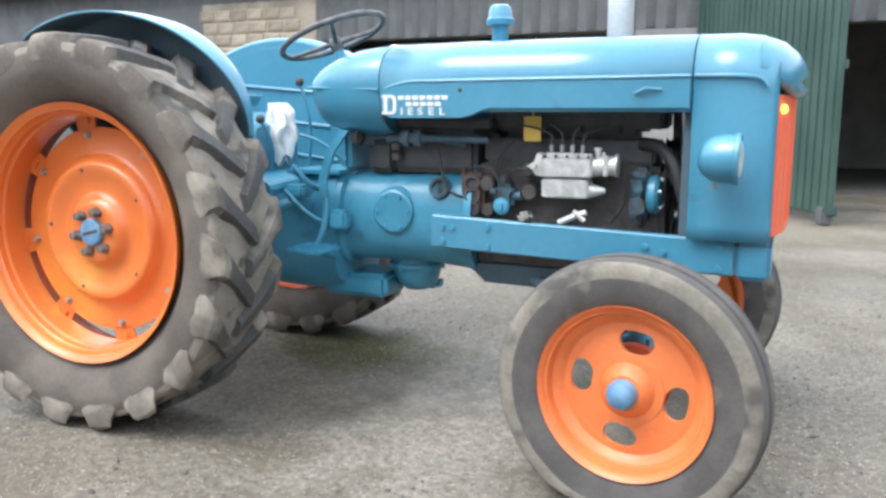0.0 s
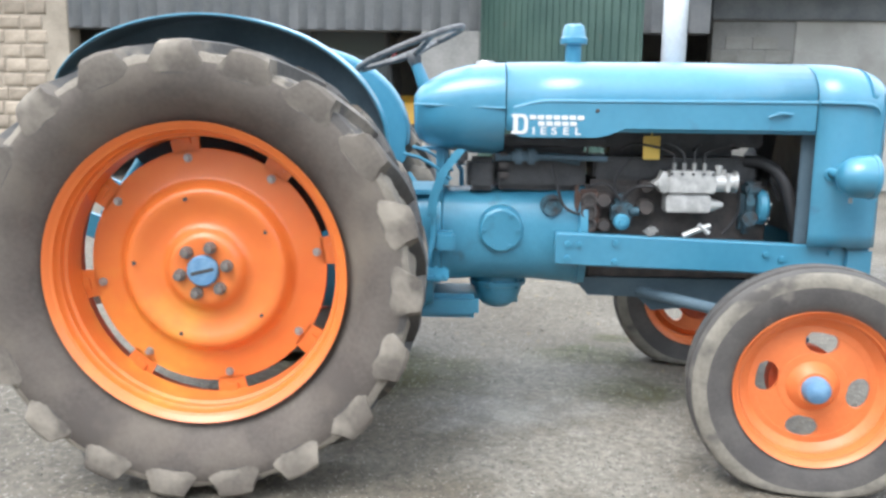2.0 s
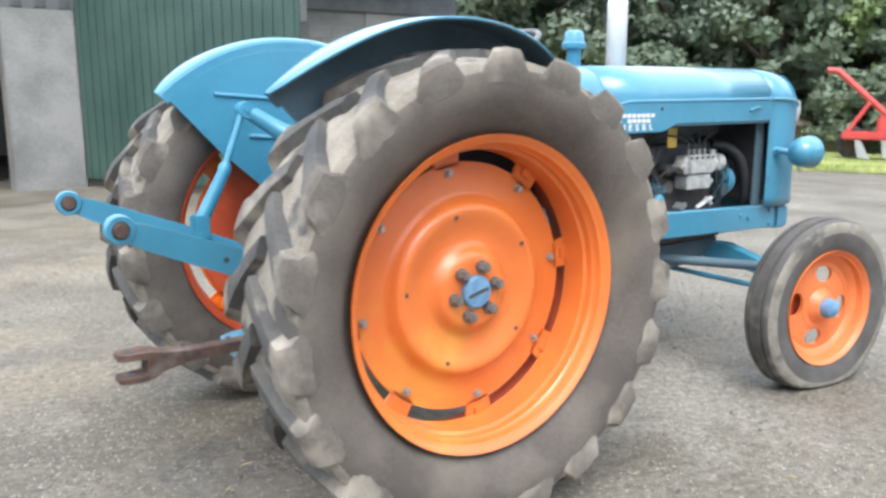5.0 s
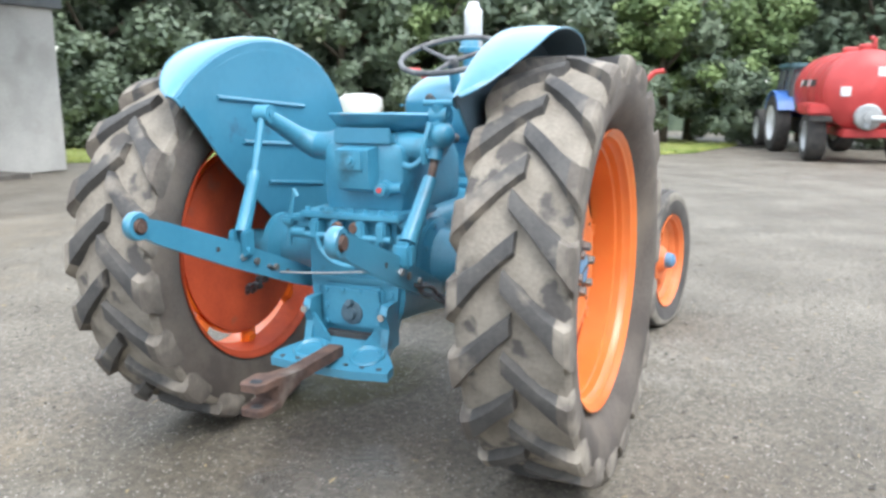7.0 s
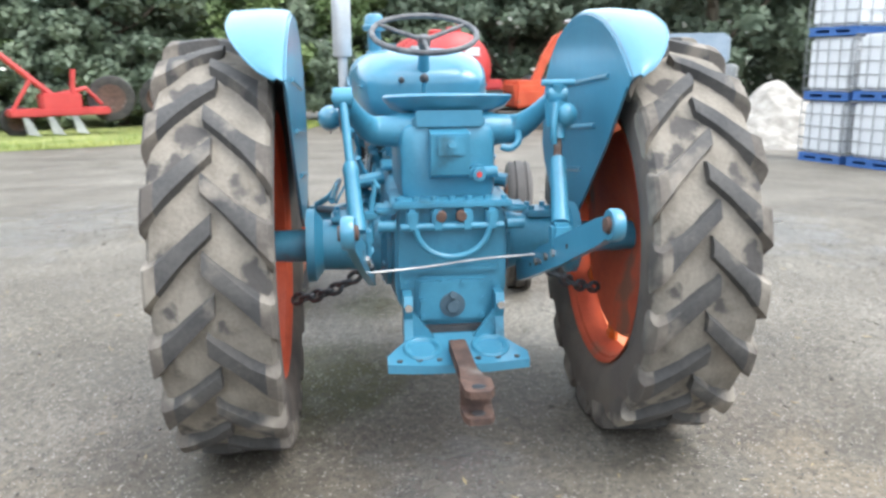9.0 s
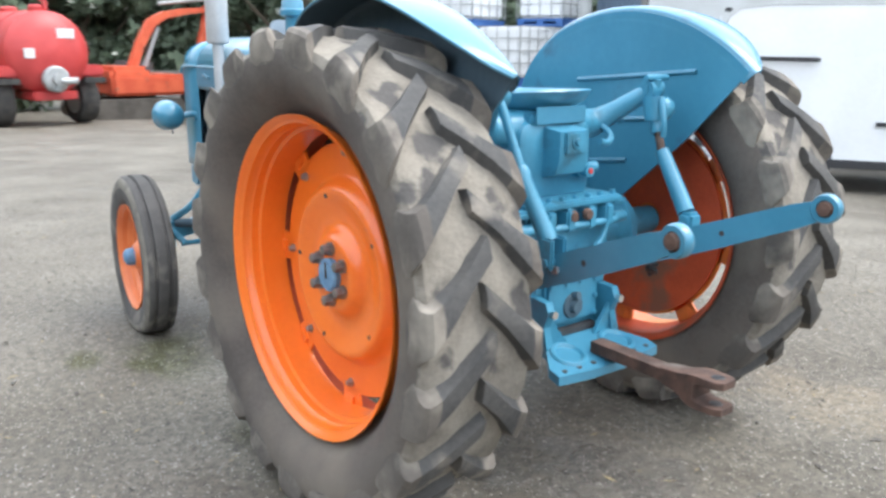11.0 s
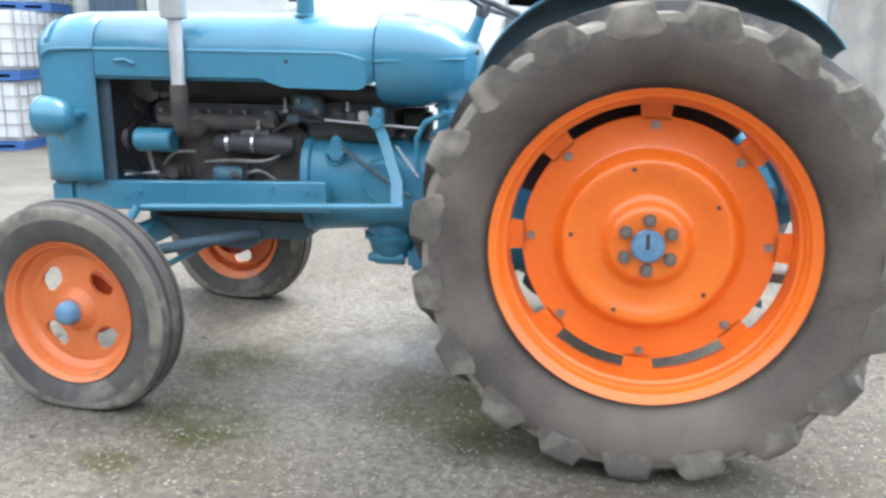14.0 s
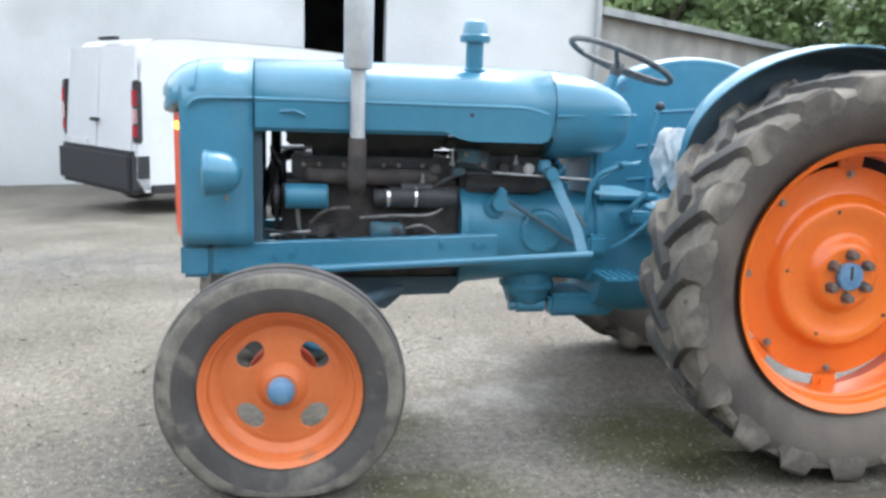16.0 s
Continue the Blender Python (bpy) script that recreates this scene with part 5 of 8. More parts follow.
for pts in ([(1.56, 0.22, 0.82), (1.50, 0.235, 0.84), (1.44, 0.22, 0.80)], [(1.93, 0.21, 0.84), (1.87, 0.235, 0.90), (1.78, 0.22, 0.90)], [(1.74, 0.22, 0.86), (1.60, 0.24, 0.875), (1.46, 0.235, 0.87), (1.39, 0.21, 0.92)]):
    g = Geo()
    g.tube(pts, 0.0065, 8, 2)
    part("oil_pipe", g, NUT, engine)

# clutch housing, gearbox and rear axle casting
def barrel(x, w, z0, z1, n=20, p=0.62):
    zc, h = (z0 + z1) / 2, (z1 - z0) / 2
    return [(x, w * math.copysign(abs(math.cos(t)) ** p, math.cos(t)), zc + h * math.copysign(abs(math.sin(t)) ** p, math.sin(t))) for t in [2 * math.pi * (i + 0.5) / n for i in range(n)]]


g = Geo()
g.loft([barrel(x, w, a, b, 24, 0.72) for x, w, a, b in ((1.335, 0.225, 0.56, 0.985), (1.305, 0.225, 0.56, 0.985), (1.30, 0.205, 0.565, 0.975), (1.12, 0.195, 0.58, 0.965), (0.92, 0.19, 0.58, 0.955), (0.77, 0.19, 0.57, 0.95), (0.762, 0.215, 0.555, 0.965), (0.735, 0.215, 0.555, 0.965))])
bell = part("clutch_housing", g, BLUE_CAST, tractor, "cast clutch housing painted blue")
g = Geo()
g.loft([barrel(x, w, a, b, 20, 0.4) for x, w, a, b in ((0.735, 0.205, 0.48, 0.95), (0.60, 0.20, 0.44, 0.94), (0.25, 0.205, 0.46, 0.935), (0.0, 0.205, 0.50, 0.93), (-0.24, 0.195, 0.52, 0.93))])
gearbox = part("gearbox", g, BLUE_CAST, tractor, "blue gearbox and rear axle casting")
for s_ in (1, -1):
    g = Geo()
    g.lathe([(0, 0.022), (0.078, 0.022), (0.086, 0.016), (0.088, 0.0), (0.096, 0.0), (0.10, -0.02)], (1.0, s_ * 0.186, 0.80), (0, s_, 0), 36)
    pl = part("round_cover", g, BLUE_CAST, bell)
    for i in range(6):
        g = Geo()
        a = radians(60 * i)
        g.lathe([(0, 0.008), (0.007, 0.008), (0.008, 0)], (1.0 + 0.068 * math.cos(a), s_ * 0.207, 0.80 + 0.068 * math.sin(a)), (0, s_, 0), 6)
        part("bolt", g, BLUE_CAST, bell)
    g = Geo()
    g.lathe([(0, 0.004), (0.024, 0.005), (0.029, 0.015), (0.038, 0.016), (0.042, 0.010), (0.044, -0.02)], (1.195, s_ * 0.19, 0.90), (0, s_, 0), 24)
    g.box((1.190, s_ * 0.196 - 0.004, 0.880), (1.200, s_ * 0.196 + 0.004, 0.920), 0.003)
    part("inspection_cap", g, GRIMY_BLUE if s_ < 0 else BLUE_CAST, bell)
g = Geo()          # oil bowl with its flange, under the clutch housing
g.lathe([(0.0, -0.155), (0.05, -0.152), (0.085, -0.125), (0.098, -0.085), (0.104, -0.060), (0.118, -0.055), (0.120, -0.038), (0.106, -0.032), (0.108, 0.02)], (1.0, 0.03, 0.60), (0, 0, 1), 32)
part("oil_bowl", g, BLUE_CAST, gearbox)
for i in range(6):
    g = Geo()
    a = radians(60 * i + 15)
    g.cyl((1.0 + 0.110 * math.cos(a), 0.03 + 0.110 * math.sin(a), 0.535), (1.0 + 0.110 * math.cos(a), 0.03 + 0.110 * math.sin(a), 0.575), 0.009, n=6)
    part("bolt", g, BLUE_CAST, gearbox)
g = Geo()
g.lathe([(0, 0), (0.018, 0.0), (0.020, 0.01), (0.020, 0.03), (0.028, 0.032), (0.028, 0.15), (0.022, 0.155), (0, 0.155)], (1.09, 0.085, 0.465), (-1, 0, 0), 20)
part("cross_tube", g, BLUE_CAST, gearbox)
g = Geo()
g.box((0.62, -0.12, 0.42), (0.92, 0.12, 0.52), 0.02)
part("lower_cover", g, BLUE_CAST, gearbox)
for s_ in (1, -1):
    g = Geo()          # axle trumpets
    g.lathe([(0.155, 0.19), (0.155, 0.215), (0.115, 0.235), (0.098, 0.28), (0.092, 0.44), (0.125, 0.465), (0.135, 0.47), (0.135, 0.50), (0.06, 0.505), (0.055, 0.73), (0, 0.73)], (0, 0, RZ - 0.005), (0, s_, 0), 36)
    ax = part("axle_housing", g, BLUE_CAST, tractor)
    for i in range(8):
        g = Geo()
        a = radians(22 + 45 * i)
        g.cyl((0.132 * math.cos(a), s_ * 0.212, RZ + 0.132 * math.sin(a)), (0.132 * math.cos(a), s_ * 0.23, RZ + 0.132 * math.sin(a)), 0.012, n=6)
        part("bolt", g, BLUE_CAST, ax)
    g = Geo()
    g.box((-0.06, s_ * 0.36 - 0.05, 0.82), (0.08, s_ * 0.36 + 0.05, 0.845), 0.006)
    for dx, dy in ((-0.035, -0.03), (-0.035, 0.03), (0.05, -0.03), (0.05, 0.03)):
        g.cyl((dx, s_ * 0.36 + dy, 0.845), (dx, s_ * 0.36 + dy, 0.862), 0.011, n=6)
    part("mudguard_bracket", g, BLUE_CAST, ax)

# hydraulic lift casting
g = Geo()
g.loft([barrel(x, w, a, b, 28, 0.30) for x, w, a, b in ((0.33, 0.16, 0.90, 1.13), (0.25, 0.17, 0.90, 1.19), (0.0, 0.172, 0.90, 1.20), (-0.13, 0.172, 0.90, 1.19), (-0.175, 0.160, 0.91, 1.175), (-0.185, 0.145, 0.92, 1.16))])
lift = part("hydraulic_housing", g, BLUE_CAST, tractor, "cast hydraulic lift housing painted blue")
g = Geo()
g.tube([(-0.10, -0.25, 1.150), (-0.10, -0.19, 1.150), (-0.10, -0.15, 1.150), (-0.10, 0.15, 1.150), (-0.10, 0.19, 1.150), (-0.10, 0.25, 1.150)], [0.050, 0.054, 0.064, 0.064, 0.054, 0.050], 24)
part("cross_shaft", g, BLUE_CAST, lift)
g = Geo()
g.loft([[(x, y, z) for x, z in ((-0.15, 0.985), (-0.245, 1.01), (-0.262, 1.06), (-0.262, 1.15), (-0.15, 1.165))] for y in (-0.066, -0.060, 0.060, 0.066)])
g.box((-0.272, -0.048, 1.075), (-0.255, 0.048, 1.148), 0.006)
bx = part("top_link_box", g, BLUE_CAST, lift)
g = Geo()
g.lathe([(0, 0.014), (0.012, 0.014), (0.014, 0.004), (0.024, 0.004), (0.024, 0)], (-0.272, 0, 1.115), (-1, 0, 0.1), 16)
part("bolt", g, BLUE_CAST, bx)
g = Geo()
g.box((-0.30, -0.205, 0.905), (0.02, 0.205, 0.93), 0.006)
part("cover_flange", g, BLUE_CAST, lift)
for i in range(7):
    g = Geo()
    y = -0.18 + 0.06 * i
    g.cyl((-0.275, y, 0.93), (-0.275, y, 0.944), 0.011, n=6)
    part("bolt", g, BLUE_CAST, lift)
g = Geo()
g.tube([(-0.17, -0.10, 1.01), (-0.215, -0.10, 1.01)], 0.03, 16)
g.tube([(-0.21, -0.10, 1.01), (-0.245, -0.10, 1.01)], 0.022, 16)
g.tube([(-0.195, -0.10, 1.01), (-0.20, -0.17, 1.015)], 0.020, 12)
cp = part("oil_coupling", g, BLUE_CAST, lift)
g = Geo()
g.lathe([(0, 0.004), (0.010, 0.004), (0.010, 0)], (-0.245, -0.10, 1.01), (-1, 0, 0), 16)
part("plug", g, RED, cp, "red plug")
g = Geo()
g.tube([(-0.12, -0.25, 1.16), (-0.20, -0.25, 1.12), (-0.215, -0.215, 1.09), (-0.21, -0.18, 1.10)], 0.012, 10, 2)
part("hand_lever", g, BLUE_CAST, lift)
for s_ in (1, -1):
    g = Geo()          # lift arm
    g.tube([(-0.098, s_ * 0.205, 1.150), (-0.102, s_ * 0.245, 1.152), (-0.125, s_ * 0.275, 1.168), (-0.165, s_ * 0.300, 1.196), (-0.215, s_ * 0.326, 1.232), (-0.265, s_ * 0.348, 1.266)], [0.054, 0.052, 0.043, 0.036, 0.032, 0.029], 18)
    g.cyl((-0.275, s_ * 0.322, 1.274), (-0.275, s_ * 0.384, 1.274), 0.033)
    g.cyl((-0.275, s_ * 0.318, 1.274), (-0.275, s_ * 0.389, 1.274), 0.013)
    part("lift_arm", g, BLUE_CAST, tractor)
    g = Geo()
    if s_ > 0:
        g.tube([(-0.285, 0.353, 1.275), (-0.375, 0.335, 1.06)], 0.014, 12)
        g.tube([(-0.368, 0.336, 1.075), (-0.376, 0.335, 1.055), (-0.384, 0.334, 1.035), (-0.48, 0.319, 0.87)], [0.019, 0.027, 0.024, 0.028], 14)
        for fy in (0.287, 0.340):
            g.box((-0.522, fy - 0.008, 0.79), (-0.462, fy + 0.008, 0.885), 0.006)
        g.cyl((-0.498, 0.272, 0.812), (-0.498, 0.356, 0.812), 0.013)
    else:
        g.cyl((-0.29, -0.353, 1.25), (-0.30, -0.352, 1.17), 0.042, 0.036)
        g.sphere((-0.31, -0.375, 1.21), 0.043, 14)
        g.tube([(-0.29, -0.353, 1.31), (-0.282, -0.353, 1.25)], 0.022, 12)
        g.tube([(-0.29, -0.30, 1.315), (-0.29, -0.41, 1.315)], 0.011, 10)
        g.tube([(-0.33, -0.34, 1.25), (-0.36, -0.325, 1.17), (-0.355, -0.33, 1.12)], 0.010, 8, 1)
        g.tube([(-0.305, -0.352, 1.17), (-0.318, -0.35, 1.13)], 0.026, 12)
    rod = part("lift_rod", g, BLUE_CAST, tractor, "adjustable blue lift rod")
    if s_ > 0:
        # black strip on the sleeve in place of a shaded slot
        g = Geo()
        g.loft([[(-0.448 + dx, 0.321 + dy, 0.885), (-0.458 + dx, 0.321 + dy, 0.885), (-0.434 + dx, 0.326 + dy, 0.945), (-0.426 + dx, 0.326 + dy, 0.945)] for dx, dy in ((-0.020, -0.006), (-0.020, 0.006))])
        part("slot", g, ENGINE, rod)
    if s_ < 0:
        g = Geo()
        g.tube([(-0.318, -0.35, 1.13), (-0.345, -0.345, 1.06)], 0.014, 12)
        part("thread", g, RUST, rod, "rusty threaded section")
        g = Geo()
        g.tube([(-0.343, -0.346, 1.07), (-0.475, -0.325, 0.88)], [0.025, 0.030], 14)
        g.box((-0.52, -0.355, 0.80), (-0.465, -0.288, 0.885), 0.012)
        part("sleeve", g, BLUE_CAST, rod)
    g = Geo()          # lower link: a flat bar with an eye
    a, b = Vector((-0.12, s_ * 0.268, 0.632)), Vector((-0.94, s_ * 0.347, 0.963))
    d = (b - a).normalized()
    up = Vector((0, 1, 0)).cross(d).normalized()
    if up.z < 0:
        up = -up
    sd = d.cross(up)
    rings = []
    for t, h in ((0, 0.032), (0.12, 0.040), (0.55, 0.045), (0.9, 0.037), (0.97, 0.030)):
        p = a.lerp(b, t)
        rings.append([p + up * h + sd * 0.011, p + up * h - sd * 0.011, p - up * h - sd * 0.011, p - up * h + sd * 0.011])
    g.loft(rings)
    g.lathe([(0.026, -0.017), (0.040, -0.017), (0.044, -0.010), (0.044, 0.010), (0.040, 0.017), (0.026, 0.017)], b, sd, 28)
    link = part("lower_link", g, BLUE, tractor, "blue lower link arm")
    g = Geo()
    g.sphere(b, 0.028, 16)
    g.cyl(b - sd * 0.026, b + sd * 0.026, 0.020)
    part("ball", g, RUST, link, "rusty ball joint")
    for t in (0.28, 0.40, 0.48):
        g = Geo()
        p = a.lerp(b, t)
        g.cyl(p - sd * 0.02, p + sd * 0.02, 0.013, n=6)
        part("bolt", g, NUT if t < 0.45 else STEEL, link)
    for t in (0.2, 0.62):
        g = Geo()
        p = a.lerp(b, t)
        g.cyl(p - sd * 0.0125, p + sd * 0.0125, 0.009, n=10)
        part("hole_plug", g, ENGINE, link)
    run = Vector((0.18, s_ * 0.23, -0.14))
    for i in range(8):      # check chain to the axle
        g = Geo()
        c = Vector((-0.37, s_ * 0.30, 0.722)) + run * (i / 7) - Vector((0, 0, 0.022 * math.sin(math.pi * i / 7)))
        m = Matrix.Translation(c) @ Matrix.Rotation(radians(90 * (i % 2) + 20), 4, run.normalized()) @ run.to_track_quat("X", "Z").to_matrix().to_4x4()
        g.tube([m @ Vector((0.029 * math.cos(t), 0.017 * math.sin(t), 0)) for t in [2 * math.pi * k / 12 for k in range(13)]], 0.008, 7)
        part("chain_link", g, CHAIN, link)

# rear casting, towing plate and drawbar
g = Geo()
g.loft([[(x, y, z) for y, z in ((-0.175, 0.90), (0.175, 0.90), (0.185, 0.70), (0.165, 0.56), (0.13, 0.44), (-0.13, 0.44), (-0.165, 0.56), (-0.185, 0.70))] for x in (-0.20, -0.262)])
back = part("rear_casting", g, BLUE_CAST, tractor, "blue rear casting with towing brackets")
g = Geo()
g.box((-0.285, -0.125, 0.505), (-0.255, 0.125, 0.665), 0.012)
g.box((-0.275, -0.165, 0.675), (-0.255, 0.165, 0.70), 0.006)
pto = part("power_take_off_cover", g, BLUE_CAST, back)
for by, bz in ((-0.105, 0.525), (-0.105, 0.585), (-0.105, 0.645), (0.105, 0.525), (0.105, 0.585), (0.105, 0.645), (-0.035, 0.648), (0.035, 0.648)):
    g = Geo()
    g.cyl((-0.283, by, bz), (-0.294, by, bz), 0.009, n=6)
    part("bolt", g, BLUE_CAST, pto)
g = Geo()
g.lathe([(0.045, 0), (0.042, 0.008), (0.024, 0.010), (0.020, 0.028), (0, 0.028)], (-0.284, 0.0, 0.565), (-1, 0, 0), 20)
g.lathe([(0, 0.03), (0.012, 0.03), (0.014, 0)], (-0.285, 0.0, 0.60), (-1, 0, 0.3), 10)
part("shaft_stub", g, BLUE_DARK, back)
# black bar put in for the shadow of the gap below the cover
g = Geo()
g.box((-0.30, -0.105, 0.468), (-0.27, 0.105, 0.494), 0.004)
part("slot_shade_bar", g, ENGINE, back, "dark bar standing for the shade in the slot")
for y in (-0.15, -0.09, 0.09, 0.15):
    for z in (0.64, 0.83):
        g = Geo()
        g.cyl((-0.255, y, z), (-0.27, y, z), 0.011, n=6)
        part("bolt", g, BLUE_CAST, back)
for s_ in (1, -1):
    g = Geo()
    g.loft([[(x, y, z) for x, z in ((-0.25, 0.62), (-0.33, 0.615), (-0.345, 0.58), (-0.325, 0.53), (-0.345, 0.455), (-0.25, 0.455))] for y in (s_ * 0.142, s_ * 0.172)])
    g.loft([[(-0.325, s_ * 0.142, 0.56), (-0.325, s_ * 0.142, 0.46), (-0.33, s_ * 0.06, 0.455)], [(-0.31, s_ * 0.142, 0.56), (-0.31, s_ * 0.142, 0.46), (-0.315, s_ * 0.06, 0.455)]])
    part("towing_bracket", g, BLUE_CAST, back)
    g = Geo()
    g.cyl((-0.335, s_ * 0.157, 0.578), (-0.362, s_ * 0.157, 0.580), 0.014, n=6)
    part("pin", g, CHROME, back)
g = Geo()
outline = [(-0.27, -0.165), (-0.27, 0.165), (-0.345, 0.175), (-0.42, 0.235), (-0.465, 0.235), (-0.478, 0.10), (-0.48, -0.10), (-0.465, -0.235), (-0.42, -0.235), (-0.345, -0.175)]
g.loft([[(x, y, 0.478 + (x + 0.27) * 0.28 + dz) for x, y in outline] for dz in (0.0, -0.03)])
tow = part("towing_plate", g, BLUE, tractor, "blue towing plate with pin holes")
for y in (-0.115, 0.115):
    g = Geo()
    g.lathe([(0.066, 0.002), (0.060, 0.009), (0.052, 0.010), (0.046, 0.005), (0.040, -0.003), (0, -0.003)], (-0.385, y, 0.4455), (-0.28, 0, 1), 24)
    part("raised_ring", g, BLUE_CAST, tow)
for i in range(7):
    g = Geo()
    y = -0.195 + 0.065 * i
    if abs(y) > 0.03:
        # uncut pin holes, their shade shown by black discs
        g.cyl((-0.448, y, 0.4255), (-0.448, y, 0.4305), 0.010, n=10)
        part("pin_hole", g, ENGINE, tow)
g = Geo()          # swinging drawbar with a forked end
g.loft([[(x, y, z) for y, z in ((-0.028, a), (0.028, a), (0.028, a + 0.038), (-0.028, a + 0.038))] for x, a in ((-0.40, 0.440), (-0.69, 0.436))])
g.loft([[(x, y, z) for y, z in ((-w, a), (w, a), (w, b), (-w, b))] for x, w, a, b in ((-0.68, 0.03, 0.434, 0.478), (-0.755, 0.038, 0.420, 0.486), (-0.79, 0.044, 0.402, 0.496), (-0.81, 0.045, 0.400, 0.498))])
for a0, b0, a1, b1 in ((0.472, 0.498, 0.476, 0.498), (0.400, 0.424, 0.398, 0.418)):
    g.loft([[(x, y, z) for y, z in ((-w, a), (w, a), (w, b), (-w, b))] for x, w, a, b in ((-0.805, 0.045, a0, b0), (-0.83, 0.045, a1, b1), (-0.88, 0.042, a1, b1), (-0.90, 0.028, a1, b1))])
bar = part("drawbar", g, RUST, tow, "rusty brown forked drawbar")
for z in (0.4985, 0.4185):
    # black disc for the shaded pin hole in each jaw
    g = Geo()
    g.lathe([(0, 0.001), (0.019, 0.001), (0.02, 0.0)], (-0.862, 0, z), (0, 0, 1), 16)
    part("pin_hole", g, ENGINE, tow)
g = Geo()          # lift bail and cross bar behind the housing
g.tube([(-0.30, -0.175, 0.845), (-0.30, 0.175, 0.845)], 0.0125, 12)
bail = part("cross_bar", g, BLUE_CAST, tractor)
g = Geo()
g.tube([(-0.305, 0.125 * math.cos(t), 0.845 - 0.105 * math.sin(t)) for t in [math.pi * i / 14 for i in range(15)]], 0.0105, 10)
part("bail_hoop", g, BLUE_CAST, bail)
for y in (-0.135, -0.05, 0.05, 0.135):
    g = Geo()
    g.box((-0.315, y - 0.02, 0.83), (-0.26, y + 0.02, 0.905), 0.008)
    part("lug", g, BLUE_CAST, bail)
for y in (-0.03, 0.04):
    g = Geo()
    g.lathe([(0, 0.018), (0.016, 0.018), (0.02, 0.01), (0.02, 0)], (-0.30, y, 0.88), (-1, 0, 0), 14)
    part("rusty_pin", g, RUST, bail)
for s_ in (1, -1):
    g = Geo()
    g.cyl((-0.27, s_ * 0.19, 0.845), (-0.27, s_ * 0.25, 0.845), 0.02)
    g.box((-0.28, s_ * 0.22 - 0.04, 0.885), (-0.17, s_ * 0.22 + 0.04, 0.91), 0.008)
    if s_ > 0:
        g.tube([(-0.26, 0.275, 0.79), (-0.255, 0.272, 0.90), (-0.245, 0.256, 0.985)], [0.010, 0.011, 0.008], 10)
        g.tube([(-0.245, 0.244, 0.972), (-0.243, 0.262, 1.0)], 0.009, 8)
        g.box((-0.28, 0.245, 0.868), (-0.235, 0.300, 0.900), 0.008)
    part("trip_lever", g, BLUE_CAST, bail)
g = Geo()
g.tube([(-0.33, 0.30, 0.70), (-0.30, 0.1, 0.705), (-0.30, -0.1, 0.73), (-0.33, -0.28, 0.745)], 0.004, 6, 2)
part("wire", g, STEEL, bail)

# seat, steering, levers
g = Geo()
rings = []
for r, z in ((0.02, 1.200), (0.10, 1.203), (0.16, 1.212), (0.20, 1.236), (0.222, 1.262), (0.230, 1.267), (0.235, 1.262), (0.229, 1.250), (0.205, 1.222), (0.16, 1.203), (0.10, 1.194), (0.02, 1.191)):
    rings.append([(r * 0.92 * math.cos(a), -0.02 + r * math.sin(a), z + 0.012 * max(0.0, -math.cos(a)) * r / 0.23) for a in [2 * math.pi * i / 40 for i in range(40)]])
g.loft(rings)
seat = part("seat", g, BLUE, tractor, "blue pressed-steel pan seat")
g = Geo()
g.box((-0.185, -0.13, 1.165), (0.10, 0.12, 1.204), 0.008)
g.box((-0.195, -0.12, 1.168), (-0.187, 0.11, 1.225), 0.003)
part("seat_bracket", g, BLUE, seat)

tilt = radians(22)
nrm = Vector((-math.sin(tilt), 0, math.cos(tilt)))
hub = Vector((0.626, 0, 1.505))
e1, e2 = Vector((math.cos(tilt), 0, math.sin(tilt))), Vector((0, 1, 0))
g = Geo()
g.tube([hub + (e1 * math.cos(t) + e2 * math.sin(t)) * 0.225 for t in [2 * math.pi * i / 48 for i in range(49)]], 0.0125, 10)
wheel_s = part("steering_wheel", g, WHEEL_GREY, tractor, "thin worn dark steering wheel")
for a in (90, 210, 330):
    g = Geo()
    d = e1 * math.cos(radians(a + 90)) + e2 * math.sin(radians(a + 90))
    g.tube([hub - nrm * 0.03, hub - nrm * 0.018 + d * 0.10, hub + d * 0.222], [0.012, 0.010, 0.008], 8)
    part("spoke", g, WHEEL_GREY, wheel_s)
g = Geo()
g.lathe([(0, 0.012), (0.022, 0.01), (0.028, 0.0), (0.028, -0.03), (0.02, -0.05)], hub - nrm * 0.02, nrm, 20)
part("boss", g, WHEEL_GREY, wheel_s)
g = Geo()
g.tube([hub - nrm * 0.05, hub - nrm * 0.22], [0.02, 0.032], 16)
part("steering_column", g, BLUE_CAST, wheel_s)
for base, top, r, label in (((0.47, 0.03, 0.94), (0.44, 0.02, 1.32), 0.008, "gear"), ((0.36, -0.10, 0.93), (0.34, -0.14, 1.16), 0.008, "range")):
    g = Geo()
    g.tube([base, (base[0] + 0.02, base[1], (base[2] + top[2]) / 2), top], r, 10, 2)
    lv = part("lever", g, BLUE_CAST, tractor)
    g = Geo()
    g.sphere(top, 0.02, 14)
    part("knob", g, ENGINE, lv, "black lever knob")
# clutch and brake pedals, foot plates
g = Geo()
g.loft([[(x - 0.022, y, z), (x + 0.022, y, z), (x + 0.022, y + 0.012, z), (x - 0.022, y + 0.012, z)] for x, y, z in ((1.0, 0.285, 1.06), (0.97, 0.29, 0.99), (0.905, 0.345, 0.84), (0.89, 0.402, 0.735))])
g.cyl((1.0, 0.26, 1.05), (1.0, 0.31, 1.05), 0.026)
part("clutch_lever", g, BLUE, tractor)
g = Geo()
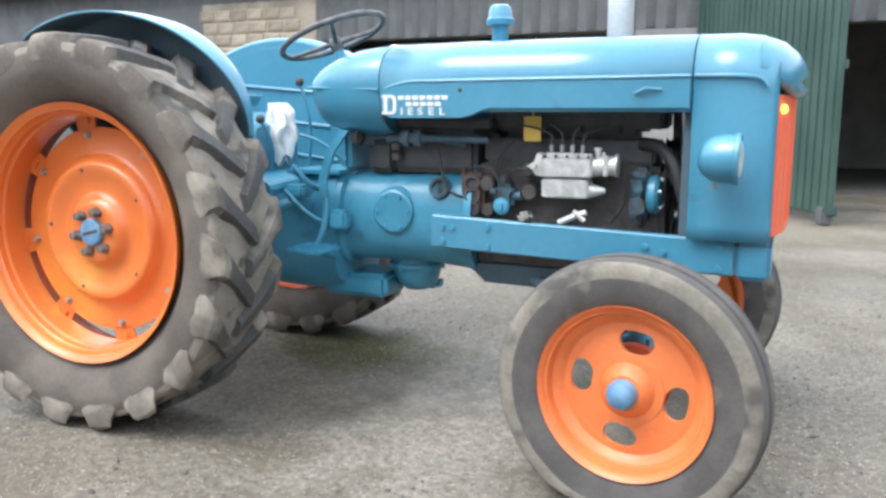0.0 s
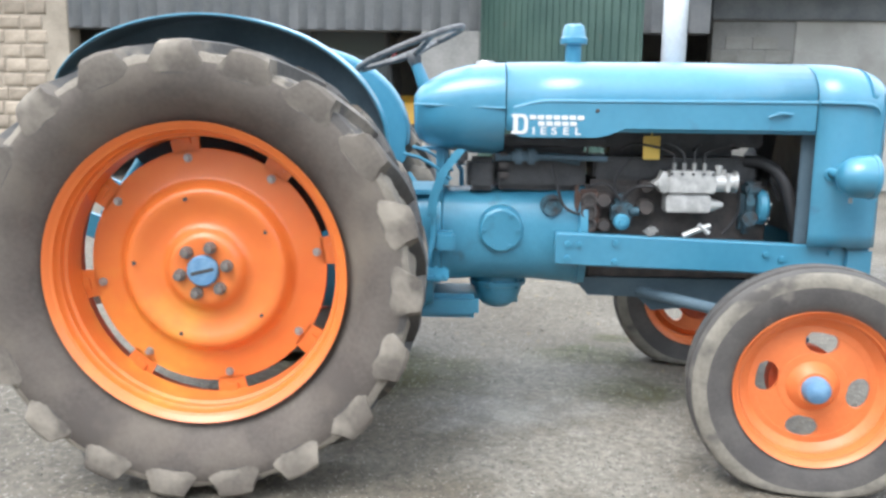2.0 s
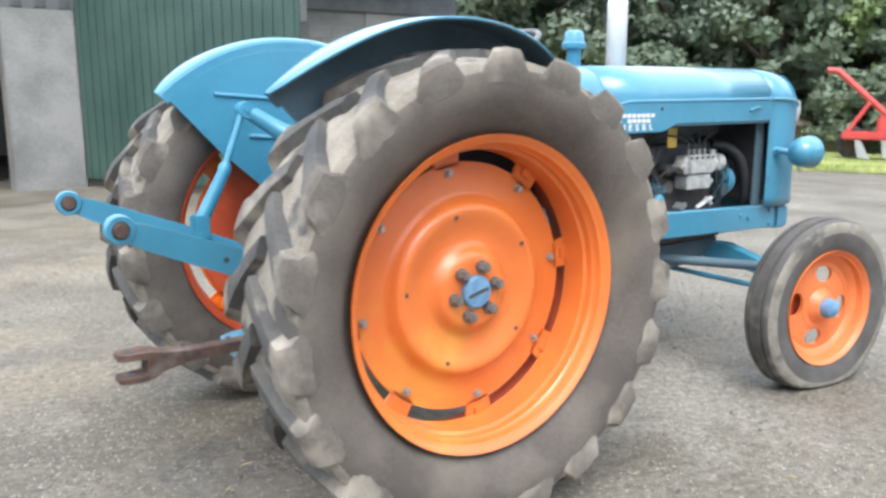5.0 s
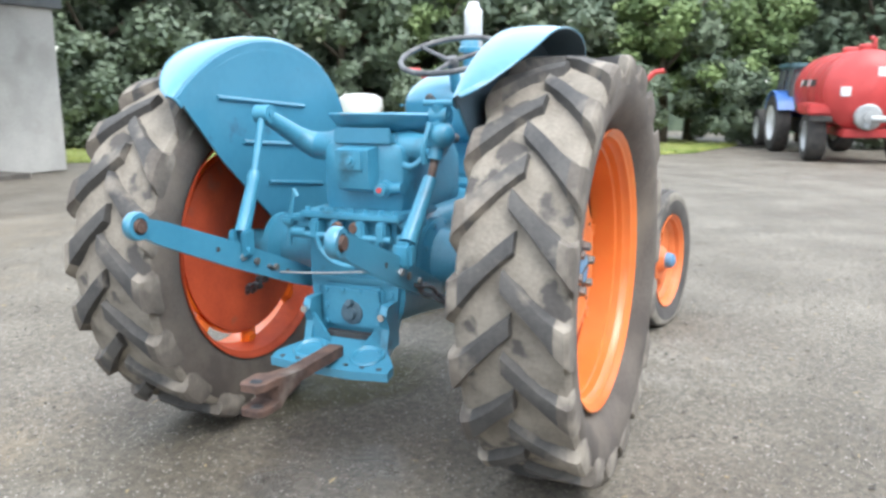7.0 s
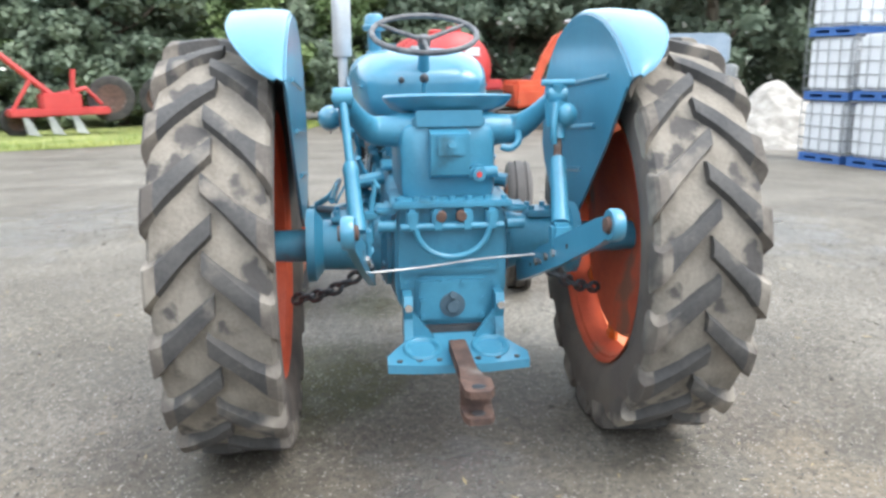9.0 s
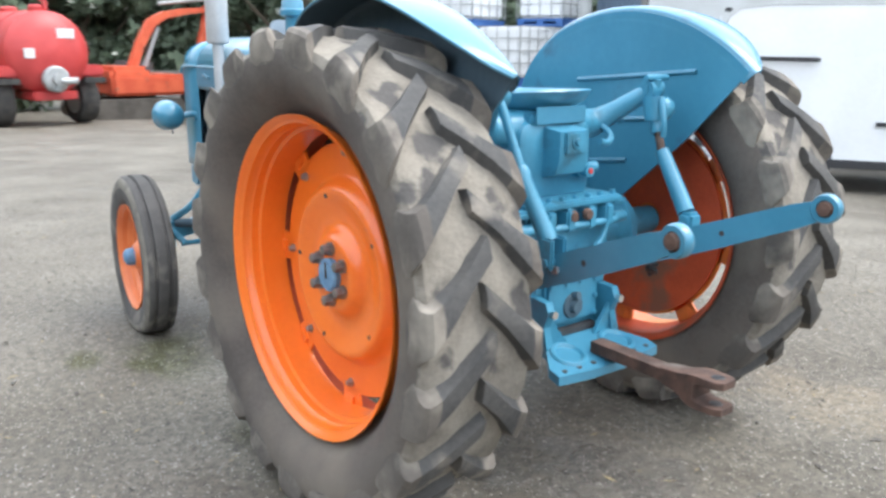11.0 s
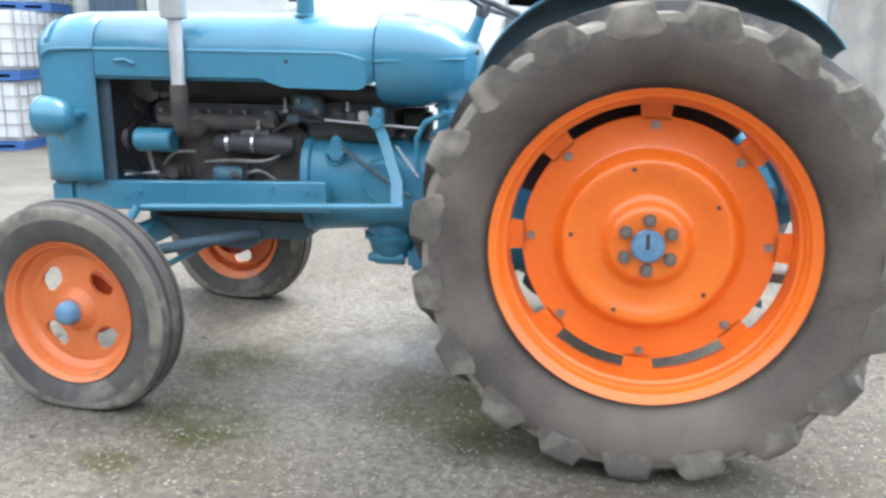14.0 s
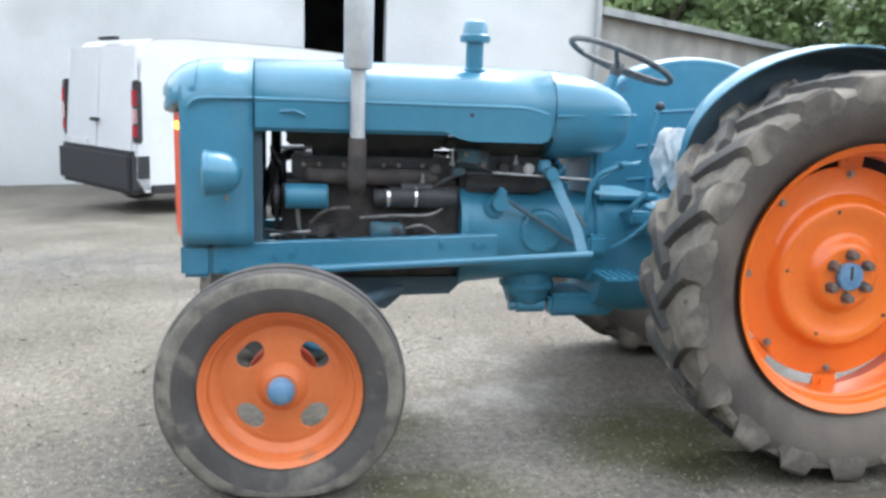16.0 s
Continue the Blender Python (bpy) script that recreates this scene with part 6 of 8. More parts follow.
g.tube([(0.70, 0.32, 1.10), (0.84, 0.30, 1.04), (0.84, 0.28, 0.86)], 0.011, 10, 1)
g.box((0.66, 0.28, 1.085), (0.74, 0.36, 1.10), 0.004)
part("clutch_pedal", g, BLUE_CAST, tractor)
g = Geo()
g.loft([[(x - 0.018, y, z), (x + 0.018, y, z), (x + 0.018, y - 0.014, z), (x - 0.018, y - 0.014, z)] for x, y, z in ((0.84, -0.285, 1.12), (0.77, -0.285, 1.03), (0.735, -0.28, 0.93), (0.73, -0.27, 0.86))])
g.tube([(0.735, -0.27, 0.88), (0.74, -0.27, 0.80), (0.72, -0.28, 0.70), (0.70, -0.29, 0.66)], 0.012, 10, 2)
part("brake_pedal", g, BLUE_CAST, tractor)
for s_ in (1, -1):
    g = Geo()
    g.box((0.64, s_ * 0.36 - 0.09, 0.645), (0.80, s_ * 0.36 + 0.09, 0.66), 0.005)
    step = part("foot_plate", g, BLUE_CAST, tractor, "blue ribbed foot plate")
    for i in range(5):
        g = Geo()
        g.box((0.655 + 0.03 * i, s_ * 0.36 - 0.085, 0.659), (0.665 + 0.03 * i, s_ * 0.36 + 0.085, 0.668), 0.002)
        part("rib", g, BLUE_CAST, step)
    g = Geo()
    g.tube([(0.72, s_ * 0.20, 0.60), (0.72, s_ * 0.33, 0.645)], 0.016, 10)
    part("support", g, BLUE_CAST, step)
    for pts, r in (([(0.62, s_ * 0.21, 0.80), (0.60, s_ * 0.30, 0.84), (0.52, s_ * 0.33, 0.80)], 0.02), ([(0.66, s_ * 0.21, 0.88), (0.66, s_ * 0.27, 0.90), (0.60, s_ * 0.30, 0.98)], 0.012), ([(0.75, s_ * 0.21, 0.72), (0.68, s_ * 0.31, 0.78), (0.58, s_ * 0.33, 0.88)], 0.008), ([(0.55, s_ * 0.2, 0.90), (0.50, s_ * 0.34, 0.88)], 0.03), ([(0.80, s_ * 0.22, 1.0), (0.70, s_ * 0.26, 1.08), (0.62, s_ * 0.27, 1.10)], 0.007)):
        g = Geo()
        g.tube(pts, r, 10, 1)
        part("linkage_rod", g, BLUE_CAST, tractor)
    g = Geo()
    g.box((0.56, s_ * 0.27 - 0.05, 0.85), (0.66, s_ * 0.27 + 0.04, 0.90), 0.012)
    part("brake_housing", g, BLUE_CAST, tractor)
    g = Geo()
    g.box((0.74, s_ * 0.24 - 0.03, 0.72), (0.82, s_ * 0.24 + 0.035, 0.80), 0.012)
    part("pedal_bracket", g, BLUE_CAST, tractor)
g = Geo()
g.box((0.50, -0.20, 0.935), (0.76, 0.20, 0.955), 0.006)
g.box((0.74, -0.17, 0.95), (0.79, 0.17, 1.2), 0.02)
part("dash_support", g, BLUE_CAST, tractor)
g = Geo()          # drag link of the steering
g.tube([(0.862, 0.425, 0.752), (1.93, 0.400, 0.697)], 0.0155, 12)
part("drag_link", g, BLUE, tractor)

# front axle
g = Geo()
g.loft([[(x, y, z) for x, z in ((2.0, z0), (2.07, z0), (2.07, z0 + h), (2.0, z0 + h))] for y, z0, h in ((-0.57, 0.43, 0.06), (-0.2, 0.50, 0.085), (0.2, 0.50, 0.085), (0.57, 0.43, 0.06))])
g.box((1.98, -0.07, 0.52), (2.10, 0.07, 0.66), 0.012)
axle = part("front_axle", g, BLUE_CAST, tractor, "blue front axle beam")
g = Geo()
g.tube([(1.91, -0.55, 0.43), (1.91, 0.55, 0.43)], 0.013, 10)
part("track_rod", g, BLUE_CAST, axle)
for s_ in (1, -1):
    g = Geo()
    g.cyl((2.03, s_ * 0.575, 0.33), (2.03, s_ * 0.56, 0.53), 0.030)
    g.cyl((2.03, s_ * 0.575, 0.368), (2.03, s_ * 0.70, 0.368), 0.030, 0.024)
    g.tube([(2.03, s_ * 0.575, 0.50), (1.91, s_ * 0.53, 0.43)], 0.017, 10)
    part("king_pin", g, BLUE_CAST, axle)
    g = Geo()
    g.tube([(2.03, s_ * 0.54, 0.515), (1.56, s_ * 0.12, 0.552)], 0.023, 14)
    # darker blue here paints in dirt and the shade under the engine
    part("radius_rod", g, BLUE_DARK, axle)
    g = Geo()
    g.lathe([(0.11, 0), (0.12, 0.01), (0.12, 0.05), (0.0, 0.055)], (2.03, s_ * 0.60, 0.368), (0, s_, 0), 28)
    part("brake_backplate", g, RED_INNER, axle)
g = Geo()
g.tube([(1.95, 0.40, 0.697), (2.0, 0.45, 0.60), (2.03, 0.55, 0.535)], 0.018, 10, 1)
part("steering_arm", g, BLUE_CAST, axle)

# lettering plate on the tractor's right: a large letter, two rows of bars, and a word
def lettering(text, size, x, z, y, wide, parent, name):
    cu = bpy.data.curves.new(name, "FONT")
    cu.body, cu.size, cu.extrude, cu.space_character, cu.offset = text, size, 0.0012, 1.25, size * 0.022
    tmp = bpy.data.objects.new(name, cu)
    scene.collection.objects.link(tmp)
    dg = bpy.context.evaluated_depsgraph_get()
    me = bpy.data.meshes.new_from_object(tmp.evaluated_get(dg))
    bpy.data.objects.remove(tmp)
    me.materials.clear()
    me.materials.append(WHITE_PAINT)
    ob = new(name, me)
    ob.parent = parent
    ob.matrix_local = Matrix.Translation((x, y, z)) @ Matrix.Rotation(radians(90), 4, "X") @ Matrix.Diagonal((wide, 1, 1, 1))
    return ob


g = Geo()          # a narrow letter with slab serifs
g.box((1.022, -0.3360, 1.180), (1.058, -0.3330, 1.191), 0.001)
g.box((1.022, -0.3360, 1.241), (1.058, -0.3330, 1.252), 0.001)
g.box((1.029, -0.3357, 1.190), (1.046, -0.3327, 1.242), 0.001)
rings = []
for i in range(13):
    a = radians(-90 + 15 * i)
    c_, d_ = math.copysign(abs(math.cos(a)) ** 0.6, math.cos(a)), math.copysign(abs(math.sin(a)) ** 0.75, math.sin(a))
    rings.append([(1.057 + r_ * c_, yy, 1.216 + h_ * d_) for r_, h_, yy in ((0.026, 0.036, -0.3360), (0.012, 0.025, -0.3360), (0.012, 0.025, -0.3330), (0.026, 0.036, -0.3330))])
g.loft(rings)
part("letter", g, WHITE_PAINT, bonnet, "large white letter D with slab serifs")
for i, ch in enumerate("IESEL"):
    lettering(ch, 0.037, (1.098, 1.127, 1.168, 1.210, 1.254)[i], 1.180, -0.3345, 1.3, bonnet, "letter")["label"] = "white letter " + ch
for z, x0, n, step in ((1.233, 1.088, 7, 0.0292), (1.211, 1.120, 5, 0.0292)):
    for i in range(n):
        g = Geo()
        g.box((x0 + step * i, -0.3355, z), (x0 + step * i + 0.024, -0.3325, z + 0.016), 0.001)
        part("lettering_bar", g, WHITE_PAINT, bonnet)
RAG_AT = (0.345, -0.02, 1.12)
# rag hung beside the driver's place
g = Geo()
rings = []
for i in range(22):
    t = i / 21
    row = []
    for k in range(40):
        a = 2 * math.pi * k / 40
        r = (0.022 + 0.044 * math.sin(math.pi * (0.12 + 0.72 * t))) * (1 + 0.22 * math.sin(5 * a + 3 * t) * (0.4 + t) + 0.16 * math.sin(9 * a - 7 * t))
        r += 0.020 * noise.noise(Vector((math.cos(a) * 2.2, math.sin(a) * 2.2, 5 * t)))
        hem = 0.03 * math.sin(3 * a + 1) * t
        row.append((RAG_AT[0] + r * math.cos(a) + 0.03 * t + 0.015 * math.sin(6 * t), RAG_AT[1] + 0.55 * r * math.sin(a), RAG_AT[2] + 0.11 - 0.25 * t - hem))
    rings.append(row)
g.loft(rings)
tagged(new("rag", make_mesh("rag", g, RAG, 60)), "crumpled white rag hung by the driver's place", "rag")


# ---------- vehicles and machines ----------
def wheel_part(parent, c, r, w, axis=(0, 1, 0), rim_mat=GALV, name="wheel"):
    """A plain far wheel: tyre mesh under the rim mesh."""
    ax = Vector(axis).normalized()
    g = Geo()
    g.lathe([(0, w * 0.28), (r * 0.22, w * 0.30), (r * 0.5, w * 0.18), (r * 0.58, w * 0.45), (r * 0.62, w * 0.45), (r * 0.62, -w * 0.45), (0, -w * 0.3)], c, ax, 28)
    wh = part(name, g, rim_mat, parent)
    g = Geo()
    g.lathe([(r * 0.6, w * 0.42), (r * 0.8, w * 0.5), (r * 0.95, w * 0.45), (r, w * 0.3), (r, -w * 0.3), (r * 0.95, -w * 0.45), (r * 0.8, -w * 0.5), (r * 0.6, -w * 0.42)], c, ax, 36)
    part("tyre", g, TYRE_FAR, wh)
    return wh


# van: local x forwards, y to its left
van = thing("van", "white panel van with black bumpers parked by the building", "van")
vt = radians(180 + 35)
g = Geo()
side = [(0.0, 0.42), (0.02, 0.95), (0.06, 1.35), (0.16, 1.80), (0.26, 1.90), (0.6, 1.94), (2.0, 1.955), (3.05, 1.92), (3.35, 1.80), (3.95, 1.22), (4.15, 1.12), (4.62, 0.98), (4.76, 0.82), (4.80, 0.55), (4.78, 0.36), (4.6, 0.26), (0.1, 0.28)]
for k, (y0, inset) in enumerate(((-0.92, 0),)):
    rings = []
    for y, f in ((-0.94, 0.90), (-0.955, 0.97), (-0.93, 1.0), (0.93, 1.0), (0.955, 0.97), (0.94, 0.90)):
        rings.append([(2.4 + (x - 2.4) * (0.985 + 0.015 * f), y * (1.0 if z < 1.0 else 1.0 - 0.13 * (z - 1.0)), 0.9 + (z - 0.9) * (0.94 + 0.06 * f)) for x, z in side])
    g.loft(rings)
body = part("body", g, VAN_WHITE, van)
for s_ in (1, -1):
    g = Geo()
    y = s_ * 0.945
    g.plate([(2.56, 1.27), (2.60, 1.22), (3.70, 1.13), (3.84, 1.15), (3.84, 1.20), (3.62, 1.45), (3.42, 1.65), (3.26, 1.76), (3.05, 1.82), (2.80, 1.84), (2.68, 1.83), (2.61, 1.77)], s_ * 0.88, s_ * 0.937)
    part("side_window", g, GLASS_DARK, body)
    g = Geo()
    g.box((2.30, y - 0.02, 1.02), (2.44, y + 0.016, 1.06), 0.006)
    part("door_handle", g, PLASTIC, body)
    for x0, x1, z in ((1.7, 3.6, 0.72), (0.35, 1.1, 1.36)):
        g = Geo()
        g.box((x0, y - 0.02, z), (x1, y + 0.010, z + 0.045), 0.008)
        part("side_strip", g, PLASTIC, body)
    g = Geo()
    g.box((0.15, y - 0.03, 0.27), (4.3, y + 0.012, 0.36), 0.015)
    part("sill_moulding", g, PLASTIC, body)
    for x in (0.95, 3.95):
        g = Geo()
        g.lathe([(0.36, 0), (0.375, 0.010), (0.375, 0.016), (0.35, 0.016), (0.335, -0.1)], (x, s_ * 0.945, 0.33), (0, s_, 0), 36)
        part("wheel_arch", g, PLASTIC, body)
        wheel_part(van, (x, s_ * 0.915, 0.32), 0.32, 0.2, (0, s_, 0), GALV)
    g = Geo()
    g.box((-0.004, s_ * 0.915 - 0.05, 0.80), (0.075, s_ * 0.915 + 0.046, 1.46), 0.018)
    lamp = part("tail_lamp", g, PLASTIC, van, "tall tail lamp in a dark housing")
    for z0, z1, mat in ((1.18, 1.37, TAIL), (1.00, 1.178, LAMP_CLEAR), (0.86, 0.998, TAIL)):
        g = Geo()
        g.box((-0.012, s_ * 0.920 - 0.034, z0), (0.060, s_ * 0.920 + 0.046, z1), 0.012)
        part("lens", g, mat, lamp)
    g = Geo()
    g.box((3.52, s_ * 1.02 - 0.09, 1.10), (3.62, s_ * 1.02 + 0.09, 1.28), 0.04)
    part("mirror", g, PLASTIC, van)
    g = Geo()
    g.box((4.45, s_ * 0.66 - 0.2, 0.74), (4.74, s_ * 0.66 + 0.2, 0.92), 0.05)
    part("headlamp", g, LENS, van)
g = Geo()
g.box((-0.09, -0.94, 0.26), (0.20, 0.94, 0.72), 0.05)
part("rear_bumper", g, PLASTIC, van)
g = Geo()
g.box((4.6, -0.93, 0.28), (4.86, 0.93, 0.62), 0.06)
part("front_bumper", g, PLASTIC, van)
g = Geo()
g.loft([[(3.37, -0.78, 1.79), (3.96, -0.86, 1.235), (3.98, -0.86, 1.255), (3.39, -0.78, 1.81)], [(3.37, 0.78, 1.79), (3.96, 0.86, 1.235), (3.98, 0.86, 1.255), (3.39, 0.78, 1.81)]])
part("windscreen", g, GLASS_DARK, van)
for y0, y1 in ((-0.86, -0.01), (0.01, 0.86)):
    g = Geo()
    g.loft([[(0.035 + 0.12 * max(0, z - 1.35) , y, z) for y, z in ((y0, 0.62), (y1, 0.62), (y1 * 0.98, 1.82), (y0 * 0.98, 1.82))], [(-0.022 + 0.17 * max(0, z - 1.3), y, z) for y, z in ((y0, 0.62), (y1, 0.62), (y1 * 0.98, 1.82), (y0 * 0.98, 1.82))]])
    part("rear_door", g, VAN_WHITE, van)
g = Geo()
g.box((-0.045, -0.11, 1.0), (-0.015, 0.11, 1.04), 0.008)
part("handle", g, PLASTIC, van)
g = Geo()
g.box((-0.035, 0.22, 0.68), (-0.018, 0.70, 0.79), 0.004)
part("number_plate", g, WHITE_PAINT, van, "blank pale number plate")
g = Geo()
g.box((0.12, -0.2, 1.90), (0.2, 0.2, 1.935), 0.01)
part("roof_lamp", g, PLASTIC, van)
van.matrix_world = Matrix.Translation((4.26, -7.1, ground_z(2, -7.2))) @ Matrix.Rotation(vt, 4, "Z") @ Matrix.Rotation(radians(0.6), 4, "Y") @ Matrix.Diagonal((1.06, 1.06, 1.06, 1))

# red slurry tanker, local x to the back
tanker = thing("slurry_tanker", "red slurry tanker with grey valve and black tyres", "tanker")
g = Geo()
g.lathe([(0, -0.18), (0.5, -0.13), (0.82, 0.0), (0.95, 0.18), (0.95, 4.3), (0.82, 4.48), (0.5, 4.61), (0, 4.66)], (0.0, 0, 1.68), (1, 0, 0), 48)
barrel_t = part("tank", g, RED, tanker)
for x in (0.9, 2.0, 3.2):
    g = Geo()
    g.lathe([(0.955, 0), (0.975, 0.01), (0.975, 0.07), (0.955, 0.08)], (x, 0, 1.68), (1, 0, 0), 48)
    part("band", g, RED, barrel_t)
g = Geo()
g.lathe([(0.30, 0), (0.30, 0.12), (0.26, 0.16), (0.14, 0.17), (0.14, 0.30), (0, 0.30)], (-0.14, 0.02, 1.10), (-1, 0, 0), 28)
part("valve", g, GALV, tanker, "grey round outlet valve")
g = Geo()
g.tube([(-0.4, 0.0, 1.06), (-0.48, -0.36, 1.06)], 0.08, 14)
g.tube([(-0.3, -0.05, 1.1), (-0.3, 0.05, 0.85)], 0.09, 12)
part("outlet_pipe", g, GALV, tanker)
g = Geo()
g.box((-0.1, -0.5, 0.62), (4.9, 0.5, 0.82), 0.03)
g.box((4.4, -0.08, 0.55), (6.2, 0.08, 0.72), 0.02)
part("chassis", g, RED, tanker)
for s_ in (1, -1):
    wheel_part(tanker, (0.85, s_ * 0.98, 0.60), 0.60, 0.46, (0, s_, 0), GALV)
    g = Geo()
    g.box((0.10, s_ * 0.99 - 0.28, 1.13), (1.65, s_ * 0.99 + 0.28, 1.40), 0.05)
    part("mudguard", g, RED, tanker)
    g = Geo()
    g.box((-0.02, s_ * 0.99 - 0.26, 0.98), (0.05, s_ * 0.99 + 0.26, 1.12), 0.02)
    part("lamp_board", g, TYRE_FAR, tanker)
for (y, z, w, h) in ((-0.32, 2.12, 0.20, 0.11), (0.52, 1.68, 0.11, 0.11)):
    g = Geo()
    rr = math.hypot(y, z - 1.68)
    xx = 0.0 + (rr / 0.95) ** 2 * 0.17 - 0.17
    g.box((xx - 0.03, y - w, z - h), (xx + 0.02, y + w, z + h), 0.004)
    part("sticker", g, WHITE_PAINT, tanker, "plain white sticker")
for x0, x1, mt in ((1.2, 3.4, ENGINE), (1.9, 2.3, WHITE_PAINT), (3.0, 3.3, WHITE_PAINT)):
    g = Geo()
    k = 0.004 if mt is WHITE_PAINT else 0
    for s_ in (1, -1):
        g = Geo()
        g.loft([[(x, s_ * (0.958 + k) * math.cos(a), 1.68 + (0.958 + k) * math.sin(a)) for a in (0.12, 0.18, 0.24, 0.30)] for x in (x0, x1)], closed=False)
        part("side_stripe", g, mt, tanker)
g = Geo()
for x in (0.5, 2.2):
    g = Geo()
    g.lathe([(0.2, 0), (0.2, 0.12), (0.16, 0.16), (0, 0.17)], (x, 0.0, 2.60), (0, 0, 1), 20)
    part("hatch", g, RED, tanker)
g = Geo()
g.tube([(0.3, -0.1, 2.66), (0.3, -0.1, 2.86), (0.6, -0.1, 2.9)], 0.05, 10)
part("vent_pipe", g, RED, tanker)
tanker.matrix_world = Matrix.Translation((18.7, -2.6, ground_z(19.5, -2.5))) @ Matrix.Rotation(radians(10), 4, "Z")

# blue tractor that pulls it
puller = thing("far_tractor", "blue modern tractor with a cab hitched to the red tanker", "tractor")
for s_ in (1, -1):
    wheel_part(puller, (1.0, s_ * 0.92, 0.85), 0.85, 0.46, (0, s_, 0), WHITE_PAINT)
    wheel_part(puller, (3.45, s_ * 0.85, 0.60), 0.60, 0.38, (0, s_, 0), WHITE_PAINT)
    g = Geo()
    g.loft([[(1.0 + 0.98 * math.cos(radians(a)), y, 0.85 + 0.98 * math.sin(radians(a))) for y in (s_ * 0.66, s_ * 1.12)] + [(1.0 + 0.93 * math.cos(radians(a)), y, 0.85 + 0.93 * math.sin(radians(a))) for y in (s_ * 1.12, s_ * 0.66)] for a in range(25, 156, 13)])
    part("mudguard", g, MACHINE_BLUE, puller)
g = Geo()
g.loft([[(x, y, z) for y, z in ((-w, 0.95), (w, 0.95), (w, t - 0.12), (w * 0.7, t), (-w * 0.7, t), (-w, t - 0.12))] for x, w, t in ((1.9, 0.44, 1.72), (3.2, 0.42, 1.66), (3.95, 0.36, 1.52), (4.1, 0.30, 1.35))])
part("bonnet", g, MACHINE_BLUE, puller)
g = Geo()
g.box((0.4, -0.35, 0.55), (3.9, 0.35, 1.0), 0.05)
part("chassis", g, ENGINE, puller)
g = Geo()
g.loft([[(x, y, z) for x, y in ((0.45, -w), (1.95, -w), (1.95, w), (0.45, w))] for z, w in ((1.25, 0.66), (1.8, 0.74), (2.45, 0.66))])
cab = part("cab", g, GLASS_DARK, puller, "glazed cab")
for x, y in ((0.45, -0.7), (0.45, 0.7), (1.2, -0.73), (1.2, 0.73), (1.95, -0.7), (1.95, 0.7)):
    g = Geo()
    g.tube([(x, y * 0.97, 1.25), (x, y * 1.06, 1.8), (x, y * 0.96, 2.46)], 0.045, 8)
    part("cab_pillar", g, ENGINE, cab)
g = Geo()
g.box((0.3, -0.78, 2.44), (2.1, 0.78, 2.62), 0.07)
part("roof", g, TEAL, puller)
g = Geo()
g.tube([(2.3, -0.5, 1.6), (2.3, -0.5, 2.5)], 0.05, 10)
part("exhaust", g, ENGINE, puller)
puller.matrix_world = tanker.matrix_world @ Matrix.Translation((5.1, 0.1, -0.15)) @ Matrix.Rotation(radians(5), 4, "Z")

# old red excavator
dig = thing("excavator", "old orange-red excavator with a folded boom", "excavator")
for s_ in (1, -1):
    g = Geo()
    g.plate([(x, z) for x, z in arc(-1.1, 0.30, 0.28, 90, 270, 8)] + [(x, z) for x, z in arc(1.1, 0.30, 0.28, -90, 90, 8)], s_ * 0.7, s_ * 1.1)
    part("track", g, SHED_FLOOR, dig, "muddy steel track")
g = Geo()
g.box((-0.6, -0.95, 0.66), (1.5, 0.95, 1.22), 0.08)
g.box((-0.6, -0.9, 0.80), (0.5, 0.9, 1.45), 0.12)
part("house", g, DIGGER, dig)
g = Geo()
g.box((0.1, 0.1, 1.22), (1.0, 0.9, 1.6), 0.08)
part("cab", g, GLASS_DARK, dig)
g = Geo()
for z0, z1, x0, x1 in ((1.2, 2.9, 1.2, 2.6), ):
    g.loft([[(x, y, z) for y in (-0.62, -0.34) for z in zz] for x, zz in ((1.1, (1.1, 1.45)), (1.9, (2.1, 2.5)), (2.5, (2.70, 3.10)))], closed=True)
rings = []
for x, z, h in ((0.1, 1.35, 0.17), (0.4, 2.05, 0.17), (0.75, 2.62, 0.17), (1.15, 2.84, 0.16), (1.8, 2.96, 0.15), (2.45, 3.02, 0.13)):
    rings.append([(x - h * 0.45, -0.62, z + h * 0.52), (x - h * 0.45, -0.36, z + h * 0.52), (x + h * 0.45, -0.36, z - h * 0.52), (x + h * 0.45, -0.62, z - h * 0.52)])
g = Geo()
g.loft(rings)
part("boom", g, DIGGER, dig)
g = Geo()
rings = []
for x, z, h in ((2.5, 3.15, 0.10), (2.4, 2.6, 0.13), (2.15, 1.8, 0.11), (2.0, 1.2, 0.08)):
    rings.append([(x - h, -0.60, z), (x - h, -0.38, z), (x + h, -0.38, z), (x + h, -0.60, z)])
g.loft(rings)
part("dipper_arm", g, DIGGER, dig)
g = Geo()
g.tube([(0.5, -0.49, 1.45), (0.95, -0.49, 2.5)], 0.07, 12)
g.tube([(1.0, -0.49, 3.14), (2.4, -0.49, 3.30)], 0.05, 12)
part("hydraulic_ram", g, GALV, dig)
g = Geo()
g.loft([[(x, y, z) for x, z in ((1.6, 0.35), (2.05, 0.25), (2.4, 0.65), (2.2, 1.15), (1.8, 1.15), (1.7, 0.8))] for y in (-0.9, -0.1)])
part("bucket", g, RUST, dig)
dig.matrix_world = Matrix.Translation((22.0, -5.1, ground_z(22, -5.5))) @ Matrix.Rotation(radians(-86), 4, "Z") @ Matrix.Diagonal((1.0, 1.0, 1.0, 1))

# small dumper with a yellow skip
dump = thing("site_dumper", "small teal dumper with a yellow skip", "dumper")
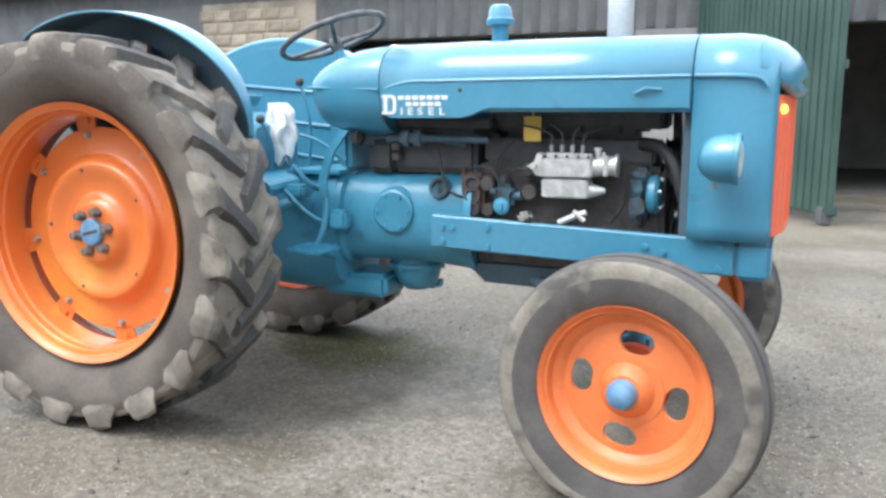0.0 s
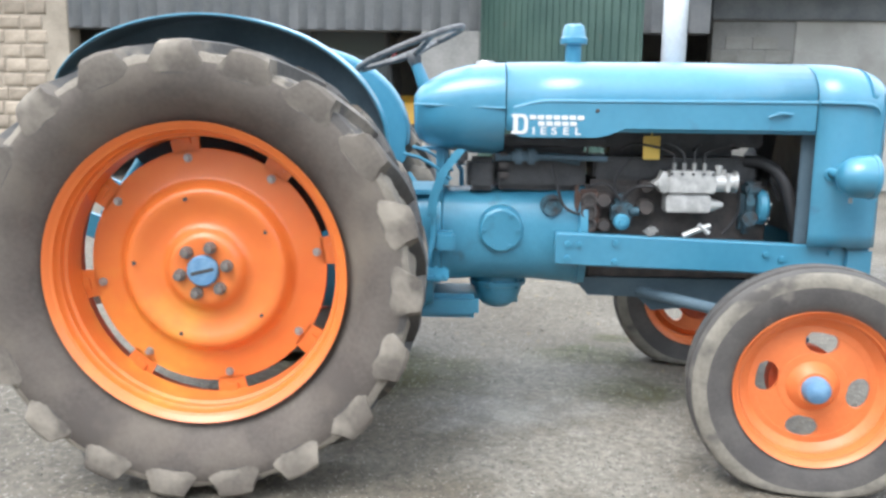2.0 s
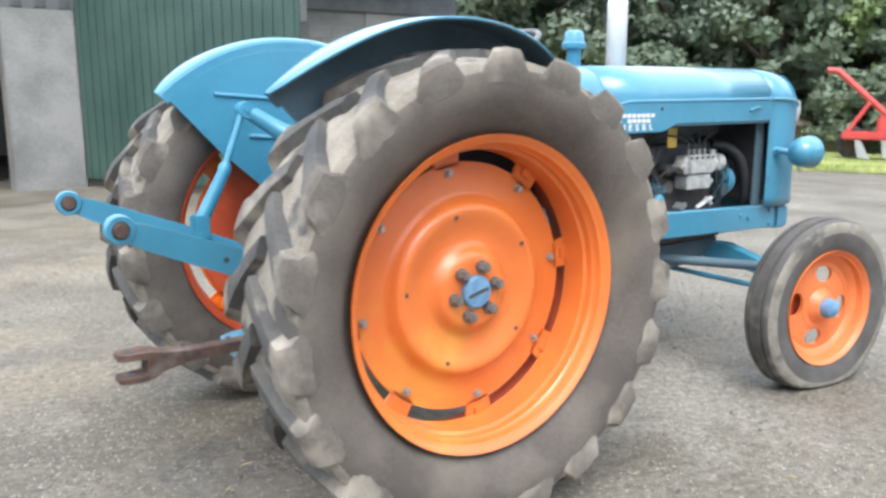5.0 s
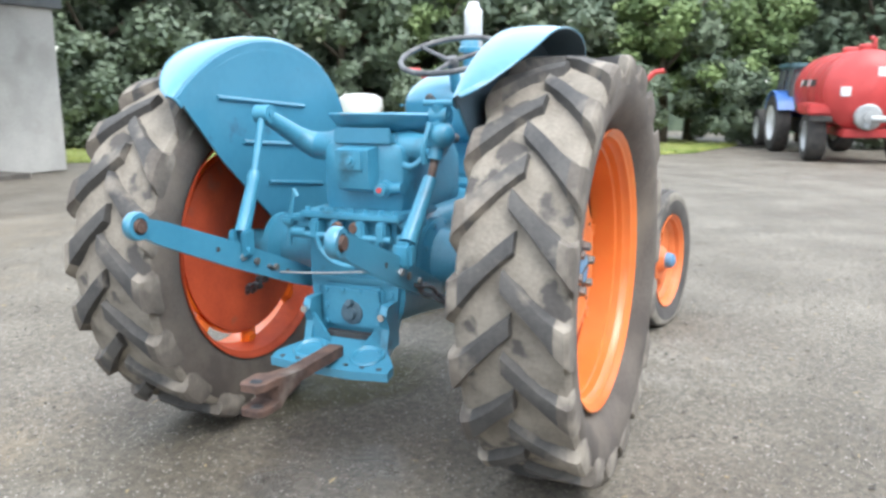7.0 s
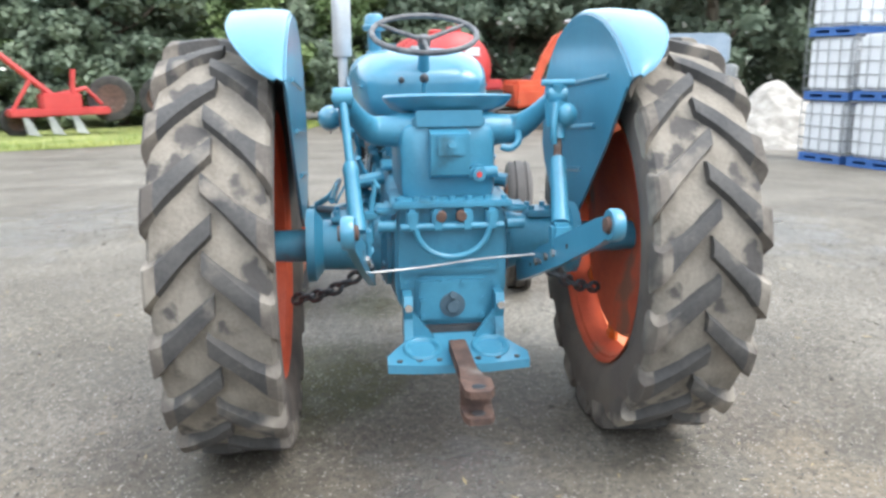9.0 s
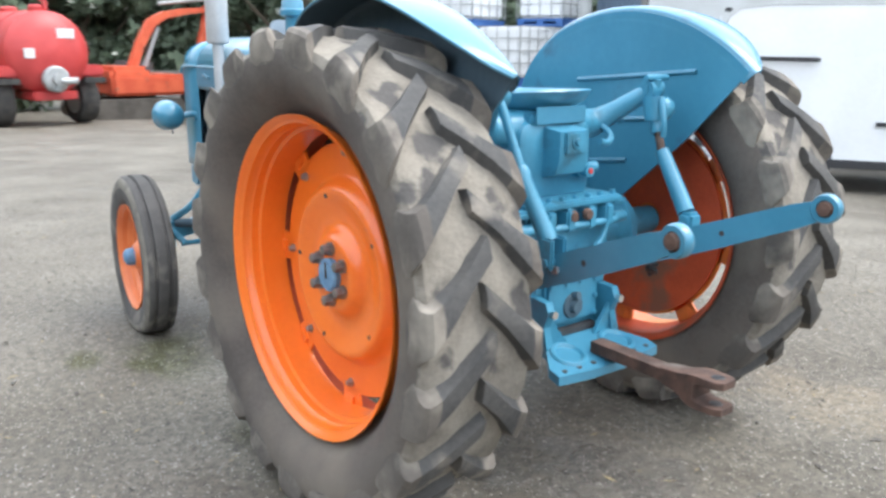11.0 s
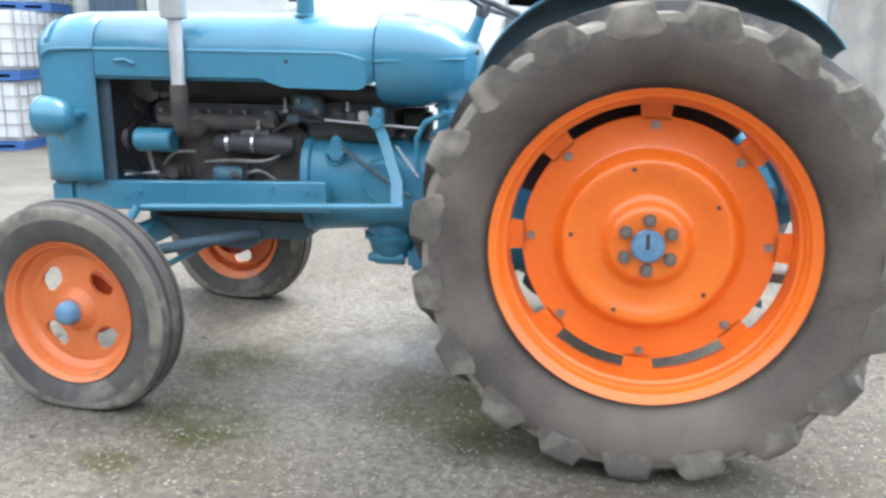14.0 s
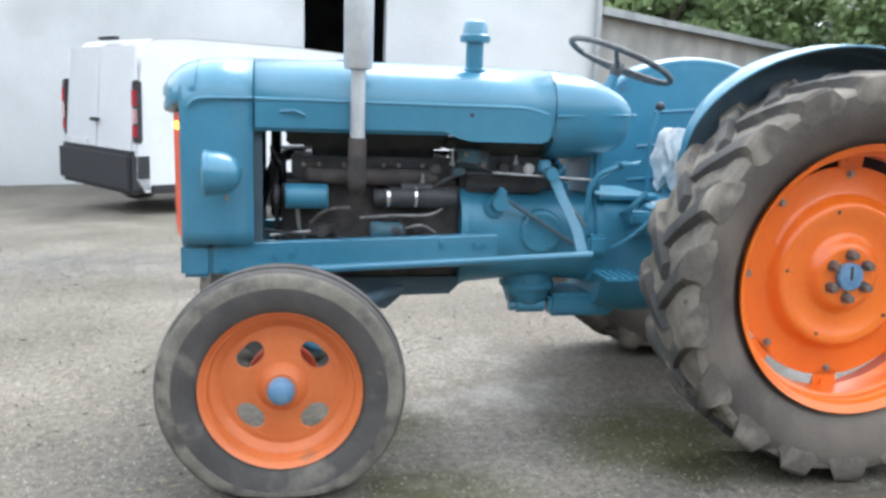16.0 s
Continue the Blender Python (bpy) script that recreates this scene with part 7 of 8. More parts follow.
for x in (0.0, 1.5):
    for s_ in (1, -1):
        wheel_part(dump, (x, s_ * 0.62, 0.36), 0.36, 0.26, (0, s_, 0), YELLOW)
g = Geo()
g.box((-0.5, -0.45, 0.42), (1.9, 0.45, 0.62), 0.04)
part("chassis", g, YELLOW, dump)
g = Geo()
g.box((-0.6, -0.5, 0.62), (0.55, 0.5, 1.42), 0.05)
part("engine_cover", g, TEAL, dump)
g = Geo()
g.loft([[(x, y, z) for y in (-0.62, 0.62) for z in zz] for x, zz in ((0.75, (0.8, 1.55)), (1.4, (0.65, 1.6)), (2.3, (1.0, 1.5)))])
g.sphere((1.4, 0, 1.45), 0.55, 16, 1.1, 0.95, 0.45)
part("skip", g, DULL_YELLOW, dump, "dirty yellow skip")
g = Geo()
g.box((-0.66, -0.3, 0.52), (-0.58, 0.3, 0.66), 0.01)
part("rear_plate", g, YELLOW, dump)
dump.matrix_world = Matrix.Translation((17.6, -6.15, ground_z(17.6, -6.15))) @ Matrix.Rotation(radians(-20), 4, "Z")

# long flat wall of sheets behind the excavator
g = Geo()
g.box((26.5, -18.0, -1.6), (26.8, -6.5, 0.55), 0.02)
structure("wall_far", g, GREY_WALL, "low weathered wall behind the machines", "wall")

# red plough and tedder on the verge
def implement(px, py, turn):
    t = thing("farm_implement", "red folding farm implement with a black tyre on the verge", "implement", "implements on the verge")
    g = Geo()
    g.box((-1.3, -0.35, 0.55), (1.2, 0.35, 0.75), 0.04)
    g.box((-0.5, -0.3, 0.7), (0.5, 0.3, 1.15), 0.05)
    frame_ = part("main_frame", g, RED, t)
    for pts, r in (([(-0.2, 0, 1.1), (-0.9, 0, 1.75), (-1.5, 0, 2.3), (-1.75, 0, 2.32)], 0.08), ([(-0.4, 0.1, 1.0), (0.7, 0.1, 1.25), (1.1, 0.1, 0.8)], 0.06), ([(-1.2, -0.2, 0.7), (-0.7, -0.2, 1.5)], 0.05), ([(0.3, -0.2, 1.1), (0.35, -0.2, 1.75)], 0.07)):
        g = Geo()
        g.tube(pts, r, 8)
        part("arm", g, RED, t)
    for x in (-1.0, -0.4, 0.2):
        g = Geo()
        g.loft([[(x, y, 0.6), (x + 0.12, y, 0.6), (x + 0.4, y, 0.05), (x + 0.1, y, 0.1)] for y in (-0.3, -0.22)])
        part("share", g, GALV, t)
    wheel_part(t, (-1.0, 0.45, 0.42), 0.42, 0.22, (0, 1, 0), RUST)
    wheel_part(t, (1.35, 0.1, 0.95), 0.62, 0.3, (0.3, 1, 0), RUST)
    t.matrix_world = Matrix.Translation((px, py, ground_z(px, py) + 0.03)) @ Matrix.Rotation(turn, 4, "Z")
    return t


implement(20.1, 7.9, radians(-60))
implement(22.4, 4.4, radians(100))

# grey trailer with ramps, and the white tank beside it
tr = thing("plant_trailer", "grey plant trailer with two upright ramps", "trailer")
g = Geo()
g.box((-2.0, -0.95, 0.55), (2.0, 0.95, 0.72), 0.02)
g.box((2.0, -0.06, 0.5), (3.2, 0.06, 0.6), 0.01)
part("bed", g, GALV, tr)
for y in (-0.74, 0.74):
    g = Geo()
    g.box((-2.08, y - 0.27, 0.6), (-1.98, y + 0.27, 2.05), 0.02)
    part("ramp", g, GALV, tr)
for x in (-0.45, 0.45):
    for s_ in (1, -1):
        wheel_part(tr, (x, s_ * 1.05, 0.33), 0.33, 0.2, (0, s_, 0), GALV)
g = Geo()
g.box((-2.0, 0.9, 0.72), (2.0, 0.96, 1.0), 0.01)
g.box((-2.0, -0.96, 0.72), (2.0, -0.9, 1.0), 0.01)
g.box((-0.6, -0.7, 0.72), (1.6, 0.7, 0.95), 0.05)
part("side_board", g, GALV, tr)
tr.matrix_world = Matrix.Translation((20.3, 15.1, ground_z(20, 15) + 0.1)) @ Matrix.Rotation(radians(35), 4, "Z")
wt = thing("water_tank", "white plastic water tank on a timber stand", "tank")
g = Geo()
g.lathe([(0.55, 0.0), (0.72, 0.05), (0.78, 0.35), (0.74, 0.62), (0.5, 0.76), (0, 0.8)], (0, 0, 0.82), (0, 0, 1), 28)
part("tank", g, BOTTLE, wt)
g = Geo()
for x in (-0.55, 0.55):
    for y in (-0.55, 0.55):
        g.box((x - 0.06, y - 0.06, 0), (x + 0.06, y + 0.06, 0.74), 0.01)
g.box((-0.8, -0.8, 0.72), (0.8, 0.8, 0.82), 0.01)
part("stand", g, WOOD, wt)
wt.matrix_world = Matrix.Translation((21.5, 12.4, ground_z(21.5, 12) + 0.1))

# post-and-rail fence on the verge
fence = thing("fence", "weathered timber post and rail fence", "fence")
fp = [(15.5 + 1.35 * i, 20.2 - 1.3 * i) for i in range(8)]
for i, (x, y) in enumerate(fp):
    g = Geo()
    gz_ = ground_z(x, y)
    g.box((x - 0.06, y - 0.06, gz_), (x + 0.06, y + 0.06, gz_ + 1.25), 0.015)
    part("post", g, WOOD, fence)
    if i:
        for z in (0.55, 1.0):
            g = Geo()
            g.tube([(fp[i - 1][0], fp[i - 1][1], ground_z(*fp[i - 1]) + z), (x, y, gz_ + z)], 0.04, 6)
            part("rail", g, WOOD, fence)

# stack of caged plastic tanks, planks and posts beside the white building
def caged_tank(x, y, z, turn):
    t = thing("caged_tank", "white plastic tank in a steel cage on a pallet", "container", "stacked caged tanks")
    g = Geo()
    g.box((-0.48, -0.58, 0.16), (0.48, 0.58, 1.08), 0.06)
    part("bottle", g, BOTTLE, t)
    g = Geo()
    g.box((-0.5, -0.6, 0.0), (0.5, 0.6, 0.05), 0.005)
    g.box((-0.5, -0.6, 0.10), (0.5, 0.6, 0.15), 0.005)
    for a in (-0.42, 0, 0.42):
        g.box((a - 0.07, -0.6, 0.05), (a + 0.07, 0.6, 0.10), 0)
    part("pallet", g, PALLET_BLUE, t)
    for h in (0.2, 0.42, 0.64, 0.86, 1.07):
        g = Geo()
        g.tube([(-0.51, -0.61, h), (0.51, -0.61, h), (0.51, 0.61, h), (-0.51, 0.61, h), (-0.51, -0.61, h)], 0.012, 6)
        part("cage_hoop", g, GALV, t)
    for a in (-0.5, -0.25, 0, 0.25, 0.5):
        for p, q in ((a, -0.61), (-0.51, a * 1.2), (a, 0.61)):
            g = Geo()
            g.tube([(p, q, 0.15), (p, q, 1.08)], 0.010, 6)
            part("cage_bar", g, GALV, t)
    t.matrix_world = Matrix.Translation((x, y, z)) @ Matrix.Rotation(turn, 4, "Z")
    return t


first = caged_tank(9.7, -8.75, ground_z(9.7, -8.75), radians(12))
for x, y, lvl in ((10.0, -10.05, 0), (10.3, -11.35, 0), (10.95, -8.6, 0), (11.3, -9.9, 0), (9.7, -8.75, 1), (10.0, -10.05, 1), (10.3, -11.35, 1), (10.95, -8.6, 1), (11.3, -9.9, 1), (10.0, -10.05, 2), (10.95, -8.6, 2)):
    copy_thing(first, Matrix.Translation((x, y, ground_z(x, y) + 1.1 * lvl)) @ Matrix.Rotation(radians(12 + 3 * lvl), 4, "Z"))
for i, (x, y, lean) in enumerate(((8.75, -9.2, 0.25), (8.95, -9.2, 0.32), (9.2, -9.3, 0.4))):
    g = Geo()
    z = ground_z(x, y)
    g.loft([[(x - 0.1, y, z), (x + 0.1, y, z), (x + 0.1, y - 0.05, z), (x - 0.1, y - 0.05, z)], [(x - 0.1 - lean, y, z + 1.5), (x + 0.1 - lean, y, z + 1.5), (x + 0.1 - lean, y - 0.05, z + 1.5), (x - 0.1 - lean, y - 0.05, z + 1.5)]])
    tagged(new("plank", make_mesh("plank", g, WOOD)), "weathered plank leaning by the white wall", "plank", "leaning planks")
blue_door = thing("sheeted_door", "faded blue sheeted door in a grey frame beside the white wall", "door")
g = Geo()
g.box((8.36, WY - 0.30, ground_z(8.4, WY)), (9.7, WY - 0.24, 3.4), 0.01)
part("leaf", g, BLUE_SHEET, blue_door)
for i in range(9):
    g = Geo()
    g.box((8.42 + 0.145 * i, WY - 0.242, ground_z(8.4, WY) + 0.05), (8.48 + 0.145 * i, WY - 0.222, 3.35), 0.008)
    part("corrugation", g, BLUE_SHEET, blue_door)
g = Geo()
g.box((8.22, WY - 0.30, ground_z(8.4, WY) - 0.02), (8.355, WY + 0.02, 3.5), 0.01)
part("jamb", g, CONCRETE, blue_door)
barrel_ = thing("barrel", "blue plastic barrel standing by the stacked tanks", "barrel")
g = Geo()
g.lathe([(0, 0.0), (0.25, 0.0), (0.28, 0.03), (0.285, 0.25), (0.292, 0.27), (0.285, 0.29), (0.285, 0.60), (0.292, 0.62), (0.285, 0.64), (0.28, 0.86), (0.25, 0.90), (0.24, 0.88), (0, 0.88)], (11.9, -9.0, ground_z(11.9, -9.0) - 0.01), (0, 0, 1), 32)
part("drum", g, PALLET_BLUE, barrel_)
g = Geo()
g.lathe([(0.252, 0.0), (0.262, 0.0), (0.262, 0.03), (0.252, 0.03)], (11.9, -9.0, ground_z(11.9, -9.0) + 0.875), (0, 0, 1), 32)
part("rim", g, PALLET_BLUE, barrel_)
g = Geo()
g.cyl((8.75, -9.6, ground_z(8.75, -9.6)), (8.75, -9.6, 4.0), 0.12)
tagged(new("pole", make_mesh("pole", g, GALV)), "grey steel pole beside the stacked tanks", "pole")

# yellow cabbed loader in the shed bay, its back to the yard
ld = thing("loader", "yellow cabbed loader seen from behind in the dark shed", "loader")
for x, r in ((0.0, 0.66), (2.3, 0.5)):
    for s_ in (1, -1):
        wheel_part(ld, (x, s_ * 1.02, r), r, 0.42, (0, s_, 0), YELLOW)
g = Geo()
g.loft([[(x, y, z) for y, z in ((-w, 0.22), (w, 0.22), (w + 0.05, 0.95), (-w - 0.05, 0.95))] for x, w in ((-0.95, 0.66), (-0.9, 0.74), (-0.4, 0.74))])
part("rear_box", g, YELLOW, ld)
g = Geo()
g.box((-0.5, -0.5, 0.5), (2.9, 0.5, 1.1), 0.06)
part("body", g, ENGINE, ld)
g = Geo()
g.loft([[(x, y, z) for x, y in ((-0.45, -w), (1.2, -w), (1.2, w), (-0.45, w))] for z, w in ((0.98, 0.62), (1.6, 0.72), (2.55, 0.62))])
cab_l = part("cab", g, GLASS_DARK, ld, "dark glazed cab")
for y in (-0.66, 0.66):
    g = Geo()
    g.tube([(-0.46, y * 0.94, 0.98), (-0.47, y * 1.08, 1.6), (-0.46, y * 0.95, 2.56)], 0.05, 8)
    part("cab_pillar", g, DARK_TIN, cab_l)
g = Geo()
g.box((-0.6, -0.72, 2.53), (1.3, 0.72, 2.66), 0.05)
part("roof", g, DARK_TIN, ld)
for s_ in (1, -1):
    g = Geo()
    g.loft([[(x, y, z) for y, z in ((s_ * 0.72, z0), (s_ * 1.24, z0 - 0.02), (s_ * 1.24, z0 - 0.07), (s_ * 0.72, z0 - 0.05))] for x, z0 in ((-0.72, 0.98), (-0.60, 1.28), (-0.2, 1.42), (0.5, 1.36))])
    part("mudguard", g, YELLOW, ld)
    g = Geo()
    g.box((-0.56, s_ * 0.78 - 0.05, 1.98), (-0.46, s_ * 0.78 + 0.05, 2.16), 0.02)
    part("tail_lamp", g, TAIL, ld)
ld.matrix_world = Matrix.Translation((-1.16, SY + 1.75, 0.06)) @ Matrix.Rotation(radians(88), 4, "Z")

# grey-blue box trailer among the machines
bt = thing("box_trailer", "grey-blue livestock trailer with a rounded front", "trailer")
g = Geo()
g.loft([[(x, y, z) for x, z in ((-0.3, 0.55), (1.5, 0.55), (1.6, 0.9), (1.58, 1.75), (1.45, 1.88), (-0.2, 1.92), (-0.3, 1.85))] for y in (-0.85, 0.85)])
part("box", g, GALV, bt)
for z in (0.85, 1.2, 1.55):
    for s_ in (1, -1):
        g = Geo()
        g.box((-0.28, s_ * 0.86 - 0.01, z - 0.03), (1.45, s_ * 0.86 + 0.01, z + 0.03), 0.005)
        part("side_rail", g, TEAL, bt)
for x in (-0.15, 0.5, 1.15):
    for s_ in (1, -1):
        g = Geo()
        g.box((x - 0.04, s_ * 0.87 - 0.012, 0.6), (x + 0.04, s_ * 0.87 + 0.012, 1.86), 0.005)
        part("side_post", g, GALV, bt)
g = Geo()
corner = [(cx + 0.18 * math.cos(radians(d + q)), cz + 0.18 * math.sin(radians(d + q))) for cx, cz, d in ((1.40, 2.50, 0), (0.10, 2.50, 90), (0.10, 2.08, 180), (1.40, 2.08, 270)) for q in (0, 22, 45, 68, 90)]
g.plate(corner, -0.6, 0.6)
part("water_tank", g, PALE_BLUE, bt, "pale blue rounded tank")
for x in (1.08, 1.62):
    for s_ in (1, -1):
        wheel_part(bt, (x, s_ * 0.95, 0.262), 0.262, 0.18, (0, s_, 0), WHITE_PAINT)
bt.matrix_world = Matrix.Translation((17.61, -9.34, ground_z(18.35, -7.95))) @ Matrix.Rotation(radians(62), 4, "Z")

# pale heap of gravel beside the trailer
hv, hf, HN, HR = [], [], 40, 16
for j in range(HR + 1):
    for i in range(HN):
        a, r = 2 * math.pi * i / HN, 2.0 * j / HR
        px, py = 15.4 + r * math.cos(a), -9.7 + r * math.sin(a)
        rise = 1.45 * max(0.0, 1 - (r / 2.0) ** 1.25) * (1 + 0.35 * noise.noise(Vector((px * 0.9, py * 0.9, 3)))) + 0.09 * noise.noise(Vector((px * 3, py * 3, 0))) + 0.03 * noise.noise(Vector((px * 9, py * 9, 1)))
        hv.append((px, py, ground_z(px, py) - 0.03 + (rise if j < HR else -0.06)))
for j in range(HR):
    for i in range(HN):
        k = (i + 1) % HN
        hf.append((j * HN + i, (j + 1) * HN + i, (j + 1) * HN + k, j * HN + k))
me = bpy.data.meshes.new("gravel_heap")
me.from_pydata(hv, [], hf)
me.materials.append(HEAP)
tagged(new("gravel_heap", me), "pale grey heap of gravel on the yard's edge", "gravel heap")


# ---------- trees and hedge ----------
def tree(name, label, seed, height, spread_, mat, leaves=5200, size=0.13, trunk=True, low=0.18, blossom=0):
    rng = np.random.default_rng(seed)
    t = thing(name, label, "tree", "trees round the yard")
    limbs = []
    if trunk:
        g = Geo()
        g.tube([(0, 0, 0), (0.08, 0.03, height * 0.25), (-0.05, 0.1, height * 0.5), (0.05, 0, height * 0.8)], [0.2, 0.16, 0.11, 0.04], 10, 1)
        for i in range(7):
            a = i * 2.4 + seed
            z = height * (0.25 + 0.07 * i)
            e = (math.cos(a) * spread_ * 0.6, math.sin(a) * spread_ * 0.6, z + height * 0.2)
            limbs.append(e)
            g.tube([(0, 0, z), (e[0] * 0.5, e[1] * 0.5, z + height * 0.07), e], [0.08, 0.05, 0.02], 7, 1)
        part("trunk", g, BARK, t)
    clumps = []
    for i in range(46):
        a, u = rng.uniform(0, 6.28), rng.uniform(0, 1)
        z = height * (low + (1 - low) * rng.uniform(0, 1) ** 0.8)
        k = math.sqrt(max(0.05, 1 - ((z / height - 0.5) / 0.58) ** 2))
        r = spread_ * k * math.sqrt(u) * 0.95
        clumps.append((r * math.cos(a), r * math.sin(a), z, rng.uniform(0.35, 0.85) * spread_ * 0.36))
    n = leaves
    c = np.array(clumps)[rng.integers(0, len(clumps), n)]
    d = rng.normal(size=(n, 3))
    d /= np.linalg.norm(d, axis=1)[:, None]
    p = c[:, :3] + d * (c[:, 3] * rng.uniform(0.55, 1.05, n))[:, None] * np.array([1, 1, 0.8])
    e1 = rng.normal(size=(n, 3))
    e1 /= np.linalg.norm(e1, axis=1)[:, None]
    e2 = np.cross(e1, d + 0.3 * rng.normal(size=(n, 3)))
    e2 /= np.linalg.norm(e2, axis=1)[:, None] + 1e-6
    s = size * rng.uniform(0.6, 1.4, n)[:, None]
    quad = np.stack([p - e1 * s, p + e2 * s * 0.55, p + e1 * s, p - e2 * s * 0.55], axis=1).reshape(-1, 3)
    quad[:, 2] = np.maximum(quad[:, 2], 0.02)
    me = bpy.data.meshes.new("crown")
    me.from_pydata(quad.tolist(), [], [(4 * i, 4 * i + 1, 4 * i + 2, 4 * i + 3) for i in range(n)])
    me.materials.append(mat)
    me.materials.append(BLOSSOM)
    if blossom:
        me.polygons.foreach_set("material_index", (rng.uniform(size=n) < blossom).astype(np.int32))
    o = new("crown", me)
    o.parent = t
    return t


t1 = tree("tree", "tall dark green broadleaf tree in full leaf", 1, 8.5, 3.0, LEAF, 15000, 0.15)
t2 = tree("tree", "broad green tree with pale blossom", 2, 6.5, 2.8, LEAF, 13000, 0.14, blossom=0.012)
t3 = tree("tree", "lighter green leafy tree", 3, 6.0, 2.3, LEAF_LIGHT, 9500, 0.13)
b1 = tree("bush", "dense dark green hedge bush", 4, 3.0, 2.0, LEAF, 9500, 0.105, trunk=False, low=0.02, blossom=0.006)
for o, (x, y, k) in zip((t1, t2, t3, b1), ((16.5, 18.5, 1.0), (23.5, 14.2, 1.0), (28.5, 3.6, 1.0), (19.6, 16.2, 1.0))):
    o.matrix_world = Matrix.Translation((x, y, ground_z(x, y) - 0.05))
rng = random.Random(21)
for src, spots in ((t1, [(11.5, 20.5), (27.2, 9.8), (30.5, -3.5), (30.5, -9.0), (23.5, -15.5), (20, -19), (31, 3), (13.5, 23), (25, 14), (27, -12)]), (t2, [(14.0, 25.4), (25.8, 7.8), (29.5, -6.2), (18.4, 19.5), (22, -11)]),
                   (t3, [(17.5, 23.2), (29.5, 0.4), (26.0, 11.6), (9.8, 18.5)]),
                   (t1, [(-17, -19), (4, -22), (-22, -16), (-24, -8), (-9, -26), (-18, -28), (-13.5, -27), (-1, -26), (3, -27)]), (t3, [(-6, -20), (-11, -22), (-2, -22), (-5.5, -24), (-15.0, -24.5), (-12, -23.5), (-9.5, -20.5), (-4, -21)]), (t1, [(33, 8), (33, 13), (31, 17), (27.5, 20), (23, 23), (19, 26), (14, 28), (9, 30), (34, -1), (34, -14), (5, 31)]), (t2, [(31, 11), (29, 15.5), (25.5, 18.5), (21, 21)]), (t3, [(-8, -18), (-14, -17)]), (b1, [(15.3, 17.4), (13.6, 18.6), (16.4, 20.2), (23.2, 10.8), (24.4, 9.4), (25.2, 6.6), (26.2, 5.0), (28.5, -3.0), (29.5, -7.5), (28.5, -11.5), (27, -15), (28, 1.5), (20.5, 17.0), (21.8, 14.6)])):
    for x, y in spots:
        k = rng.uniform(0.85, 1.2)
        copy_thing(src, Matrix.Translation((x, y, ground_z(x, y) - 0.05)) @ Matrix.Rotation(rng.uniform(0, 6.28), 4, "Z") @ Matrix.Diagonal((k, k, k * rng.uniform(0.9, 1.1), 1)))

# far woodland all round, so that no bare horizon shows
g = Geo()
rng = random.Random(8)
vs, fs = [], []
n = 180
for i in range(n):
    a = 2 * math.pi * i / n
    r = 48 + 4 * math.sin(5 * a)
    h = 7 + 3 * noise.noise(Vector((math.cos(a) * 5, math.sin(a) * 5, 0))) + rng.uniform(-0.8, 0.8)
    vs += [(r * math.cos(a), r * math.sin(a), -1.5), ((r + 1.5) * math.cos(a), (r + 1.5) * math.sin(a), h * 0.7), ((r + 4) * math.cos(a), (r + 4) * math.sin(a), h)]
for i in range(n):
    j = (i + 1) % n
    fs += [(3 * i, 3 * j, 3 * j + 1, 3 * i + 1), (3 * i + 1, 3 * j + 1, 3 * j + 2, 3 * i + 2)]
g.add(vs, fs)
structure("backdrop", g, FAR_WOOD, "dark distant woodland round the farm", "woodland")

# ---------- small things on the yard ----------
def scatter(name, label, count, mat, size, seed, flat=0.5, long=1.0):
    rng = np.random.default_rng(seed)
    vs, fs = [], []
    base = np.array([(1, 0, 0), (-1, 0, 0), (0, 1, 0), (0, -1, 0), (0, 0, 1), (0, 0, -1)], float)
    tri = [(0, 2, 4), (2, 1, 4), (1, 3, 4), (3, 0, 4), (2, 0, 5), (1, 2, 5), (3, 1, 5), (0, 3, 5)]
    for i in range(count):
        r = 0.8 + 4.2 * rng.random() ** 0.7
        a = rng.uniform(0, 6.28)
        x, y = 0.9 + r * 1.15 * math.cos(a), r * math.sin(a)
        s = size * rng.uniform(0.5, 1.6)
        sh = base * np.array([s * long * rng.uniform(0.7, 1.3), s * rng.uniform(0.6, 1.1), s * flat]) * rng.uniform(0.75, 1.2, (6, 1))
        c, sn = math.cos(a * 7), math.sin(a * 7)
        o = len(vs)
        vs += [(x + c * p[0] - sn * p[1], y + sn * p[0] + c * p[1], ground_z(x, y) + s * flat * 0.6 + p[2]) for p in sh]
        fs += [(o + t[0], o + t[1], o + t[2]) for t in tri]
    me = bpy.data.meshes.new(name)
    me.from_pydata(vs, [], fs)
    me.materials.append(mat)
    return tagged(new(name, me), label, name, kind="stuff")


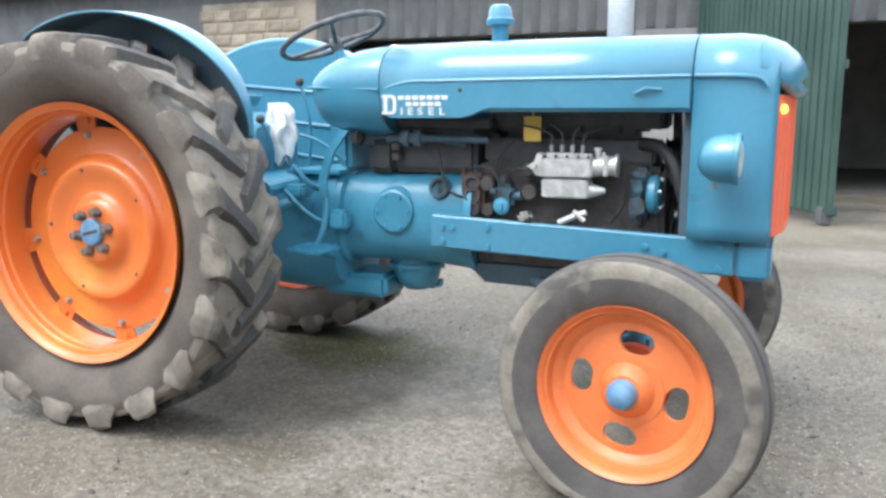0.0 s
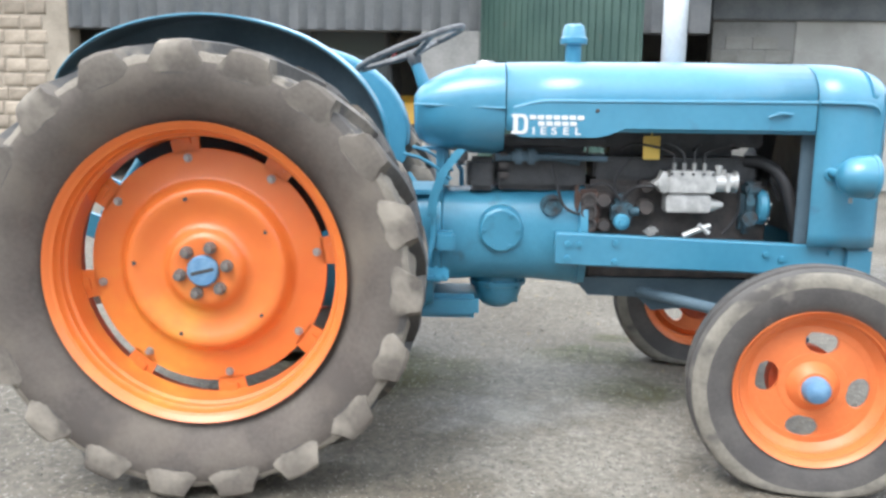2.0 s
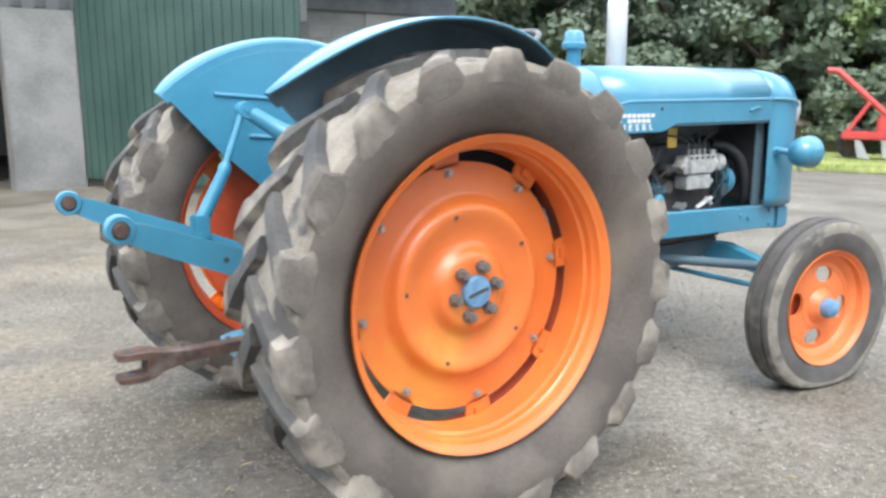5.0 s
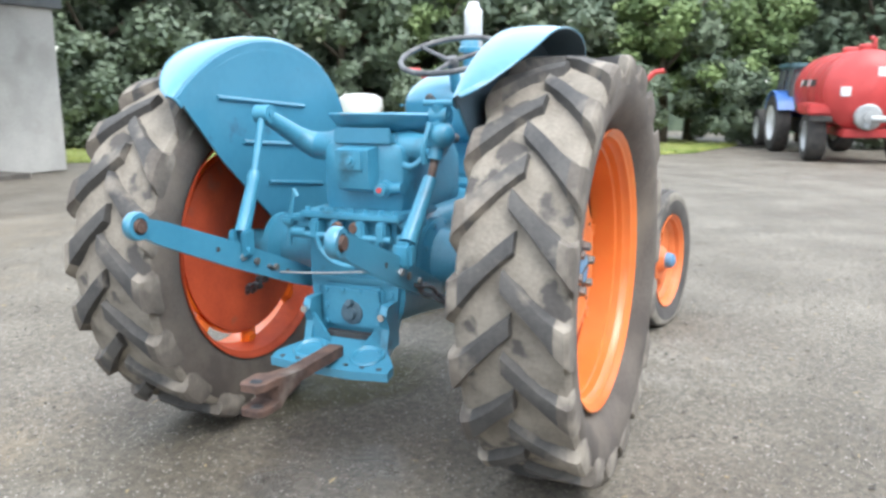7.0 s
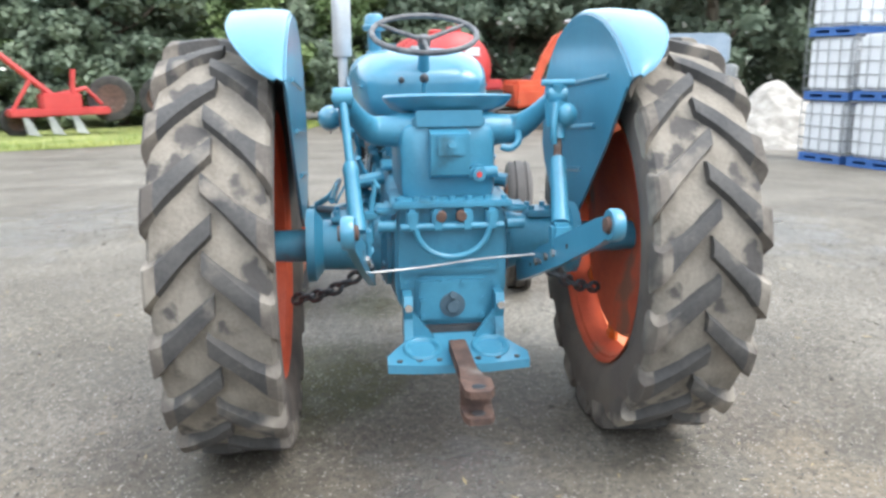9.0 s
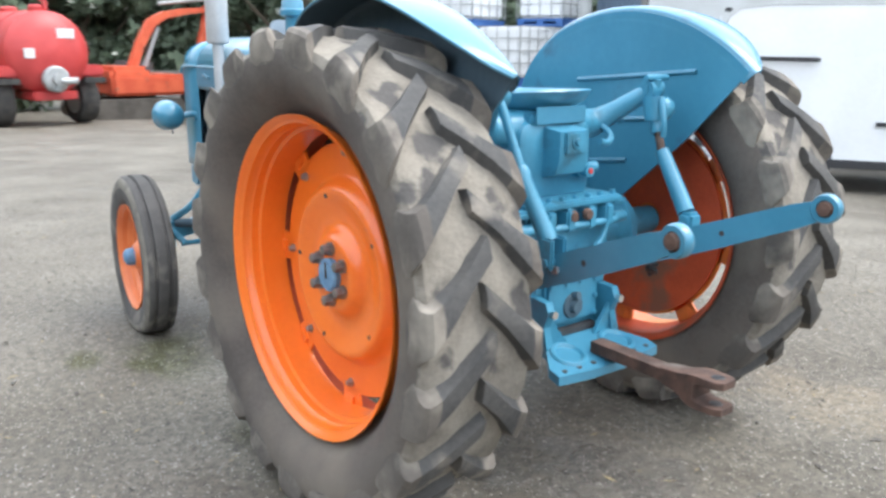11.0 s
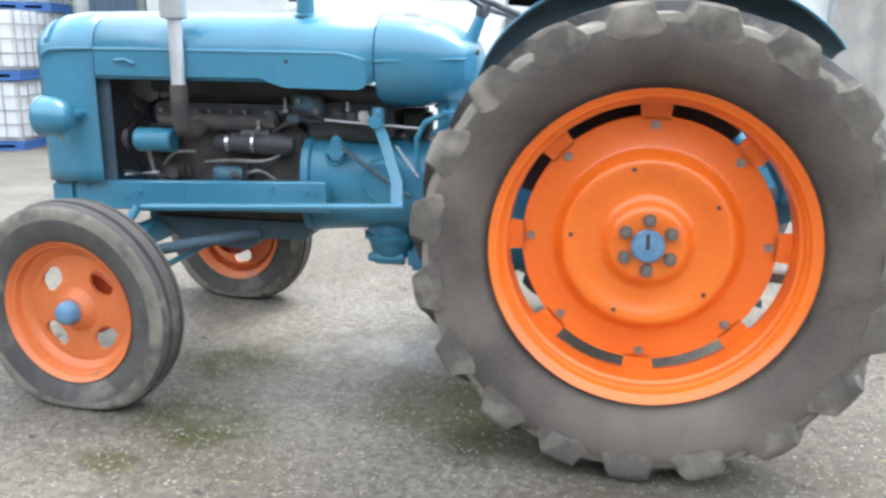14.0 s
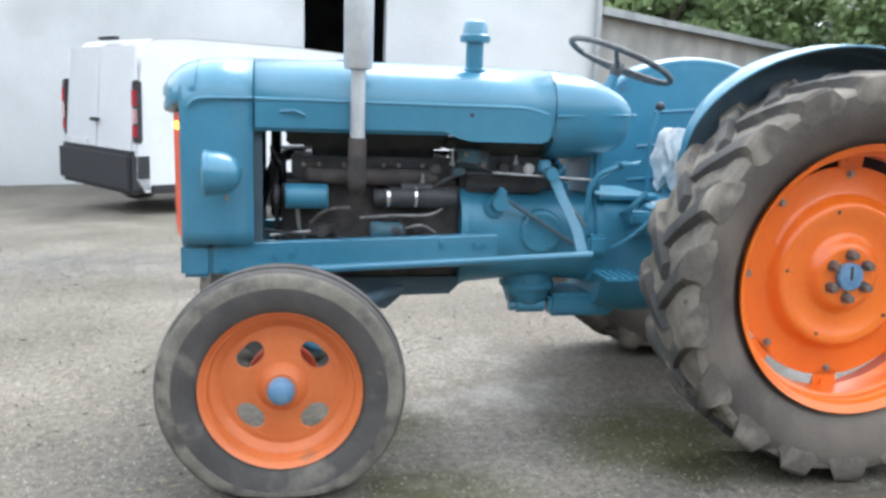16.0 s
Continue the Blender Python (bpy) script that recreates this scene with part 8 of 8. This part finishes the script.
scatter("gravel", "loose grey and pale chippings on the yard", 15000, PEBBLE, 0.0055, 1)
scatter("clods", "small dark clods of mud and leaf litter on the yard", 900, SHED_FLOOR, 0.008, 2, 0.35, 1.6)
scatter("straw", "bits of pale straw on the yard", 700, STRAW, 0.004, 3, 0.4, 4.0)


# ---------- pieces of walls ----------
def pieces(parent, name, shapes, places, mat):
    """Alike pieces on shared meshes, as children of a wall."""
    meshes = []
    for k, (w, d, h, cut) in enumerate(shapes):
        g = Geo()
        rng = random.Random(k + 5)
        lo, hi = (-w / 2, -d, -h / 2), (w / 2, 0.0, h / 2)
        ring = lambda y, c: [(lo[0] + c * rng.uniform(0.6, 1.4), y, lo[2] + c), (hi[0] - c, y, lo[2] + c * rng.uniform(0.6, 1.4)), (hi[0] - c * rng.uniform(0.6, 1.4), y, hi[2] - c), (lo[0] + c, y, hi[2] - c * rng.uniform(0.6, 1.4))]
        g.loft([ring(0.0, 0.0), ring(-d * 0.6, cut * 0.3), ring(-d, cut)])
        meshes.append(make_mesh(name, g, mat))
    for i, (x, y, z, k) in enumerate(places):
        o = new(name, meshes[k % len(meshes)])
        o.parent, o.location = parent, (x, y, z)


places, rng = [], random.Random(31)
for r in range(14):                       # rubble courses
    x = -8.0 + (0.12 if r % 2 else 0.2)
    while x < -5.75:
        places.append((x, SY + 0.006, 0.05 + 0.225 * r, rng.randrange(5)))
        x += 0.36
pieces(stone, "stone_block", [(0.34, 0.035, 0.20, 0.03), (0.33, 0.028, 0.21, 0.022), (0.345, 0.04, 0.205, 0.04), (0.32, 0.03, 0.195, 0.028), (0.345, 0.022, 0.21, 0.02)], places, BRICK)
places = []
for r in range(12):
    for c in range(3):
        x = 5.28 + 0.45 * c + (0.225 if r % 2 else 0.0)
        if x < 6.25:
            places.append((x, BY + 0.002, 0.02 + 0.2175 * r, r + c))
pieces(blockwall, "concrete_block", [(0.44, 0.014, 0.208, 0.006), (0.438, 0.011, 0.207, 0.008), (0.44, 0.016, 0.207, 0.007)], places, BLOCK)
pieces(fascia, "corrugation", [(0.15, 0.016, 1.10, 0.014)], [(-15.85 + 0.3 * i, SY + 0.022, 3.02, 0) for i in range(68)], DARK_TIN)
